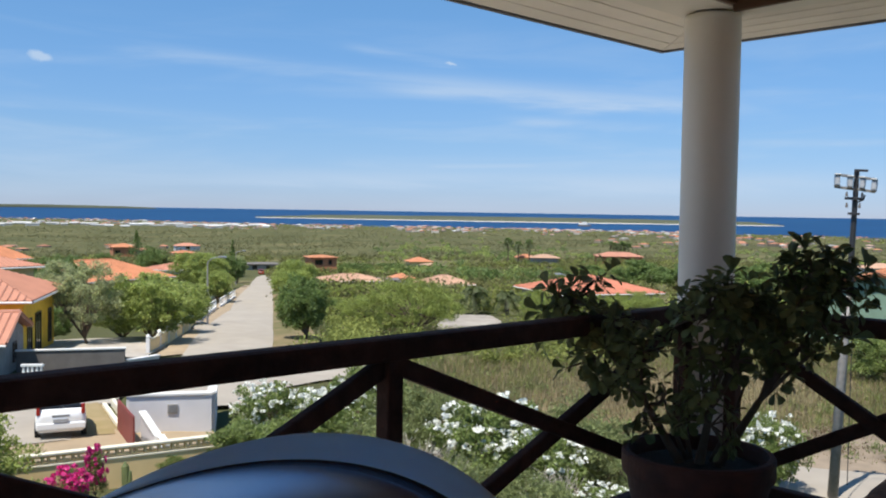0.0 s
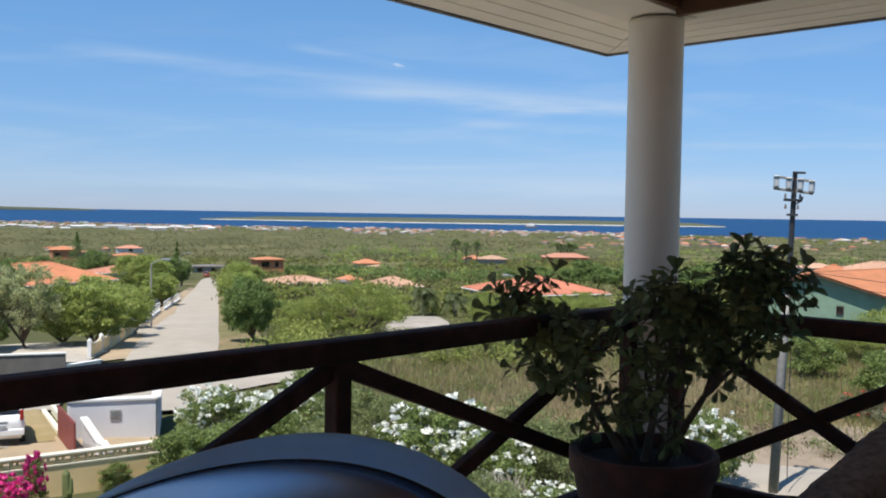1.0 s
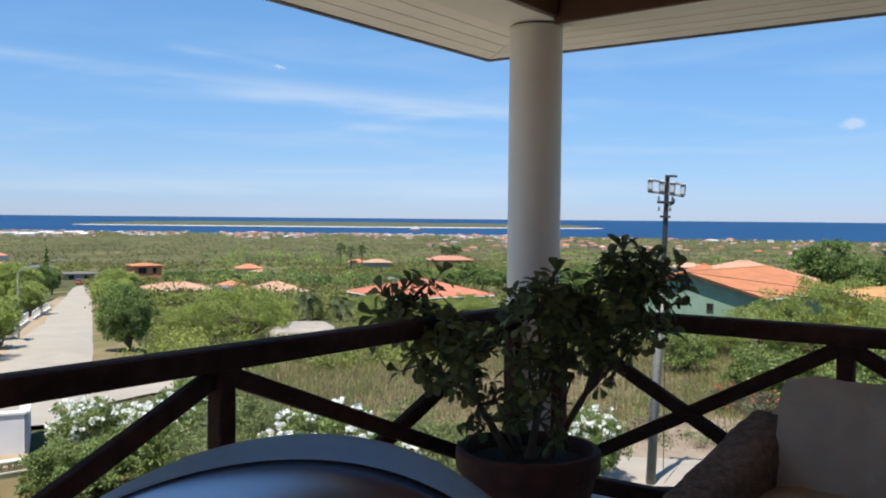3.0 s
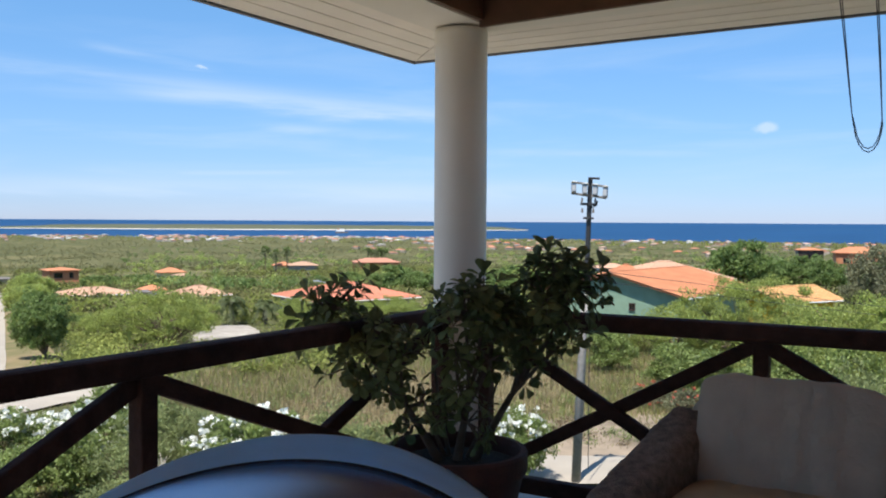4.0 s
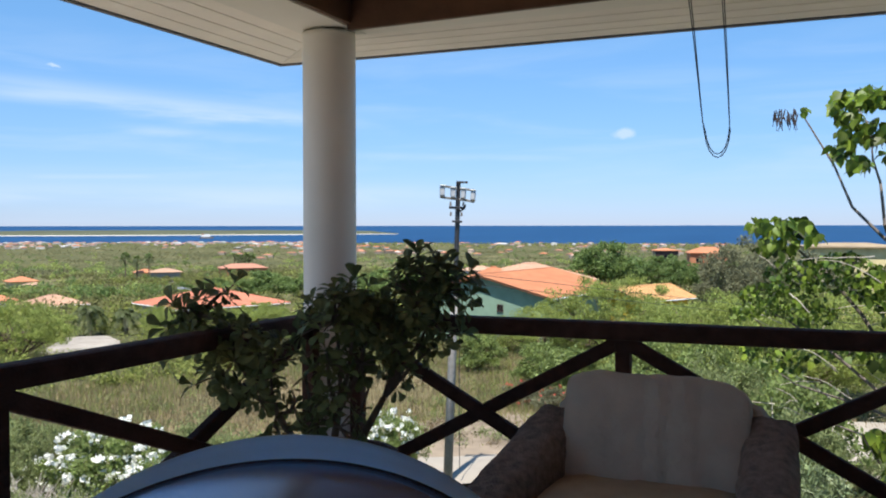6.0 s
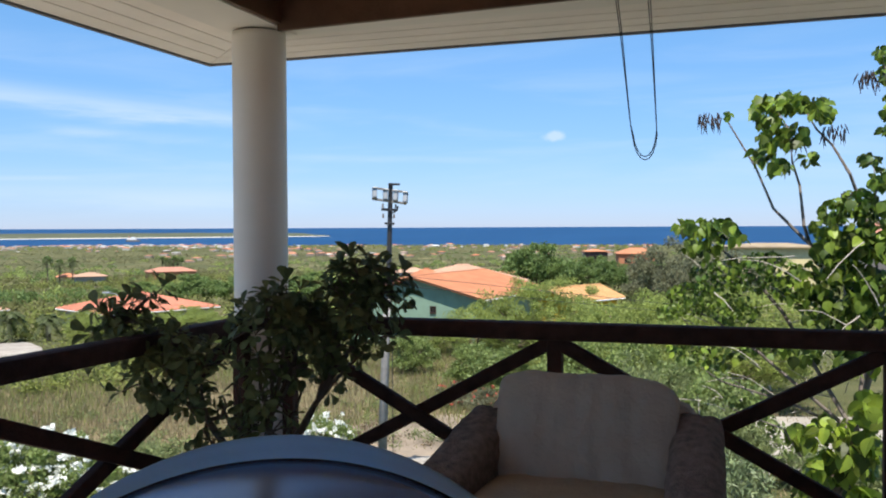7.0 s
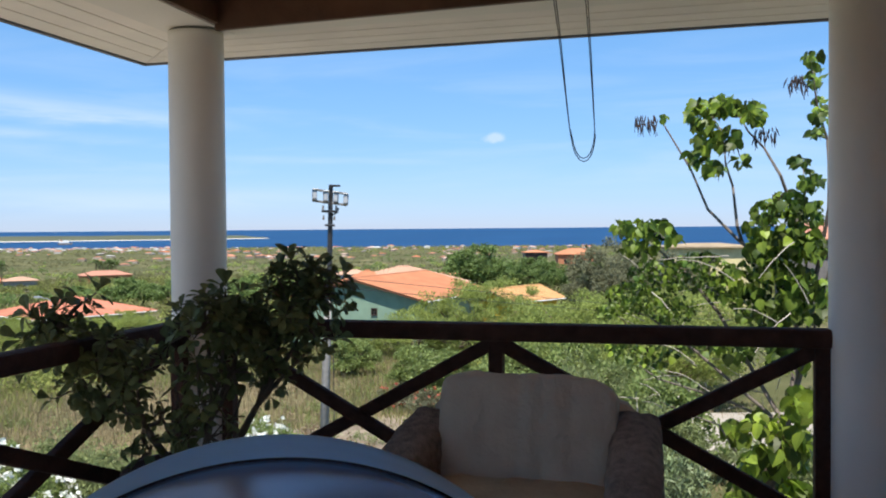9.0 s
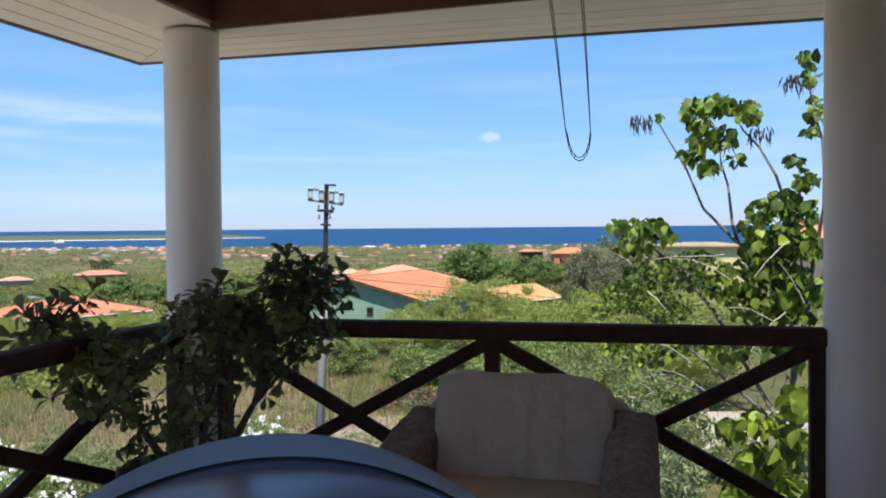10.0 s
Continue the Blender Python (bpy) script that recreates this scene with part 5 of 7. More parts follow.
H(16.6, 102.0, 30, 10.5, 9.0, 5.0, 1.7, "green_wall", "roof_pale", "hip", "pale roofed wing behind the green house", [("front", 0.0, 1.2, 1.2, 1.0)])
H(-8.6, 120.0, 12, 9.0, 6, 3.4, 2.0, "grey_wall", "roof_salmon", "hip", "house with a red roof behind the broad-leaved tree", [("front", 0, 1.2, 1.2, 1.1)], tiles=False, up=6.2)


def build_town():
    """The town by the shore: hundreds of small pale houses and sheds, joined."""
    rnd = random.Random(11)
    walls, roofs, sheds = bmesh.new(), bmesh.new(), bmesh.new()
    n = 0
    while n < 1000:
        az = rnd.uniform(76, 4)
        c = coast(az)
        back = rnd.random() ** (2.0 if az > 31 else 1.2)
        if az < 31 and rnd.random() < 0.86 or az < 56 and noise.noise(Vector((az * 0.35, 5, 0))) < -0.4 + 0.5 * back:
            continue
        r = c - 60 - back * (c * 0.38)
        s = rnd.choice((0.5, 0.7, 0.9, 1.0, 1.5))
        w, d, h = rnd.uniform(5, 12) * s, rnd.uniform(5, 8) * s, rnd.uniform(1.6, 2.8) * s
        p = spot(az, r)
        m = Matrix.Translation(p) @ pose(0, 0, 0, 0, 0, az + rnd.uniform(-25, 25))
        box(walls, (-w / 2, -d / 2, -3), (w / 2, d / 2, h), 0, m)
        rf = roofed(w, d, rnd.uniform(0.4, 1.1) * s, 0.3, "hip")
        bmesh.ops.transform(rf, matrix=m @ pose(0, 0, h), verts=rf.verts[:])
        me = bpy.data.meshes.new("tmp")
        rf.to_mesh(me)
        rf.free()
        roofs.from_mesh(me)
        bpy.data.meshes.remove(me)
        n += 1
    for k in range(26):
        az = 74.5 - 18.5 * (k + rnd.uniform(-0.4, 0.4)) / 26
        r, w = rnd.uniform(1950, 2420), rnd.uniform(14, 46)
        m = Matrix.Translation(spot(az, r)) @ pose(0, 0, 0, 0, 0, az)
        tall = rnd.uniform(1.6, 4.4)
        box(sheds, (-w / 2, -10, -3), (w / 2, 10, tall), 0, m)
        rf = roofed(w, 20, rnd.uniform(1.2, 3.4), 0.5, "gable")
        bmesh.ops.transform(rf, matrix=m @ pose(0, 0, tall), verts=rf.verts[:])
        me = bpy.data.meshes.new("tmp")
        rf.to_mesh(me)
        rf.free()
        sheds.from_mesh(me)
        bpy.data.meshes.remove(me)
    town = empty("town", Matrix.Identity(4), "distant pale seaside town with red roofs", "town", kind="stuff")
    part("town_wall", walls, M["town_wall"], town)
    part("town_roof", roofs, M["town_roof"], town)
    part("warehouse", sheds, M["shed_white"], town, "long white warehouse sheds")


M["town_wall"] = mat("town_wall_paint", (0.46, 0.44, 0.41), 0.9, 0.2, 0.02, stain=0.01, island=0.5, spec=0.1)
M["shed_white"] = mat("white_sheet_metal", (0.50, 0.495, 0.48), 0.6, 0.08, 0.02, stain=0.01, island=0.32, spec=0.2)


def many_roofs(name, tones):
    """Roofs of many owners, a tone for each."""
    m = mat(name, (0.6, 0.6, 0.6), 0.9, 0.2, 0.02, stain=0.01, spec=0.1)
    nt = m.node_tree
    ramp, info = nt.nodes.new("ShaderNodeValToRGB"), nt.nodes.new("ShaderNodeNewGeometry")
    ramp.color_ramp.interpolation = "CONSTANT"
    for k, (at, c) in enumerate(tones):
        el = ramp.color_ramp.elements[k] if k < 2 else ramp.color_ramp.elements.new(at)
        el.position, el.color = at, (*c, 1)
    nt.links.new(info.outputs["Random Per Island"], ramp.inputs["Fac"])
    nt.links.new(ramp.outputs[0], nt.nodes["Principled BSDF"].inputs["Base Color"])
    return m


M["town_roof"] = many_roofs("town_roof_tile", ((0.0, (0.5, 0.24, 0.16)), (0.28, (0.62, 0.6, 0.58)), (0.46, (0.3, 0.16, 0.11)), (0.58, (0.6, 0.4, 0.33)), (0.72, (0.42, 0.42, 0.42)), (0.84, (0.52, 0.2, 0.1))))
M["plain_roof"] = many_roofs("plain_roof_tile", ((0.0, (0.40, 0.19, 0.12)), (0.34, (0.30, 0.15, 0.10)), (0.52, (0.42, 0.30, 0.24)), (0.70, (0.28, 0.27, 0.26)), (0.80, (0.44, 0.17, 0.09)), (0.94, (0.52, 0.50, 0.47))))
M["plain_wall"] = mat("plain_house_wall", (0.30, 0.26, 0.22), 0.9, 0.2, 0.02, stain=0.01, island=0.4, spec=0.1)
build_town()


def build_plain_houses():
    """Single houses and small clusters between the scrub and the town, joined."""
    rnd = random.Random(29)
    walls, roofs = bmesh.new(), bmesh.new()
    lots = [(rnd.uniform(4, 36), rnd.uniform(760, 1800), 0.9) for k in range(80)] + [(rnd.uniform(61.5, 74), rnd.uniform(470, 640), 0.62) for k in range(14)] + [(rnd.uniform(24, 31), rnd.uniform(800, 1600), 0.9) for k in range(20)]
    for az, r, s in lots:
        w, d, h = rnd.uniform(7, 13) * s, rnd.uniform(6, 9) * s, rnd.uniform(1.6, 3.0) * s
        m = Matrix.Translation(spot(az, r)) @ pose(0, 0, 0, 0, 0, az + rnd.uniform(-35, 35))
        box(walls, (-w / 2, -d / 2, -3), (w / 2, d / 2, h), 0, m)
        rf = roofed(w, d, rnd.uniform(0.7, 1.5) * s, 0.15, "hip")
        bmesh.ops.transform(rf, matrix=m @ pose(0, 0, h), verts=rf.verts[:])
        me = bpy.data.meshes.new("tmp")
        rf.to_mesh(me)
        rf.free()
        roofs.from_mesh(me)
        bpy.data.meshes.remove(me)
    group = empty("plain_houses", Matrix.Identity(4), "far low houses with red and pale roofs in the scrub", "houses", kind="stuff")
    part("plain_wall", walls, M["plain_wall"], group)
    part("plain_roof", roofs, M["plain_roof"], group)


build_plain_houses()


def build_ship():
    p, r = sea_at(36.85, -0.78)
    ob = empty("ship", Matrix.Translation(p) @ pose(0, 0, 0, 0, 0, 36.85), "pale ship lying off the shore", "ship")
    part("hull", prism([(-20, 0), (17, 0), (23, 5.5), (-21, 5.0)], 9.0, Matrix.Identity(4)), M["grey_wall"], ob)
    part("deckhouse", boxed((-17, -4, 5.2), (10, 4, 10), 0.3), M["white"], ob)
    part("bridge", boxed((-6, -3.5, 10.01), (6, 3.5, 14), 0.3), M["white"], ob)
    part("funnel", tube([(-11, 0, 10), (-12, 0, 16)], [1.8, 1.5], 12), M["roof_salmon"], ob)


build_ship()


def build_floodlight_pole():
    p = spot(21.15, 25.2) + Vector((-0.30 * math.cos(radians(21.15)), -0.30 * math.sin(radians(21.15)), 0))
    top = EYE_Z + 25.2 * math.tan(radians(2.75)) - p.z
    ob = empty("utility_pole", Matrix.Translation(p) @ pose(0, 0, 0, 0, 2.1, 21.15), "weathered utility pole with floodlights and brackets on top", "utility pole")
    part("shaft", tube([(0, 0, -0.6), (0, 0, top * 0.5), (0, 0, top - 3.2)], [0.135, 0.112, 0.1], 12), M["pole"], ob, smooth=True)
    part("upper_shaft", tube([(0.03, 0, top - 3.4), (0, 0, top + 0.04)], [0.078, 0.062], 12), M["black_metal"], ob)
    for x0, x1, lift in ((-0.50, -0.03, 0.02), (0.04, 0.46, -0.03)):
        for z in (-0.13, -0.44):
            part("crossarm", beam((x0, -0.12, top + z + lift), (x1, -0.12, top + z + lift - 0.05), 0.06, 0.065), M["pole_metal"], ob)
    part("crossarm", boxed((-0.24, -0.15, top - 0.74), (0.20, -0.09, top - 0.67), 0.01), M["black_metal"], ob)
    part("crossarm", boxed((-0.14, -0.15, top - 1.12), (0.14, -0.09, top - 1.06), 0.01), M["black_metal"], ob)
    part("crossarm", boxed((-0.06, -0.13, top - 0.02), (0.26, -0.08, top + 0.04), 0.01), M["black_metal"], ob)
    part("strap", tube([(0.06, -0.05, top - 0.80), (0.20, -0.05, top - 0.72), (0.22, -0.05, top - 0.60)], 0.025, 6), M["black_metal"], ob)
    for x, z, turn in ((-0.44, -0.26, 8), (-0.14, -0.30, 8), (0.15, -0.32, -10), (0.42, -0.36, -10)):
        m = pose(x, -0.20, top + z, -14, 0, turn)
        lamp = part("floodlight", boxed((-0.065, -0.06, -0.15), (0.065, 0.07, 0.15), 0.02, m), M["steel"], ob, "grey floodlight housing")
        part("glass", boxed((-0.050, -0.075, -0.125), (0.050, -0.062, 0.125), 0.006, m), M["lamp_glass"], lamp)
        # white plate puts the sunlit top of the housing into colour
        part("visor", boxed((-0.070, -0.13, 0.125), (0.070, 0.02, 0.145), 0.006, m), M["white"], lamp)
    for x, z in ((-0.2, -0.62), (0.16, -0.62), (-0.18, -0.90), (0.12, -0.90)):
        part("insulator", tube([(x, -0.12, top + z - 0.04), (x, -0.12, top + z + 0.08)], [0.035, 0.02], 8), M["grey_wall"], ob)
    part("stay_wire", tube([(0.1, 0, top - 2.4), (0.32, -0.1, 0.5)], 0.012, 5), M["black_metal"], ob)
    # overhead lines run off to the right
    for z, y in ((-0.62, -0.12), (-0.90, -0.12)):
        a = Vector((0.16, y, top + z - 1.9))
        b = Vector((70, 40, top + z - 4.4))
        pts = [a.lerp(b, k / 16) - Vector((0, 0, 1.6 * math.sin(math.pi * k / 16))) for k in range(17)]
        part("power_line", tube(pts, 0.008, 4), M["black_metal"], ob)


build_floodlight_pole()


def street_lamp(az, r, h, reach, yaw):
    p = spot(az, r)
    ob = empty("street_lamp", Matrix.Translation(p) @ pose(0, 0, 0, 0, 0, az + yaw), "grey street lamp with a curved arm beside the street", "street lamp", "street lamps")
    part("post", tube([(0, 0, -0.3), (0, 0, h * 0.6), (0, 0, h)], [0.11, 0.085, 0.06], 10), M["pole"], ob)
    part("arm", tube([(0, 0, h - 0.02), (reach * 0.4, 0, h + 0.32), (reach, 0, h + 0.45)], [0.05, 0.045, 0.04], 8), M["steel"], ob)
    part("lamp_head", boxed((reach - 0.1, -0.16, h + 0.36), (reach + 0.65, 0.16, h + 0.54), 0.05), M["lamp_glass"], ob)


street_lamp(60.45, 83.0, 5.7, 1.0, 0)
street_lamp(58.75, 178.0, 6.2, 1.3, 0)
street_lamp(37.6, 92.0, 4.3, 1.2, 150)


def run_wall(name, a, b, h, t, material, cap=None, label="", up=0.0):
    """A garden wall between two places, with a coping."""
    a, b = Vector(a), Vector(b)
    ob = empty(name, Matrix.Translation(a), label, "garden wall", "garden walls")
    d = b - a
    yaw = math.degrees(math.atan2(d.y, d.x))
    pitch = -math.degrees(math.atan2(d.z, math.hypot(d.x, d.y)))
    m = pose(0, 0, up, 0, pitch, yaw)
    part("wall", boxed((0, -t / 2, -0.8), (d.length, t / 2, h), 0.01, m), M[material], ob)
    if cap:
        part("coping", boxed((-0.05, -t / 2 - 0.05, h + 0.002), (d.length + 0.05, t / 2 + 0.05, h + 0.09), 0.015, m), M[cap], ob)
    return ob, m, d.length


def build_front_walls():
    # yellow boundary wall with a band of pierced blocks
    ob, m, n = run_wall("boundary_wall", spot(72.6, 24.2).xy.to_3d() + Vector((0, 0, -5.56)), spot(58.8, 25.6).xy.to_3d() + Vector((0, 0, -5.66)), 0.50, 0.18, "boundary", None, "cream boundary wall with a band of pierced blocks on top")
    part("rail", boxed((0, -0.11, 0.502), (n, 0.11, 0.55), 0.01, m), M["cream_trim"], ob)
    k, x = 0, 0.05
    me = bpy.data.meshes.new("block")
    bm = bmesh.new()
    box(bm, (0, -0.07, 0), (0.34, 0.07, 0.055))
    box(bm, (0, -0.07, 0.145), (0.34, 0.07, 0.2))
    box(bm, (0, -0.07, 0.055), (0.07, 0.07, 0.145))
    box(bm, (0.15, -0.07, 0.055), (0.20, 0.07, 0.145))
    bm.to_mesh(me)
    bm.free()
    me.materials.append(M["boundary"])
    while x < n - 0.36:
        b = new("block", me)
        b.parent, b.matrix_basis = ob, m @ pose(x, 0, 0.572)
        x += 0.36
    part("coping", boxed((0, -0.12, 0.774), (n, 0.10, 0.83), 0.01, m), M["cream_trim"], ob)
    # white meter wall beside the drive
    ob, m, n = run_wall("meter_wall", spot(65.0, 31.6), spot(60.15, 31.4), 1.34, 0.25, "white_wall", "white", "white plastered wall with a small meter box")
    part("meter_box", boxed((n * 0.46, -0.17, 0.74), (n * 0.46 + 0.34, -0.126, 1.06), 0.01, m), M["pole"], ob)
    part("meter_glass", boxed((n * 0.46 + 0.05, -0.18, 0.79), (n * 0.46 + 0.29, -0.171, 1.01), 0.005, m), M["steel"], ob)
    a = spot(60.15, 31.4)
    ob, m, n = run_wall("meter_wall", a, spot(60.0, 35.2), 1.34, 0.22, "white_wall", "white", "white plastered return wall")
    ob, m, n = run_wall("meter_wall", spot(65.0, 31.6), spot(64.2, 35.6), 1.34, 0.22, "white_wall", "white", "white plastered return wall")
    # small stepped wing wall and the red-brown gate leaf
    ob, m, n = run_wall("wing_wall", spot(64.2, 30.2), spot(62.75, 27.9), 0.30, 0.16, "white_wall", None, "small white stepped wing wall with a sloping coping")
    part("slope", prism([(0, -0.1), (n * 0.62, -0.1), (n * 0.62, 0.46), (0, 0.98)], 0.16, m), M["white_wall"], ob)
    part("coping", beam(m @ Vector((-0.1, 0, 1.02)), m @ Vector((n * 0.64, 0, 0.49)), 0.24, 0.08), M["white"], ob)
    part("pier", boxed((n * 0.62, -0.13, -0.5), (n * 0.62 + 0.3, 0.13, 0.56), 0.02, m), M["white"], ob)
    part("coping", beam(m @ Vector((n * 0.72, 0, 0.56)), m @ Vector((n, 0, 0.36)), 0.22, 0.08), M["white"], ob)
    a, b = spot(65.62, 32.2), spot(64.72, 28.7)
    span = b - a
    gate = empty("gate", Matrix.Translation(a) @ pose(0, 0, 0, 0, -math.degrees(math.atan2(span.z, span.xy.length)), math.degrees(math.atan2(span.y, span.x))), "red-brown boarded gate standing open", "gate")
    n = span.length
    part("gate_frame", boxed((0, -0.02, 0.06), (n, 0.02, 1.16), 0.01), M["red_paint"], gate)
    for k in range(14):
        part("board", boxed((k * n / 14 + 0.01, -0.045, 0.09), ((k + 1) * n / 14 - 0.01, -0.022, 1.13), 0.005), M["red_paint"], gate)
    # kerbs of the lawn
    ob, m, n = run_wall("lawn_kerb", spot(65.3, 31.6), spot(66.45, 38.0), 0.20, 0.16, "cream_trim", None, "low pale kerb between lawn and gate")
    ob, m, n = run_wall("lawn_kerb", spot(65.0, 33.2), spot(66.0, 38.8), 0.28, 0.14, "cream_trim", None, "low pale kerb beside the gate")
    # dark wall of the ochre house's garden
    ob, m, n = run_wall("garden_wall", spot(71.2, 52.6), spot(65.25, 51.8), 1.03, 0.2, "grey_wall", "white", "grey rendered garden wall with a white coping")
    ob, m, n = run_wall("garden_wall", spot(65.2, 51.9), spot(63.4, 54.0), 0.34, 0.25, "white", "white", "low white entrance wall")
    # white balustrade
    a, b = spot(70.95, 48.0, -0.25), spot(69.75, 47.6, -0.25)
    ob, m, n = run_wall("balustrade", a, b, 0.12, 0.2, "white", None, "white balustrade before a house")
    part("rail", boxed((0, -0.09, 0.95), (n, 0.09, 1.08), 0.02, m), M["white"], ob)
    for k in range(5):
        part("baluster", tube([m @ Vector((0.12 + k * (n - 0.24) / 4, 0, 0.1)), m @ Vector((0.12 + k * (n - 0.24) / 4, 0, 0.5)), m @ Vector((0.12 + k * (n - 0.24) / 4, 0, 0.96))], [0.05, 0.10, 0.05], 8), M["white"], ob)


build_front_walls()


def build_street_fence():
    """Cream wall panels between white piers with pointed caps, along the street."""
    a, b = (63.95, 56.5), (61.2, 80.0)
    n = 6
    for k in range(n):
        p, q = [spot(a[0] + (b[0] - a[0]) * ((k + j) / n) ** 0.8, a[1] + (b[1] - a[1]) * (k + j) / n) for j in (0, 1)]
        ob, m, ln_ = run_wall("street_wall", p, q, 1.0, 0.14, "boundary", None, "cream street wall panel beside a white pier")
        part("pier", boxed((-0.11, -0.11, -0.6), (0.11, 0.11, 1.2), 0.02, m), M["white"], ob)
        part("pier_cap", tube([m @ Vector((0, 0, 1.2)), m @ Vector((0, 0, 1.26)), m @ Vector((0, 0, 1.36)), m @ Vector((0, 0, 1.43))], [0.13, 0.15, 0.1, 0.02], 8), M["white"], ob)
        bm = bmesh.new()
        tube([m @ Vector((0.2 + (ln_ - 0.2) * j / 10, 0, 1.02 + 0.24 * (2 * abs(j / 10 - 0.5)) ** 2)) for j in range(11)], 0.055, 6, bm)
        part("coping", bm, M["cream_trim"], ob)
    # white railings of the next plots, farther down
    for az0, r0, az1, r1 in ((61.0, 86, 59.95, 106), (59.7, 108, 58.8, 130)):
        ob, m, ln_ = run_wall("street_railing", spot(az0, r0), spot(az1, r1), 0.35, 0.2, "white", None, "white railing on a low wall beside the street")
        part("rail", boxed((0, -0.05, 1.05), (ln_, 0.05, 1.16), 0, m), M["white"], ob)
        for k in range(12):
            part("picket", boxed((k * ln_ / 11 - 0.05, -0.05, 0.3), (k * ln_ / 11 + 0.05, 0.05, 1.05), 0, m), M["white"], ob)
    ob, m, ln_ = run_wall("entrance_slab", spot(61.4, 77.0), spot(60.0, 77.5), 0.3, 7.0, "road", None, "pale concrete entrance slab beside the street")


build_street_fence()


def car(az, r, yaw, paint, label):
    """A small hatchback; local -y is its tail."""
    p = spot(az, r, 0.20)
    ob = empty("car", Matrix.Translation(p) @ pose(0, 0, 0, 0, 0, az + yaw) @ Matrix.Diagonal((0.88, 0.9, 0.95, 1)), label, "car", "parked cars")
    # lengthwise outline: (y, half width, floor, top)
    rows = [(-1.98, 0.70, 0.42, 0.78), (-1.93, 0.82, 0.30, 0.98), (-1.80, 0.86, 0.24, 1.04), (-1.2, 0.88, 0.22, 1.02), (0.0, 0.88, 0.20, 0.98), (0.9, 0.87, 0.22, 0.96), (1.5, 0.84, 0.24, 0.86), (1.9, 0.72, 0.34, 0.70), (1.98, 0.60, 0.42, 0.60)]
    bm = bmesh.new()
    rings = []
    for y, hw, lo, hi in rows:
        pts = []
        for u, v in ((-0.86, 0), (-1, 0.25), (-1, 0.62), (-0.93, 0.9), (-0.8, 1), (0.8, 1), (0.93, 0.9), (1, 0.62), (1, 0.25), (0.86, 0)):
            pts.append(bm.verts.new((u * hw, y, lo + (hi - lo) * v)))
        rings.append(pts)
    for a, b in zip(rings, rings[1:]):
        for k in range(10):
            bm.faces.new((a[k], a[(k + 1) % 10], b[(k + 1) % 10], b[k]))
    bm.faces.new(rings[0][::-1])
    bm.faces.new(rings[-1])
    bmesh.ops.recalc_face_normals(bm, faces=bm.faces)
    body = part("body", bm, M[paint], ob, smooth=True)
    bm = bmesh.new()
    lo = [bm.verts.new(q) for q in ((-0.80, -1.82, 1.0), (0.80, -1.82, 1.0), (0.80, 0.95, 0.95), (-0.80, 0.95, 0.95))]
    hi = [bm.verts.new(q) for q in ((-0.62, -1.45, 1.46), (0.62, -1.45, 1.46), (0.60, 0.25, 1.46), (-0.60, 0.25, 1.46))]
    for k in range(4):
        bm.faces.new((lo[k], lo[(k + 1) % 4], hi[(k + 1) % 4], hi[k]))
    bm.faces.new(hi)
    part("windows", bm, M["dark_glass"], ob, "dark car glass")
    part("car_roof", boxed((-0.64, -1.55, 1.455), (0.64, 0.30, 1.51), 0.025), M[paint], ob)
    part("spoiler", boxed((-0.60, -1.66, 1.43), (0.60, -1.46, 1.47), 0.012), M[paint], ob)
    for sx in (-1, 1):
        part("tail_lamp", boxed((sx * 0.76 - 0.065, -1.97, 0.86), (sx * 0.76 + 0.065, -1.80, 1.20), 0.03), M["tail"], ob)
        part("pillar", beam((sx * 0.79, -1.80, 1.0), (sx * 0.62, -1.46, 1.47), 0.10, 0.08), M[paint], ob)
        for y in (-1.28, 1.25):
            w = part("wheel", tube([(sx * 0.70, y, 0.31), (sx * 0.89, y, 0.31)], 0.31, 18), M["tyre"], ob)
            part("rim", tube([(sx * 0.885, y, 0.31), (sx * 0.90, y, 0.31)], 0.19, 14), M["steel"], w)
    part("bumper", boxed((-0.84, -2.03, 0.36), (0.84, -1.88, 0.60), 0.05), M[paint], ob)
    part("plate", boxed((-0.26, -2.045, 0.62), (0.26, -2.0, 0.74), 0.006), M["plate"], ob, "plain number plate bar")
    part("tailgate_badge", boxed((-0.30, -1.99, 0.80), (0.30, -1.93, 0.86), 0.01), M["steel"], ob)
    return ob


car(68.85, 32.9, 0, "car_white", "white hatchback parked on the concrete drive")
car(57.2, 243, 0, "car_red", "small red car far down the street")
car(60.05, 121, 8, "car_white", "white car parked beside the street")

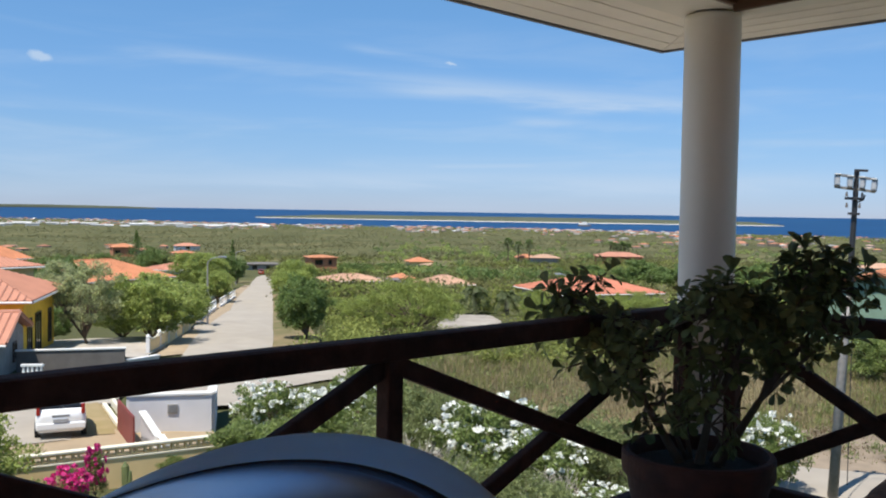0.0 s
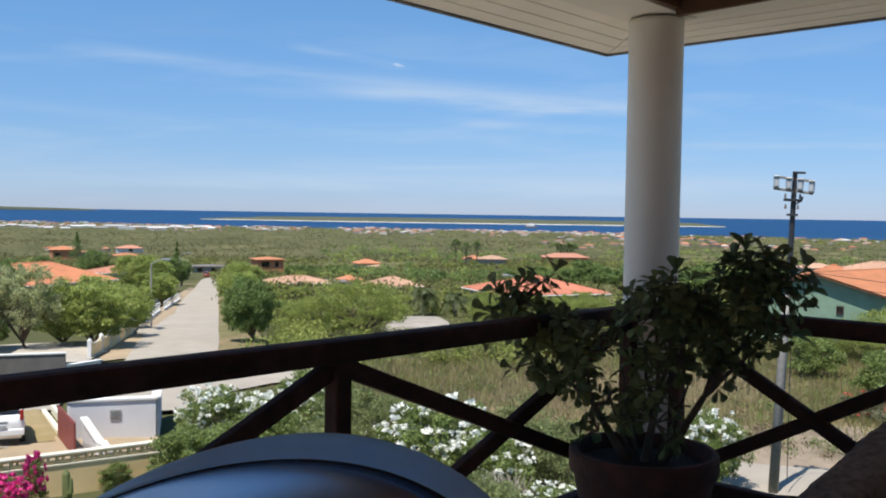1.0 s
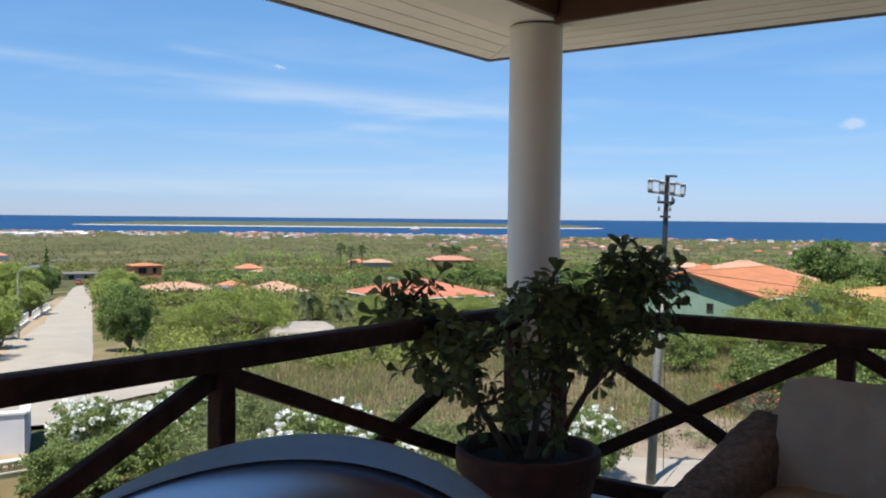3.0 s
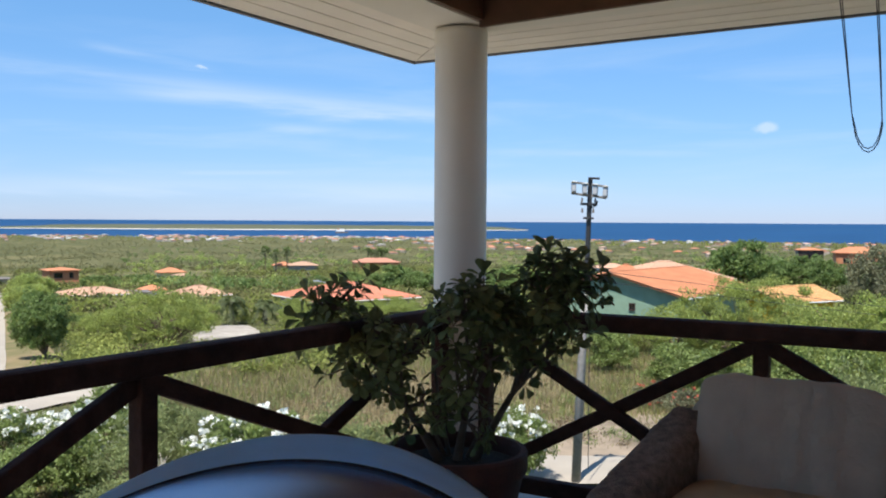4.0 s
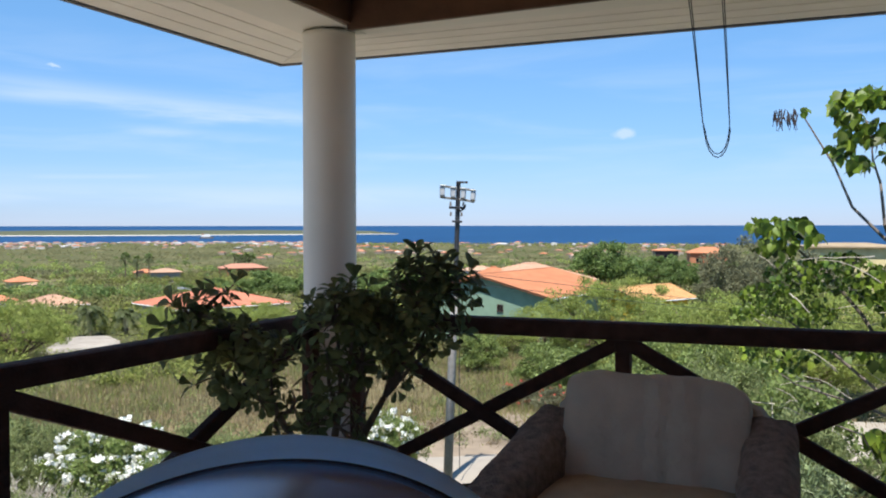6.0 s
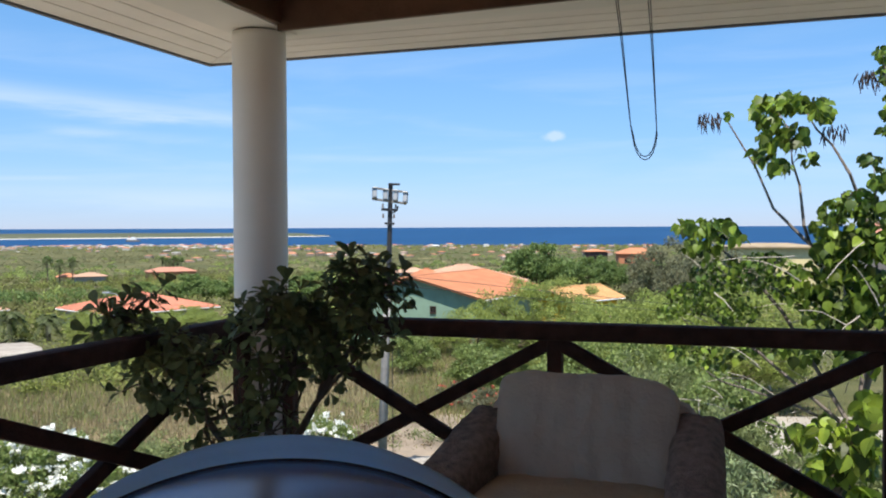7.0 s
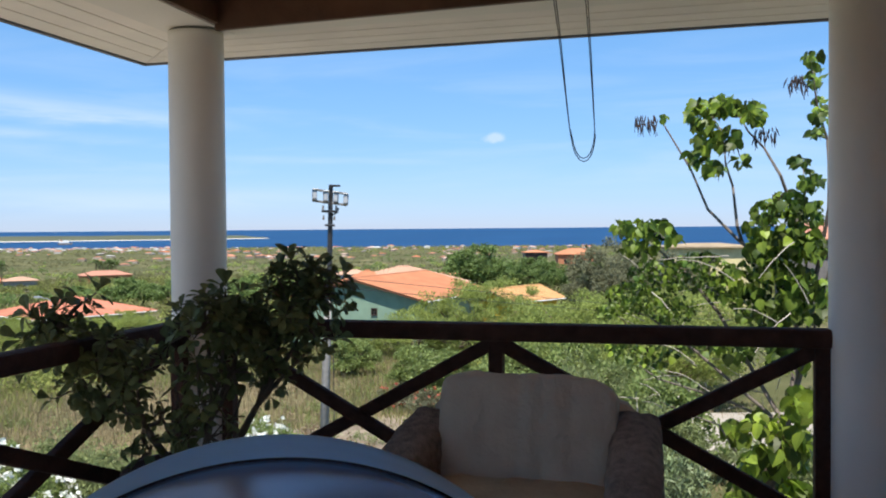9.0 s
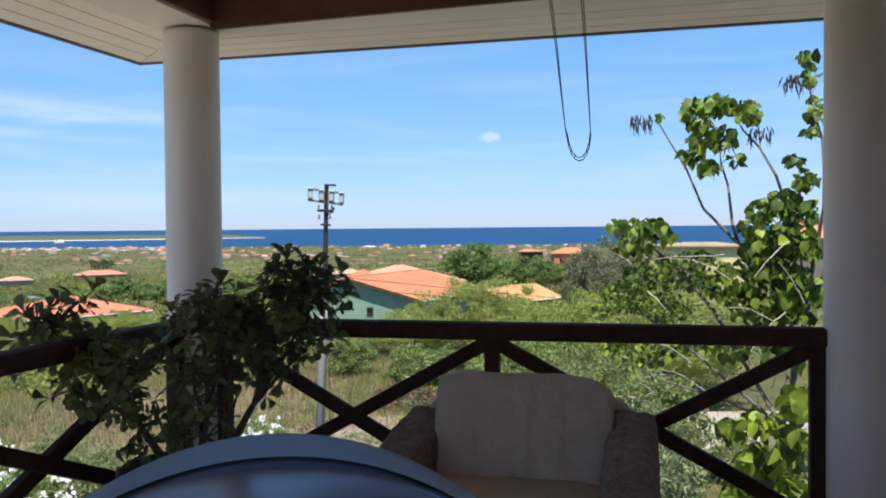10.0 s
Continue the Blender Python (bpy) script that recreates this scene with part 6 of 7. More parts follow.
# ---- trees, shrubs, grass ----
def leaf_cloud(name, centres, radii, count, size, seed, material, parent=None, slim=0.55, flat=0.75, kind=""):
    """Many small leaves, gathered round clump centres: one mesh of separate blades."""
    rng = np.random.default_rng(seed)
    c = np.asarray(centres, float)
    rr = np.asarray(radii, float)
    which = rng.integers(0, len(c), count)
    u = rng.normal(size=(count, 3))
    u /= np.linalg.norm(u, axis=1, keepdims=True)
    reach = rng.uniform(0.2, 1.12, (count, 1)) ** 0.7
    p = c[which] + u * reach * rr[which][:, None] * np.array([1, 1, flat])
    d = u * 0.6 + rng.normal(size=(count, 3)) * 0.7 + np.array([0, 0, 0.15])
    d /= np.linalg.norm(d, axis=1, keepdims=True)
    side = np.cross(d, rng.normal(size=(count, 3)) + np.array([0, 0, 1.2]))
    side /= np.linalg.norm(side, axis=1, keepdims=True) + 1e-9
    s = size * rng.uniform(0.6, 1.35, (count, 1))
    a, b = p - d * s * 0.5, p + d * s * 0.5
    m = p + np.cross(side, d) * s * 0.10
    l, r = m - side * s * slim * 0.5, m + side * s * slim * 0.5
    verts = np.stack([a, l, b, r], 1).reshape(-1, 3)
    me = bpy.data.meshes.new(name)
    n = count
    me.vertices.add(4 * n)
    me.vertices.foreach_set("co", verts.ravel())
    me.loops.add(4 * n)
    me.loops.foreach_set("vertex_index", np.arange(4 * n))
    me.polygons.add(n)
    me.polygons.foreach_set("loop_start", np.arange(n) * 4)
    me.update(calc_edges=True)
    me.materials.append(material)
    ob = new(name, me)
    ob.parent = parent
    return tagged(ob, "", "", "", kind)


def crown_clumps(rnd, rx, ry, rz, z, n, size, lift=0.0):
    """Clump centres spread unevenly over a crown."""
    cs, rs = [], []
    for k in range(n):
        while True:
            u = Vector((rnd.uniform(-1, 1), rnd.uniform(-1, 1), rnd.uniform(-0.75, 1)))
            if 0.35 < u.length < 1:
                break
        cs.append((u.x * rx, u.y * ry, z + u.z * rz + lift * (1 - u.x * u.x - u.y * u.y)))
        rs.append(size * rnd.uniform(0.6, 1.3))
    return cs, rs


def tree(name, label, rx, ry, rz, z, n, clump, leaves, leaf, material, seed, trunk=0.13, group="trees", flat=0.75, limbs=7, slim=0.55, category="tree"):
    rnd = random.Random(seed)
    ob = empty(name, Matrix.Identity(4), label, category, group)
    cs, rs = crown_clumps(rnd, rx, ry, rz, z, n, clump)
    bm = bmesh.new()
    low = max(0.25, (z - rz) * 0.55)
    lean = Vector((rnd.uniform(-0.2, 0.2), rnd.uniform(-0.2, 0.2), 0))
    fork = Vector((0, 0, low)) + lean
    tube([(0, 0, -0.5), fork * 0.5, fork], [trunk * 1.25, trunk, trunk * 0.85], 8, bm)
    for k in range(limbs):
        t = Vector(cs[k % len(cs)])
        mid = fork.lerp(t, 0.5) + Vector((rnd.uniform(-0.2, 0.2), rnd.uniform(-0.2, 0.2), rnd.uniform(-0.05, 0.25)))
        tube([fork, mid, t], [trunk * 0.6, trunk * 0.38, trunk * 0.12], 6, bm)
        for j in range(2):
            t2 = Vector(cs[rnd.randrange(len(cs))])
            tube([mid, mid.lerp(t2, 0.8)], [trunk * 0.26, trunk * 0.07], 5, bm)
    part("trunk", bm, M["bark"], ob)
    leaf_cloud("crown", cs, rs, leaves, leaf, seed, M[material], ob, slim, flat)
    return ob


def stand_at(az, r, scale, turn, tall):
    return Matrix.Translation(spot(az, r)) @ pose(0, 0, 0, 0, 0, turn) @ Matrix.Diagonal((scale, scale, scale * tall, 1))


def plant_all(ob, places):
    """The thing itself at the first place, copies at the rest. places: az, r, scale, turn, height."""
    for az, r, s, turn, tall in places[1:]:
        copy_thing(ob, stand_at(az, r, s, turn, tall))
    ob.matrix_basis = stand_at(*places[0])


# street trees
t = tree("street_tree", "leafy green street tree with a short trunk", 2.1, 2.1, 2.0, 2.45, 150, 0.42, 18000, 0.14, "leaf_tree", 21)
plant_all(t, [(63.9, 65.0, 1.42, 20, 0.82), (65.4, 68.0, 1.15, 70, 0.86), (62.3, 73.0, 1.02, 200, 0.88), (61.6, 80.0, 0.95, 130, 1.0), (59.9, 118, 1.1, 10, 0.9), (60.5, 140, 1.5, 50, 1.0), (61.5, 150, 1.5, 150, 1.0), (55.2, 104, 1.1, 250, 1.0), (54.9, 118, 1.2, 90, 1.1), (55.4, 132, 1.15, 30, 1.0)])
t = tree("street_tree", "dense dark green tree at the roadside", 1.75, 1.75, 1.85, 2.35, 120, 0.40, 15000, 0.14, "leaf_dark", 22)
plant_all(t, [(54.5, 66.5, 1.16, 0, 1.02), (69.3, 68.0, 0.7, 200, 0.9), (55.0, 150, 1.2, 60, 1.0), (55.3, 185, 1.2, 120, 1.0), (51.9, 215, 1.2, 220, 0.8), (59.2, 165, 1.2, 80, 1.2), (58.7, 190, 1.3, 10, 1.0), (68.5, 120, 1.5, 40, 1.0), (69.9, 132, 1.4, 140, 1.0), (70.8, 122, 1.35, 240, 1.0), (63.6, 190, 1.8, 15, 1.0), (66.5, 230, 1.7, 95, 0.85), (64.0, 260, 1.7, 195, 0.85), (68.0, 210, 1.5, 30, 0.9)])
t = tree("garden_tree", "sparse grey-green garden tree with many thin stems", 2.1, 2.1, 1.9, 3.0, 110, 0.36, 9500, 0.14, "leaf_grey", 23, trunk=0.09, limbs=12)
plant_all(t, [(67.3, 63.5, 1.12, 0, 1.06), (68.9, 92, 1.2, 100, 1.0), (58.6, 228, 1.1, 60, 1.0), (5.4, 62, 0.62, 40, 0.8), (3.8, 58, 0.62, 140, 0.8), (7.0, 66, 0.6, 250, 0.75)])
# spreading acacias
t = tree("acacia", "wide flat-topped light green acacia", 3.6, 3.0, 1.45, 1.95, 130, 0.50, 21000, 0.125, "leaf_acacia", 24, trunk=0.12, flat=0.5, limbs=14, slim=0.36)
plant_all(t, [(47.6, 71, 1.22, 0, 1.08), (50.3, 80, 0.9, 50, 0.95), (46.4, 97, 0.85, 120, 0.85), (11.6, 58.5, 1.30, 30, 1.27), (7.8, 52, 1.15, 200, 1.08), (15.6, 62, 1.1, 140, 0.95), (4.2, 47, 1.2, 80, 0.95), (18.5, 66, 0.9, 250, 0.8), (33.0, 80, 1.0, 20, 0.9), (30.0, 74, 1.1, 90, 0.85), (39.0, 88, 0.9, 160, 0.9), (1.5, 40, 1.1, 10, 1.0), (25.5, 78, 1.1, 210, 0.9), (3.2, 45, 1.35, 15, 1.1), (-0.8, 42, 1.4, 75, 1.1), (36.2, 103, 0.66, 40, 1.0), (39.6, 106, 0.74, 140, 1.05), (33.6, 104, 0.78, 240, 1.05), (38.0, 101, 0.56, 300, 1.0), (35.0, 105, 0.6, 90, 1.05), (53.0, 92, 0.8, 30, 0.8), (51.5, 120, 0.9, 80, 0.8), (48.5, 125, 0.8, 160, 0.8)])
t = tree("tree", "big round dark green tree behind the houses", 4.6, 4.6, 3.0, 4.2, 70, 1.1, 9000, 0.42, "leaf_dark", 25, trunk=0.3)
plant_all(t, [(11.9, 190, 1.55, 0, 0.95), (8.6, 215, 1.1, 80, 1.0), (7.2, 205, 1.0, 160, 0.98), (10.2, 240, 1.2, 20, 0.8), (4.4, 205, 1.0, 60, 0.95), (9.6, 222, 1.0, 200, 0.95), (6.0, 212, 0.9, 300, 0.95), (7.9, 232, 1.0, 40, 1.15), (21.5, 180, 0.9, 70, 0.8), (18.0, 175, 0.9, 170, 0.8), (27.0, 160, 1.0, 10, 0.7), (24.0, 235, 0.8, 40, 0.7), (28.5, 260, 0.9, 140, 0.6), (32.0, 245, 0.8, 220, 0.6), (36.3, 255, 0.8, 300, 0.6), (38.4, 225, 0.7, 75, 0.6), (19.8, 255, 0.8, 165, 0.7), (26.0, 310, 0.9, 255, 0.6), (30.0, 335, 0.9, 345, 0.6), (30.5, 170, 1.0, 110, 0.7), (33.3, 175, 1.1, 210, 0.7), (42.8, 190, 0.7, 10, 0.6), (48.6, 215, 0.8, 80, 0.6), (51.0, 225, 0.8, 190, 0.6)])
t = tree("tree", "grey-brown half-bare bushy tree", 3.4, 3.4, 3.2, 3.9, 70, 0.8, 14000, 0.22, "leaf_dry", 26, trunk=0.16, limbs=14)
plant_all(t, [(3.9, 108, 1.2, 0, 1.15), (2.2, 96, 1.1, 120, 1.0), (5.0, 118, 0.9, 60, 0.9), (-0.5, 90, 1.1, 200, 1.0)])


def conifer(az, r, h, w, seed):
    rnd = random.Random(seed)
    ob = empty("conifer", Matrix.Translation(spot(az, r)), "slim dark conical conifer", "tree", "conifers")
    part("trunk", tube([(0, 0, -0.5), (0, 0, h * 0.95)], [0.2, 0.03], 6), M["bark"], ob)
    cs = [(rnd.uniform(-1, 1) * w * (1 - k / 40) * 0.45, rnd.uniform(-1, 1) * w * (1 - k / 40) * 0.45, h * (0.08 + 0.92 * k / 40)) for k in range(40)]
    rs = [max(0.25, w * 0.5 * (1 - k / 42)) for k in range(40)]
    leaf_cloud("crown", cs, rs, 2600, 0.45, seed, M["leaf_dark"], ob)


conifer(64.62, 420, 12.0, 5.0, 31)
conifer(58.95, 360, 8.5, 2.0, 32)


def palm_tree(az, r, h, size, seed, label="tall palm with a shaggy crown"):
    rnd = random.Random(seed)
    ob = empty("palm", Matrix.Translation(spot(az, r)), label, "palm", "palms")
    bend = rnd.uniform(-0.3, 0.3)
    part("trunk", tube([(0, 0, -0.5), (bend * 0.4, 0, h * 0.5), (bend, 0, h)], [0.26, 0.22, 0.2], 8), M["bark"], ob)
    if h > 5:
        leaf_cloud("heart", [(bend, 0, h)], [size * 0.5], 260, size * 0.34, seed, M["leaf_dark"], ob)
    for k in range(22):
        a, e = rnd.uniform(0, 6.28), rnd.uniform(-0.7, 1.2)
        bm = bmesh.new()
        pts = []
        for j in range(7):
            s = j / 6
            pts.append(Vector((bend + math.cos(a) * math.cos(e) * s * size, math.sin(a) * math.cos(e) * s * size, h + math.sin(e) * s * size - 0.75 * size * s * s)))
        tube(pts, [0.03] * 6 + [0.005], 4, bm)
        for p, q in zip(pts[1:], pts[2:]):
            d = (q - p).normalized()
            sd = d.cross(Vector((0, 0, 1))).normalized()
            for g in (-1, 1):
                for f in (0.0, 0.5):
                    c = p.lerp(q, f)
                    tip = c + sd * g * size * 0.30 + d * size * 0.16 - Vector((0, 0, size * 0.12))
                    bm.faces.new([bm.verts.new(c), bm.verts.new(c + d * size * 0.09), bm.verts.new(tip)])
        part("frond", bm, M["palm"], ob)


for az, r, h, s in ((41.6, 335, 9.4, 2.7), (40.95, 345, 8.4, 2.4), (40.25, 338, 9.0, 2.5)):
    palm_tree(az, r, h, s, int(az * 100))
for az, r, h, s in ((43.6, 101, 2.6, 2.1), (41.6, 98, 2.2, 1.9)):
    palm_tree(az, r, h, s, int(az * 100), "low bushy palm among the shrubs")
for k in range(6):
    palm_tree(34.1 + 0.22 * k, 415, 7.6 + (k % 3) * 0.5, 2.2, 900 + k)


# near shrubs
def shrub(name, label, rx, ry, rz, z, n, clump, leaves, leaf, material, seed, blooms=0, bloom="bloom", bloom_size=0.12, group="shrubs", slim=0.5, petals=16):
    ob = tree(name, label, rx, ry, rz, z, n, clump, leaves, leaf, material, seed, trunk=0.04, group=group, limbs=12, slim=slim, category="shrub")
    if blooms:
        rnd = random.Random(seed + 1)
        cs, rs = crown_clumps(rnd, rx * 1.04, ry * 1.04, rz * 1.0, z + rz * 0.12, blooms, bloom_size)
        cs = [(x, y, zz + 0.12) for x, y, zz in cs]
        leaf_cloud("blossoms", cs, rs, blooms * petals, bloom_size * 0.95, seed + 2, M[bloom], ob, 0.85, 0.6)
    return ob


t = shrub("flowering_shrub", "green shrub covered in white flower clusters", 1.35, 1.2, 0.85, 1.10, 60, 0.30, 9500, 0.105, "leaf_shrub", 41, 105, bloom_size=0.115, petals=11)
plant_all(t, [(56.7, 28.6, 0.98, 0, 1.06), (51.8, 28.2, 0.95, 70, 1.1), (54.2, 30.0, 0.8, 140, 1.0), (42.3, 23.3, 1.16, 200, 1.04), (39.6, 22.4, 0.95, 260, 0.95), (44.8, 24.4, 0.85, 30, 1.0), (25.4, 25.0, 0.74, 110, 1.42), (35.3, 19.8, 0.72, 300, 0.8), (27.0, 23.5, 0.6, 20, 0.9)])
t = shrub("shrub", "olive-grey twiggy shrub with narrow leaves", 1.3, 1.2, 0.95, 1.15, 60, 0.32, 7000, 0.12, "leaf_olive", 42, slim=0.25)
plant_all(t, [(47.6, 25.8, 1.05, 0, 1.15), (49.2, 24.0, 0.9, 80, 1.0), (46.0, 26.4, 1.0, 150, 1.0), (37.5, 24.0, 1.1, 210, 1.0), (41.0, 25.6, 0.9, 20, 0.9), (35.0, 24.5, 0.9, 100, 0.85), (33.0, 23.0, 0.9, 60, 0.8), (49.0, 20.5, 0.95, 270, 0.9), (44.0, 19.5, 0.9, 310, 0.9), (39.5, 18.5, 0.9, 130, 0.85), (-7.5, 20.0, 1.0, 330, 1.0), (1.2, 23.0, 1.1, 60, 1.2), (3.4, 22.0, 1.0, 200, 1.1), (2.4, 19.0, 1.1, 290, 1.1), (4.8, 25.0, 1.2, 240, 1.2), (5.6, 29.0, 1.3, 10, 1.2), (-4.2, 26.5, 0.7, 220, 0.8), (-8.6, 27.0, 0.9, 20, 0.8), (4.2, 17.0, 1.0, 20, 1.1), (0.2, 27.0, 0.8, 150, 0.8), (-9.0, 17.0, 1.2, 140, 1.3)])
t = shrub("shrub", "bright green bushy shrub", 1.3, 1.2, 0.9, 1.05, 56, 0.34, 7500, 0.12, "leaf_shrub", 43)
plant_all(t, [(60.2, 26.6, 0.36, 100, 0.9), (58.7, 26.6, 0.6, 180, 0.9), (57.8, 24.4, 0.9, 240, 0.9), (62.4, 25.0, 0.4, 300, 0.9), (53.3, 26.0, 0.9, 20, 1.0), (50.5, 31.5, 1.1, 120, 1.0), (55.6, 25.6, 0.8, 220, 0.9), (4.5, 27, 1.2, 0, 1.0), (7.2, 33, 1.2, 50, 1.0), (2.6, 30, 1.4, 100, 1.1), (10.5, 35, 1.3, 150, 0.9), (0, 26, 1.4, 200, 1.1), (13.5, 40, 1.4, 250, 0.9), (9, 42, 1.5, 300, 0.9), (6, 38, 1.5, 30, 1.0), (16, 45, 1.3, 60, 0.9), (20, 52, 1.3, 120, 0.9)])
t = shrub("shrub", "light yellow-green feathery shrub before the boundary wall", 1.3, 1.2, 0.95, 1.05, 80, 0.28, 8000, 0.10, "leaf_acacia", 46, slim=0.4)
plant_all(t, [(73.4, 22.5, 1.1, 0, 1.0), (74.5, 26.5, 1.2, 60, 1.1), (70.6, 21.6, 0.6, 150, 0.9), (75.0, 21.0, 0.9, 200, 1.0)])
t = shrub("shrub", "dull green shrub with small coral-red flowers", 1.2, 1.1, 0.6, 0.65, 50, 0.26, 3600, 0.11, "leaf_dry", 47, 34, "coral", 0.09, petals=7, slim=0.4)
plant_all(t, [(16.9, 38.5, 0.9, 0, 1.0), (14.6, 37.0, 1.0, 100, 0.9), (12.4, 39.5, 0.9, 210, 1.0)])


def bare_shrub(az, r, h, seed):
    """A leafless shrub: a fan of thin pale stems from one root."""
    rnd = random.Random(seed)
    ob = empty("bare_shrub", Matrix.Translation(spot(az, r)), "leafless shrub of thin pale dry stems", "shrub", "bare shrubs")
    bm = bmesh.new()
    for k in range(90):
        a, lean = rnd.uniform(0, 6.28), rnd.uniform(0.1, 0.75)
        foot = Vector((rnd.uniform(-0.25, 0.25), rnd.uniform(-0.25, 0.25), -0.1))
        top = h * rnd.uniform(0.55, 1.0)
        tip = foot + Vector((math.cos(a) * lean * top, math.sin(a) * lean * top, top))
        mid = foot.lerp(tip, 0.5) + Vector((rnd.uniform(-0.1, 0.1), rnd.uniform(-0.1, 0.1), 0.08))
        tube([foot, mid, tip], [0.016, 0.011, 0.004], 4, bm)
        for j in range(2):
            p = mid.lerp(tip, rnd.uniform(0, 0.7))
            tube([p, p + Vector((rnd.uniform(-0.3, 0.3), rnd.uniform(-0.3, 0.3), rnd.uniform(0.1, 0.4)))], [0.007, 0.003], 4, bm)
    tagged(part("dry_stem", bm, M["twig"], ob), "", "", "", "stuff")


for k, (az, r, h) in enumerate(((47.2, 22.6, 1.7), (45.4, 21.2, 1.5), (38.2, 20.6, 1.3), (0.2, 15.6, 1.9), (-2.4, 15.0, 2.0), (-5.0, 16.2, 1.8), (36.4, 25.0, 1.4))):
    bare_shrub(az, r, h, 500 + k)
# narrow-leaved shrubs close under the terrace
t = shrub("oleander", "dark narrow-leaved shrub with long stems below the terrace", 0.75, 0.7, 0.85, 2.55, 46, 0.26, 2300, 0.19, "leaf_oleander", 45, group="oleanders", slim=0.16)
plant_all(t, [(-0.6, 11.0, 1.0, 0, 1.0), (-3.4, 11.6, 0.95, 80, 0.96), (2.2, 12.4, 1.05, 170, 0.98), (-5.4, 12.6, 0.9, 250, 0.92), (0.6, 14.6, 1.0, 320, 1.0), (4.6, 14.0, 1.0, 40, 1.0)])
# bougainvillea over the boundary wall
t = shrub("bougainvillea", "magenta bougainvillea spilling over the boundary wall", 1.0, 0.7, 0.62, 0.95, 40, 0.26, 2600, 0.09, "leaf_shrub", 44, 60, "pink", 0.13, "bougainvilleas", petals=22)
plant_all(t, [(68.5, 21.8, 0.72, 0, 1.08), (70.9, 22.2, 0.6, 90, 0.9), (66.9, 23.3, 0.34, 200, 2.5)])


def cactus(az, r):
    ob = empty("cactus", Matrix.Translation(spot(az, r)), "small columnar cactus before the wall", "cactus")
    part("column", tube([(0, 0, -0.2), (0.02, 0, 0.5), (-0.05, 0, 1.0), (-0.06, 0, 1.12)], [0.10, 0.115, 0.09, 0.02], 9), M["leaf_olive"], ob)
    part("arm", tube([(0.02, 0, 0.5), (0.22, 0, 0.62), (0.24, 0, 0.95)], [0.06, 0.06, 0.03], 8), M["leaf_olive"], ob)


cactus(65.2, 22.8)


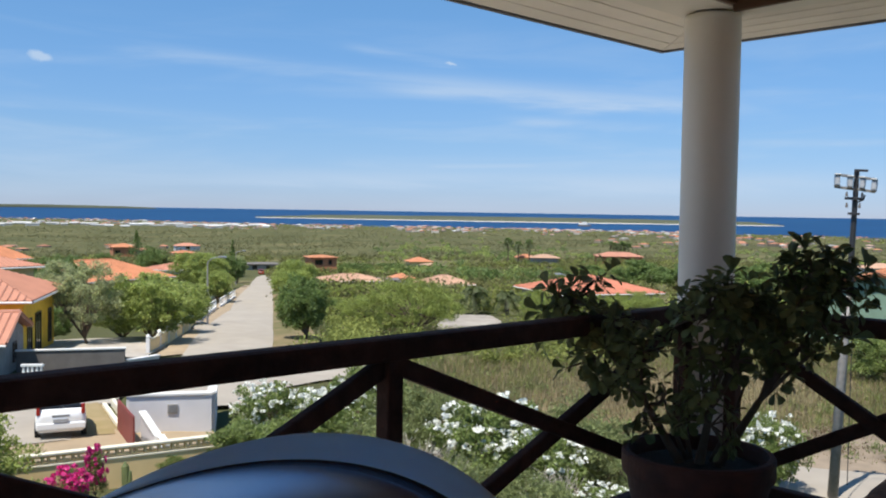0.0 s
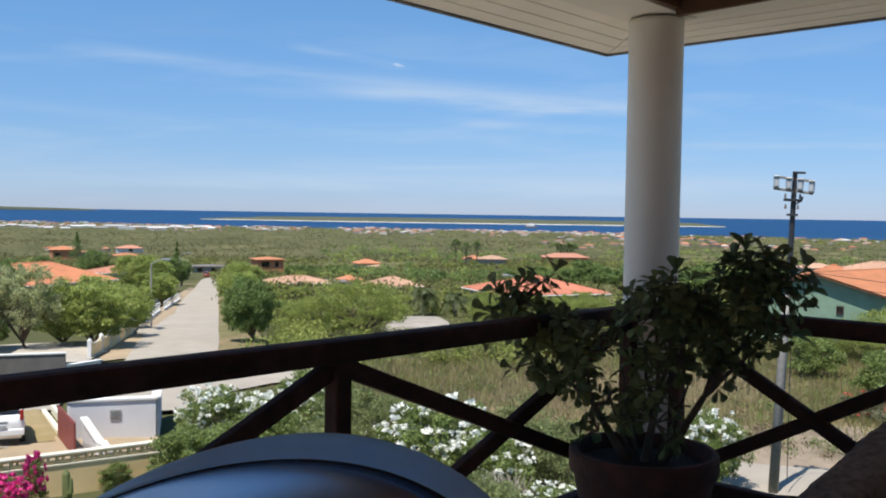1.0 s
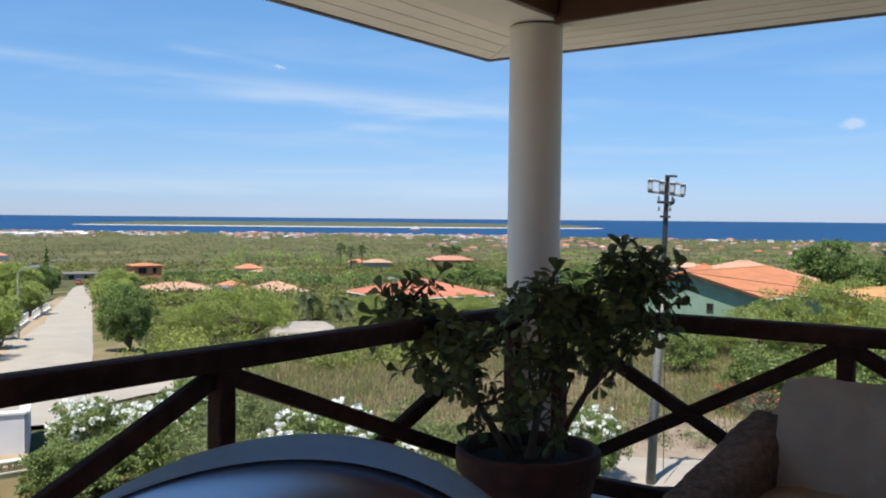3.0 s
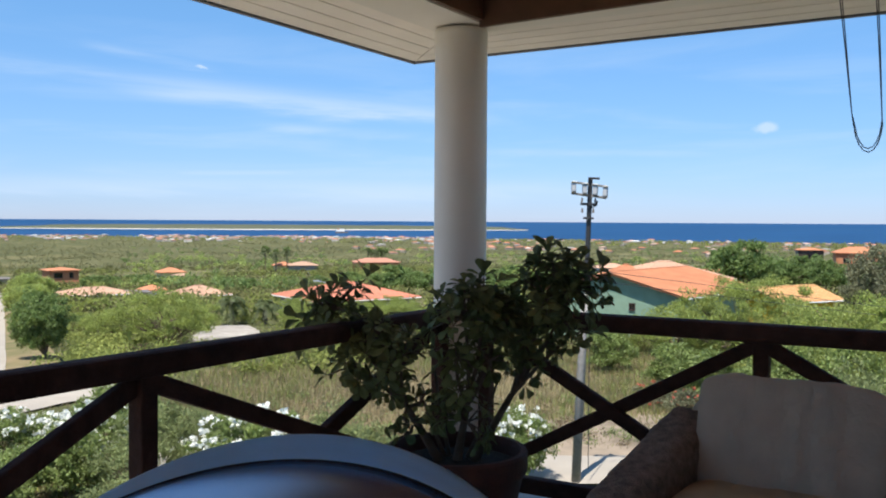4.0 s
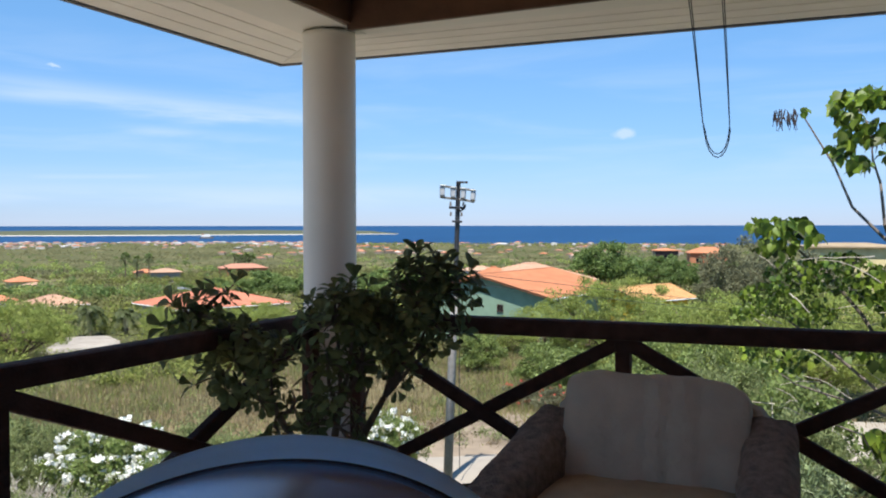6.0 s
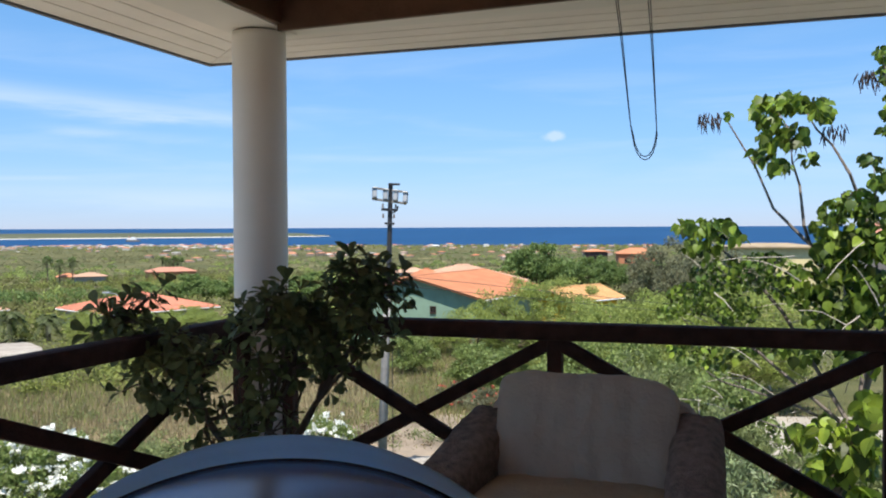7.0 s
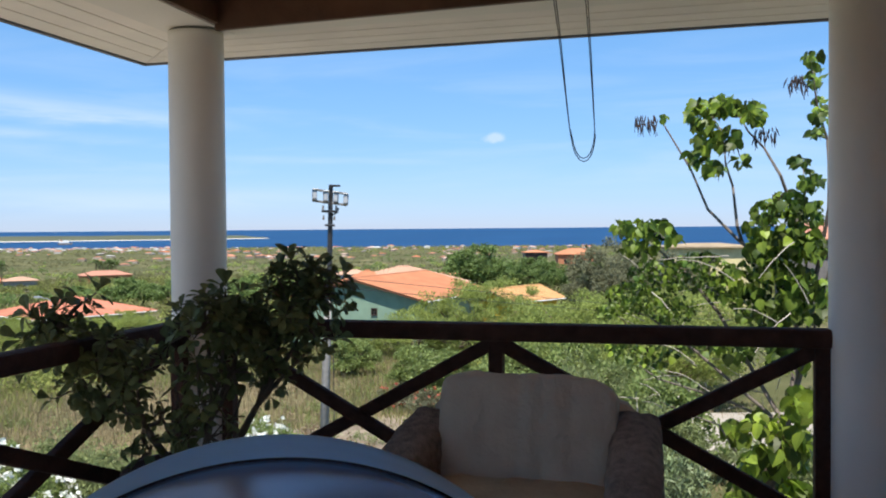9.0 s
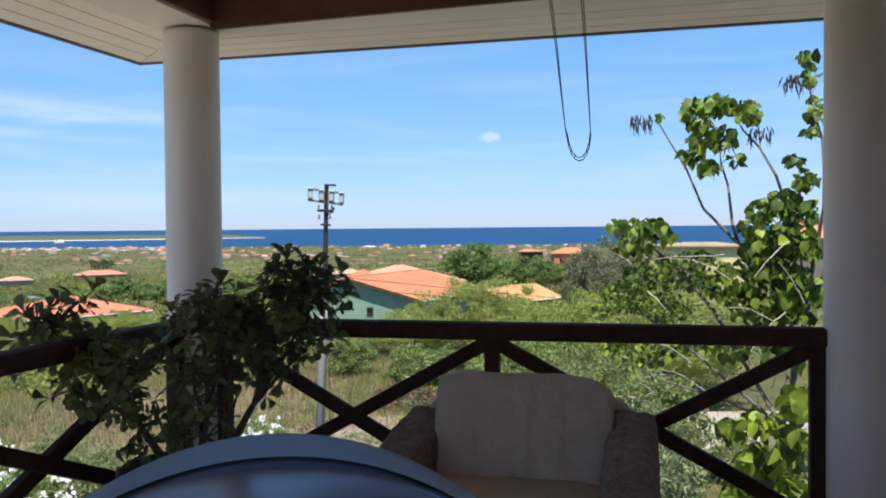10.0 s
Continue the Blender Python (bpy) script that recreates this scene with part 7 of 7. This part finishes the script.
# the broad-leaved tree beside the terrace
def build_broad_tree():
    rnd = random.Random(77)
    base = Vector((-0.2, 8.3, ground_xy(-0.2, 8.3)))
    ob = empty("broad_leaved_tree", Matrix.Translation(base), "broad-leaved tree with round bright leaves and dry pods", "tree")
    inv = -base
    R = 8.1

    def at_(az, el, r=R):
        a = radians(az)
        return Vector((-math.sin(a) * r, math.cos(a) * r, EYE_Z + r * math.tan(radians(el)))) + inv

    fork = at_(-7.0, -12, 8.2)
    part("trunk", tube([(0, 0, -0.4), fork * 0.35 + Vector((0.1, 0, 0)), fork * 0.7, fork], [0.16, 0.14, 0.12, 0.09], 10), M["bark"], ob)
    # branches: points along, thickness at foot
    limbs = [([(-7, -12), (-7.6, -7.0), (-7.03, -3.4), (-5.76, -2.1), (-4.16, -0.85), (-2.45, 1.05), (-1.36, 3.5), (0.32, 6.46)], 0.05),
             ([(-4.5, -1.1), (-4.1, 0.0), (-3.83, 2.4), (-3.5, 3.8), (-3.3, 5.6), (-2.6, 6.8)], 0.032),
             ([(-7, -12), (-8.3, -5), (-7.96, -0.7), (-7.34, 1.0), (-6.55, 3.0), (-5.6, 4.7), (-4.8, 5.7), (-4.3, 6.6)], 0.045),
             ([(-7.6, -1.0), (-8.1, 2.0), (-7.9, 3.8)], 0.02),
             ([(-8.3, -5), (-9.3, 1.0), (-9.2, 5.0), (-8.7, 7.0), (-8.4, 9.6)], 0.04),
             ([(-7, -12), (-3.0, -5.2), (-1.0, -2.8), (0.9, -1.0), (1.2, 0.0)], 0.04),
             ([(-7, -12), (-1.5, -7.5), (1.0, -5.6), (2.6, -5.0)], 0.032),
             ([(-7, -12), (-3.5, -10.5), (0.5, -9.4), (1.8, -8.6)], 0.03),
             ([(-7, -12), (-8.5, -6), (-9.5, -2)], 0.04),
             ([(-4, -13.5), (-3.0, -12.0), (-1.0, -11.4), (0.4, -10.8)], 0.022)]
    for pts, w in limbs:
        p = [at_(a + rnd.uniform(-0.1, 0.1), e, R + rnd.uniform(-0.15, 0.15)) for a, e in pts]
        part("branch", tube(p, [w * 0.5 * (1 - 0.75 * k / (len(p) - 1)) for k in range(len(p))], 8), M["stem"], ob)
    # leafy masses: az, el, spread az, spread el, count, size of the leaves
    masses = [(-1.9, 7.0, 0.75, 0.75, 34, 1.1), (-3.3, 7.35, 0.9, 0.65, 40, 1.1), (-4.9, 7.0, 0.75, 0.6, 26, 1.1), (-2.3, 5.7, 0.85, 0.9, 38, 1.1), (-3.6, 5.3, 0.8, 0.8, 24, 1.0), (-1.8, 4.3, 0.55, 0.5, 14, 1.1), (-2.8, 3.6, 0.7, 0.45, 14, 1.1), (-4.4, 4.0, 0.5, 0.5, 9, 1.0), (-5.3, 6.4, 0.35, 0.4, 7, 1.0), (0.25, 6.75, 0.25, 0.2, 5, 0.8),
              (-8.4, 9.8, 0.45, 0.45, 14, 1.0), (-8.6, 8.7, 0.5, 0.6, 12, 1.0), (-8.8, 6.7, 0.45, 0.8, 16, 0.9), (-8.7, 5.6, 0.4, 0.4, 8, 0.9), (-7.7, 3.9, 0.5, 0.3, 10, 1.0), (-8.3, 2.7, 0.7, 0.7, 20, 1.0), (-7.0, 1.4, 0.9, 0.8, 26, 0.95), (-5.8, 0.9, 0.8, 0.7, 26, 0.95), (-5.3, -0.2, 0.7, 0.7, 22, 1.0), (-8.0, 0.8, 1.0, 0.9, 34, 1.0), (-7.0, -0.8, 1.0, 0.8, 34, 1.1), (-5.5, -1.4, 0.9, 0.6, 22, 1.1), (-8.3, -1.2, 1.0, 0.9, 36, 1.15), (-6.6, -2.6, 1.2, 0.9, 34, 1.15),
              (2.7, 0.1, 0.6, 0.45, 15, 1.2), (1.6, 0.0, 0.7, 0.45, 18, 1.2), (0.6, 0.05, 0.8, 0.45, 20, 1.3), (-0.2, -0.5, 0.6, 0.4, 12, 1.2), (2.2, -1.1, 0.8, 0.5, 18, 1.1), (1.1, -1.2, 0.9, 0.5, 18, 1.1),
              (0.6, -3.0, 1.8, 1.2, 130, 0.62), (-2.0, -2.8, 1.8, 1.3, 130, 0.68), (2.4, -4.4, 1.4, 1.0, 110, 0.6), (3.6, -5.2, 0.8, 0.5, 40, 0.55), (-0.2, -5.0, 1.6, 0.9, 110, 0.62), (-4.4, -3.6, 1.6, 1.4, 70, 0.95), (-8.0, -4.0, 1.4, 1.5, 70, 1.2), (-5.8, -5.2, 1.5, 1.0, 50, 1.0),
              (2.6, -7.4, 0.9, 0.9, 44, 0.6), (0.8, -8.0, 1.2, 0.9, 50, 0.62), (-1.6, -7.2, 1.3, 0.8, 40, 0.7), (-4.2, -7.2, 1.4, 0.8, 34, 0.9), (-7.2, -7.6, 1.4, 1.0, 40, 1.1),
              (-7.8, -10.4, 1.0, 1.1, 50, 1.25), (-5.8, -11.6, 1.0, 0.8, 32, 1.25), (-4.2, -12.2, 0.9, 0.7, 26, 1.2), (-7.2, -13.0, 1.2, 1.2, 60, 1.5), (-5.4, -14.0, 1.1, 0.9, 44, 1.4), (-7.4, -15.8, 1.3, 0.9, 60, 1.6), (-4.6, -15.8, 1.0, 0.6, 26, 1.2)]
    poses = []
    for az, el, sa, se, n, size in masses:
        fine = 0.74 if el > -6.5 else 0.9
        thick = 1.75 if az < -4 and -7.5 < el < 1.5 else 1.2
        for k in range(int(n * thick / fine ** 1.5)):
            while True:
                u, v, w = rnd.uniform(-1, 1), rnd.uniform(-1, 1), rnd.uniform(-1, 1)
                if u * u + v * v < 1:
                    break
            p = at_(az + u * sa, el + v * se, R + w * 0.42)
            s = rnd.uniform(0.6, 1.25) * size * fine
            poses.append(Matrix.Translation(p) @ pose(0, 0, 0, rnd.uniform(-60, 60), rnd.uniform(10, 80), rnd.uniform(0, 360)) @ Matrix.Diagonal((s, s, s, 1)))
    me = leaf_mesh("leaf", 0.105, 0.10, "heart", 0.18, 0.18)
    me.materials.append(M["leaf_big"])
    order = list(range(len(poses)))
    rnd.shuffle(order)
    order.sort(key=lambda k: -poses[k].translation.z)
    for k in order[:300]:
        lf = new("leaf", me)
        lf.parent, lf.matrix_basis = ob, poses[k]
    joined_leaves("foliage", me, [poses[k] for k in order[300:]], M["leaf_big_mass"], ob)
    # hanging bunches of dry pods
    pod = bpy.data.meshes.new("pod")
    bm = tube([(0, 0, 0), (0.006, 0, -0.05), (0.002, 0, -0.10)], [0.003, 0.0075, 0.003], 6)
    bm.to_mesh(pod)
    bm.free()
    pod.materials.append(M["pods"])
    for az, el, sa, n in ((1.2, 6.6, 0.75, 34), (-5.75, 5.6, 0.6, 26), (-3.5, 5.2, 0.6, 34), (-7.7, 8.6, 0.7, 34), (-6.7, 1.9, 0.6, 16)):
        for k in range(n):
            p = at_(az + rnd.uniform(-1, 1) * sa, el + rnd.uniform(-0.3, 0.3), R + rnd.uniform(-0.2, 0.2))
            s = rnd.uniform(0.45, 1.4)
            hung = new("pod", pod)
            hung.parent = ob
            hung.matrix_basis = Matrix.Translation(p) @ pose(0, 0, 0, rnd.uniform(-22, 22), rnd.uniform(-22, 22), rnd.uniform(0, 360)) @ Matrix.Diagonal((1, 1, s, 1))
    # bare thin twigs
    bm = bmesh.new()
    for k in range(40):
        az, el = rnd.uniform(-6.5, 2.0), rnd.uniform(-12, -2.0)
        p = at_(az, el)
        q = p + Vector((rnd.uniform(-0.45, 0.15), rnd.uniform(-0.1, 0.1), rnd.uniform(-0.05, 0.22)))
        tube([p, p.lerp(q, 0.5) + Vector((0, 0, 0.02)), q], [0.005, 0.004, 0.002], 5, bm)
    tagged(part("twig", bm, M["twig"], ob), "", "", "", "stuff")
    # long pale twigs reaching out of the leaves
    for a0, e0, a1, e1, sag in ((-0.47, -2.03, -4.03, -3.33, 0.05), (0.48, -2.1, -3.67, -1.82, 0.01), (1.04, -7.32, -1.64, -8.35, 0.05), (0.15, -8.89, -2.51, -10.09, 0.04), (-3.93, -5.0, -6.48, -5.82, 0.04), (1.63, -9.76, 0.43, -10.4, 0.02), (-5.2, -7.6, -7.2, -5.2, 0.03), (-0.2, -5.2, 0.9, -4.1, 0.02), (-6.8, -2.2, -8.2, -4.6, 0.03), (-5.4, -3.2, -7.4, -1.0, 0.03)):
        p, q = at_(a0, e0, R - 0.62), at_(a1, e1, R - 0.45)
        pts = [p.lerp(q, k / 6) + Vector((0, 0, sag * math.sin(math.pi * k / 6) + rnd.uniform(-0.006, 0.006))) for k in range(7)]
        part("branch", tube(pts, [0.0025, 0.003, 0.0035, 0.004, 0.0045, 0.005, 0.0055], 6), M["twig"], ob)


build_broad_tree()


# ---- scrub and grass, past counting ----
def build_scrub():
    """Low bushes over the hillside and the plain, thinning and shrinking into the distance."""
    rng = np.random.default_rng(3)
    zones = [("scrub_near", 50, 110, 800, 80, (0.6, 1.3), 0.18, "bush_bright"), ("scrub_middle", 110, 420, 5200, 26, (1.1, 2.5), 0.58, "bush_far"), ("scrub_bright", 70, 380, 3600, 30, (1.2, 2.4), 0.50, "bush_bright"), ("scrub_far", 420, 1250, 11000, 9, (0.9, 2.1), 0.85, "bush_plain"), ("scrub_plain", 1250, 2500, 7000, 6, (1.2, 2.4), 1.5, "bush_plain")]
    for name, r0, r1, n, per, (s0, s1), leaf, material in zones:
        cs, rs = [], []
        while len(cs) < n:
            az = rng.uniform(-16, 78)
            r = math.sqrt(rng.uniform(r0 * r0, r1 * r1)) if r1 < 500 else rng.uniform(r0, r1)
            p = spot(az, r)
            if abs(az - 58.2) < (220 / r) * 0.95 + 0.35 and r < 260:
                continue
            if r < 110 and (az > 58 or 16 < az < 34 and r < 75 or 41.5 < az < 46.6 and 62 < r < 96):
                continue
            dens = noise.noise(Vector((p.x * 0.018, p.y * 0.018, 7))) + 0.35 * noise.noise(Vector((p.x * 0.06, p.y * 0.06, 2)))
            if r < 420 and dens < rng.uniform(-0.5, 0.25):
                continue
            if r >= 420 and dens < rng.uniform(-0.35, 0.55):
                continue
            s = rng.uniform(s0, s1) * (1.0 + 0.5 * max(0, dens))
            if r < 420:
                for j in range(2):
                    cs.append((p.x + rng.uniform(-s, s) * 0.7, p.y + rng.uniform(-s, s) * 0.7, p.z + s * rng.uniform(0.35, 0.75)))
                    rs.append(s * rng.uniform(0.55, 0.9))
            else:
                cs.append((p.x, p.y, p.z + s * 0.3))
                rs.append(s)
        rng = np.random.default_rng(len(name) + n)
        ob = leaf_cloud(name, cs, rs, len(cs) * per, leaf, 5 + n, M[material], None, 0.7, 0.7, "stuff")
        tagged(ob, "green thorny bushes covering the slope", "bushes")


build_scrub()


def build_town_trees():
    rng = np.random.default_rng(23)
    cs, rs = [], []
    while len(cs) < 1500:
        az = rng.uniform(2, 77)
        r = coast(az) - 40 - rng.uniform(0, 1) ** 1.5 * coast(az) * 0.36
        p, s = spot(az, r), rng.uniform(1.6, 4.2)
        cs.append((p.x, p.y, p.z + s * 0.4))
        rs.append(s)
    tagged(leaf_cloud("town_trees", cs, rs, len(cs) * 9, 2.2, 61, M["bush_bright"], None, 0.7, 0.6, "stuff"), "far green trees among the houses of the town", "trees")


build_town_trees()


def build_plain_trees():
    """Clumps of taller trees on the slope between the houses and the open scrub."""
    rng = np.random.default_rng(37)
    for name, material, n, lo in (("slope_trees", "leaf_tree", 230, 0), ("slope_trees", "leaf_dark", 190, 5)):
        cs, rs = [], []
        while len(cs) < n * 5:
            az, r = rng.uniform(2, 50), rng.uniform(170, 1150)
            p = spot(az, r)
            if noise.noise(Vector((p.x * 0.011, p.y * 0.011, lo))) < rng.uniform(-0.15, 0.4) or rng.uniform(0, 1) > (420 / r) ** 1.2:
                continue
            s = rng.uniform(1.5, 2.8)
            for k in range(5):
                cs.append((p.x + rng.normal() * s * 0.8, p.y + rng.normal() * s * 0.8, p.z + s * rng.uniform(0.5, 1.25)))
                rs.append(s * rng.uniform(0.45, 0.8))
        tagged(leaf_cloud(name, cs, rs, len(cs) * 34, 0.55, 71 + lo, M[material], None, 0.7, 0.7, "stuff"), "green trees scattered over the slope below the houses", "trees")


build_plain_trees()


def build_weeds():
    rng = np.random.default_rng(17)
    for name, material, n, s0 in (("weeds", "leaf_olive", 420, 0.20), ("dry_weeds", "weed_dry", 620, 0.22), ("green_weeds", "leaf_shrub", 260, 0.22)):
        cs, rs = [], []
        while len(cs) < n:
            az, r = rng.uniform(10, 50), rng.uniform(30, 74)
            if 40 < az and 44 + (60 - az) * 0.6 < r < 50 + (60 - az) * 0.85:
                continue
            p = spot(az, r)
            if noise.noise(Vector((p.x * 0.12, p.y * 0.12, len(name)))) < rng.uniform(-0.3, 0.5):
                continue
            s = s0 * rng.uniform(0.6, 2.2)
            cs.append((p.x, p.y, p.z + s * 0.45 + 0.08))
            rs.append(s)
        tagged(leaf_cloud(name, cs, rs, n * 60, 0.11, n + 3, M[material], None, 0.35, 0.7, "stuff"), "low weeds and dry tufts on the open plot", "weeds")


build_weeds()


def build_grass():
    """Dry and green blades on the open plots near the terrace."""
    rng = np.random.default_rng(9)
    for name, material, n, lo in (("dry_grass", "grass", 60000, -0.2), ("green_grass", "grass_green", 26000, -0.1), ("tall_dry_grass", "grass_tall", 46000, -0.3), ("tall_green_grass", "grass_lush", 46000, -0.1)):
        pts, tall = [], name.startswith("tall")
        while len(pts) < n:
            az, r = (rng.uniform(11, 48), rng.uniform(29.5, 76)) if tall else (rng.uniform(-12, 76), 17 + 75 * rng.uniform(0, 1) ** 1.3)
            if az > 55.5 and (r > 40 or az > 58.5):
                continue
            if 8 < az < 32 and 24.4 < r < 29.6 or (az < 60 and az > 40 and 44 + (60 - az) * 0.6 < r < 49 + (60 - az) * 0.85):
                continue
            if tall and 13 < az < 26.5 and r < 33 + rng.uniform(0, 7):
                continue
            p = spot(az, r)
            d = noise.noise(Vector((p.x * 0.07, p.y * 0.07, 1)))
            if tall and name == "tall_green_grass":
                d -= 0.5 * min(1, max(0, (r - 45) / 20))
            if (d if "dry" in name else -d) < lo + rng.uniform(-0.25, 0.15):
                continue
            pts.append(p[:])
        p = np.array(pts)
        h = rng.uniform(0.05, 0.30, (n, 1)) * (2.2 if tall else 1.0)
        a = rng.uniform(0, 6.28, (n, 1))
        side = np.concatenate([np.cos(a), np.sin(a), 0 * a], 1) * rng.uniform(0.02, 0.05, (n, 1))
        tip = p + np.concatenate([rng.normal(0, 0.14, (n, 2)), h], 1)
        base = p - np.array([0, 0, 0.12])
        verts = np.stack([base - side, base + side, tip], 1).reshape(-1, 3)
        me = bpy.data.meshes.new(name)
        me.vertices.add(3 * n)
        me.vertices.foreach_set("co", verts.ravel())
        me.loops.add(3 * n)
        me.loops.foreach_set("vertex_index", np.arange(3 * n))
        me.polygons.add(n)
        me.polygons.foreach_set("loop_start", np.arange(n) * 3)
        me.update(calc_edges=True)
        me.materials.append(M[material])
        tagged(new(name, me), "tufts of rough grass on the open plots", "grass", "", "stuff")


build_grass()
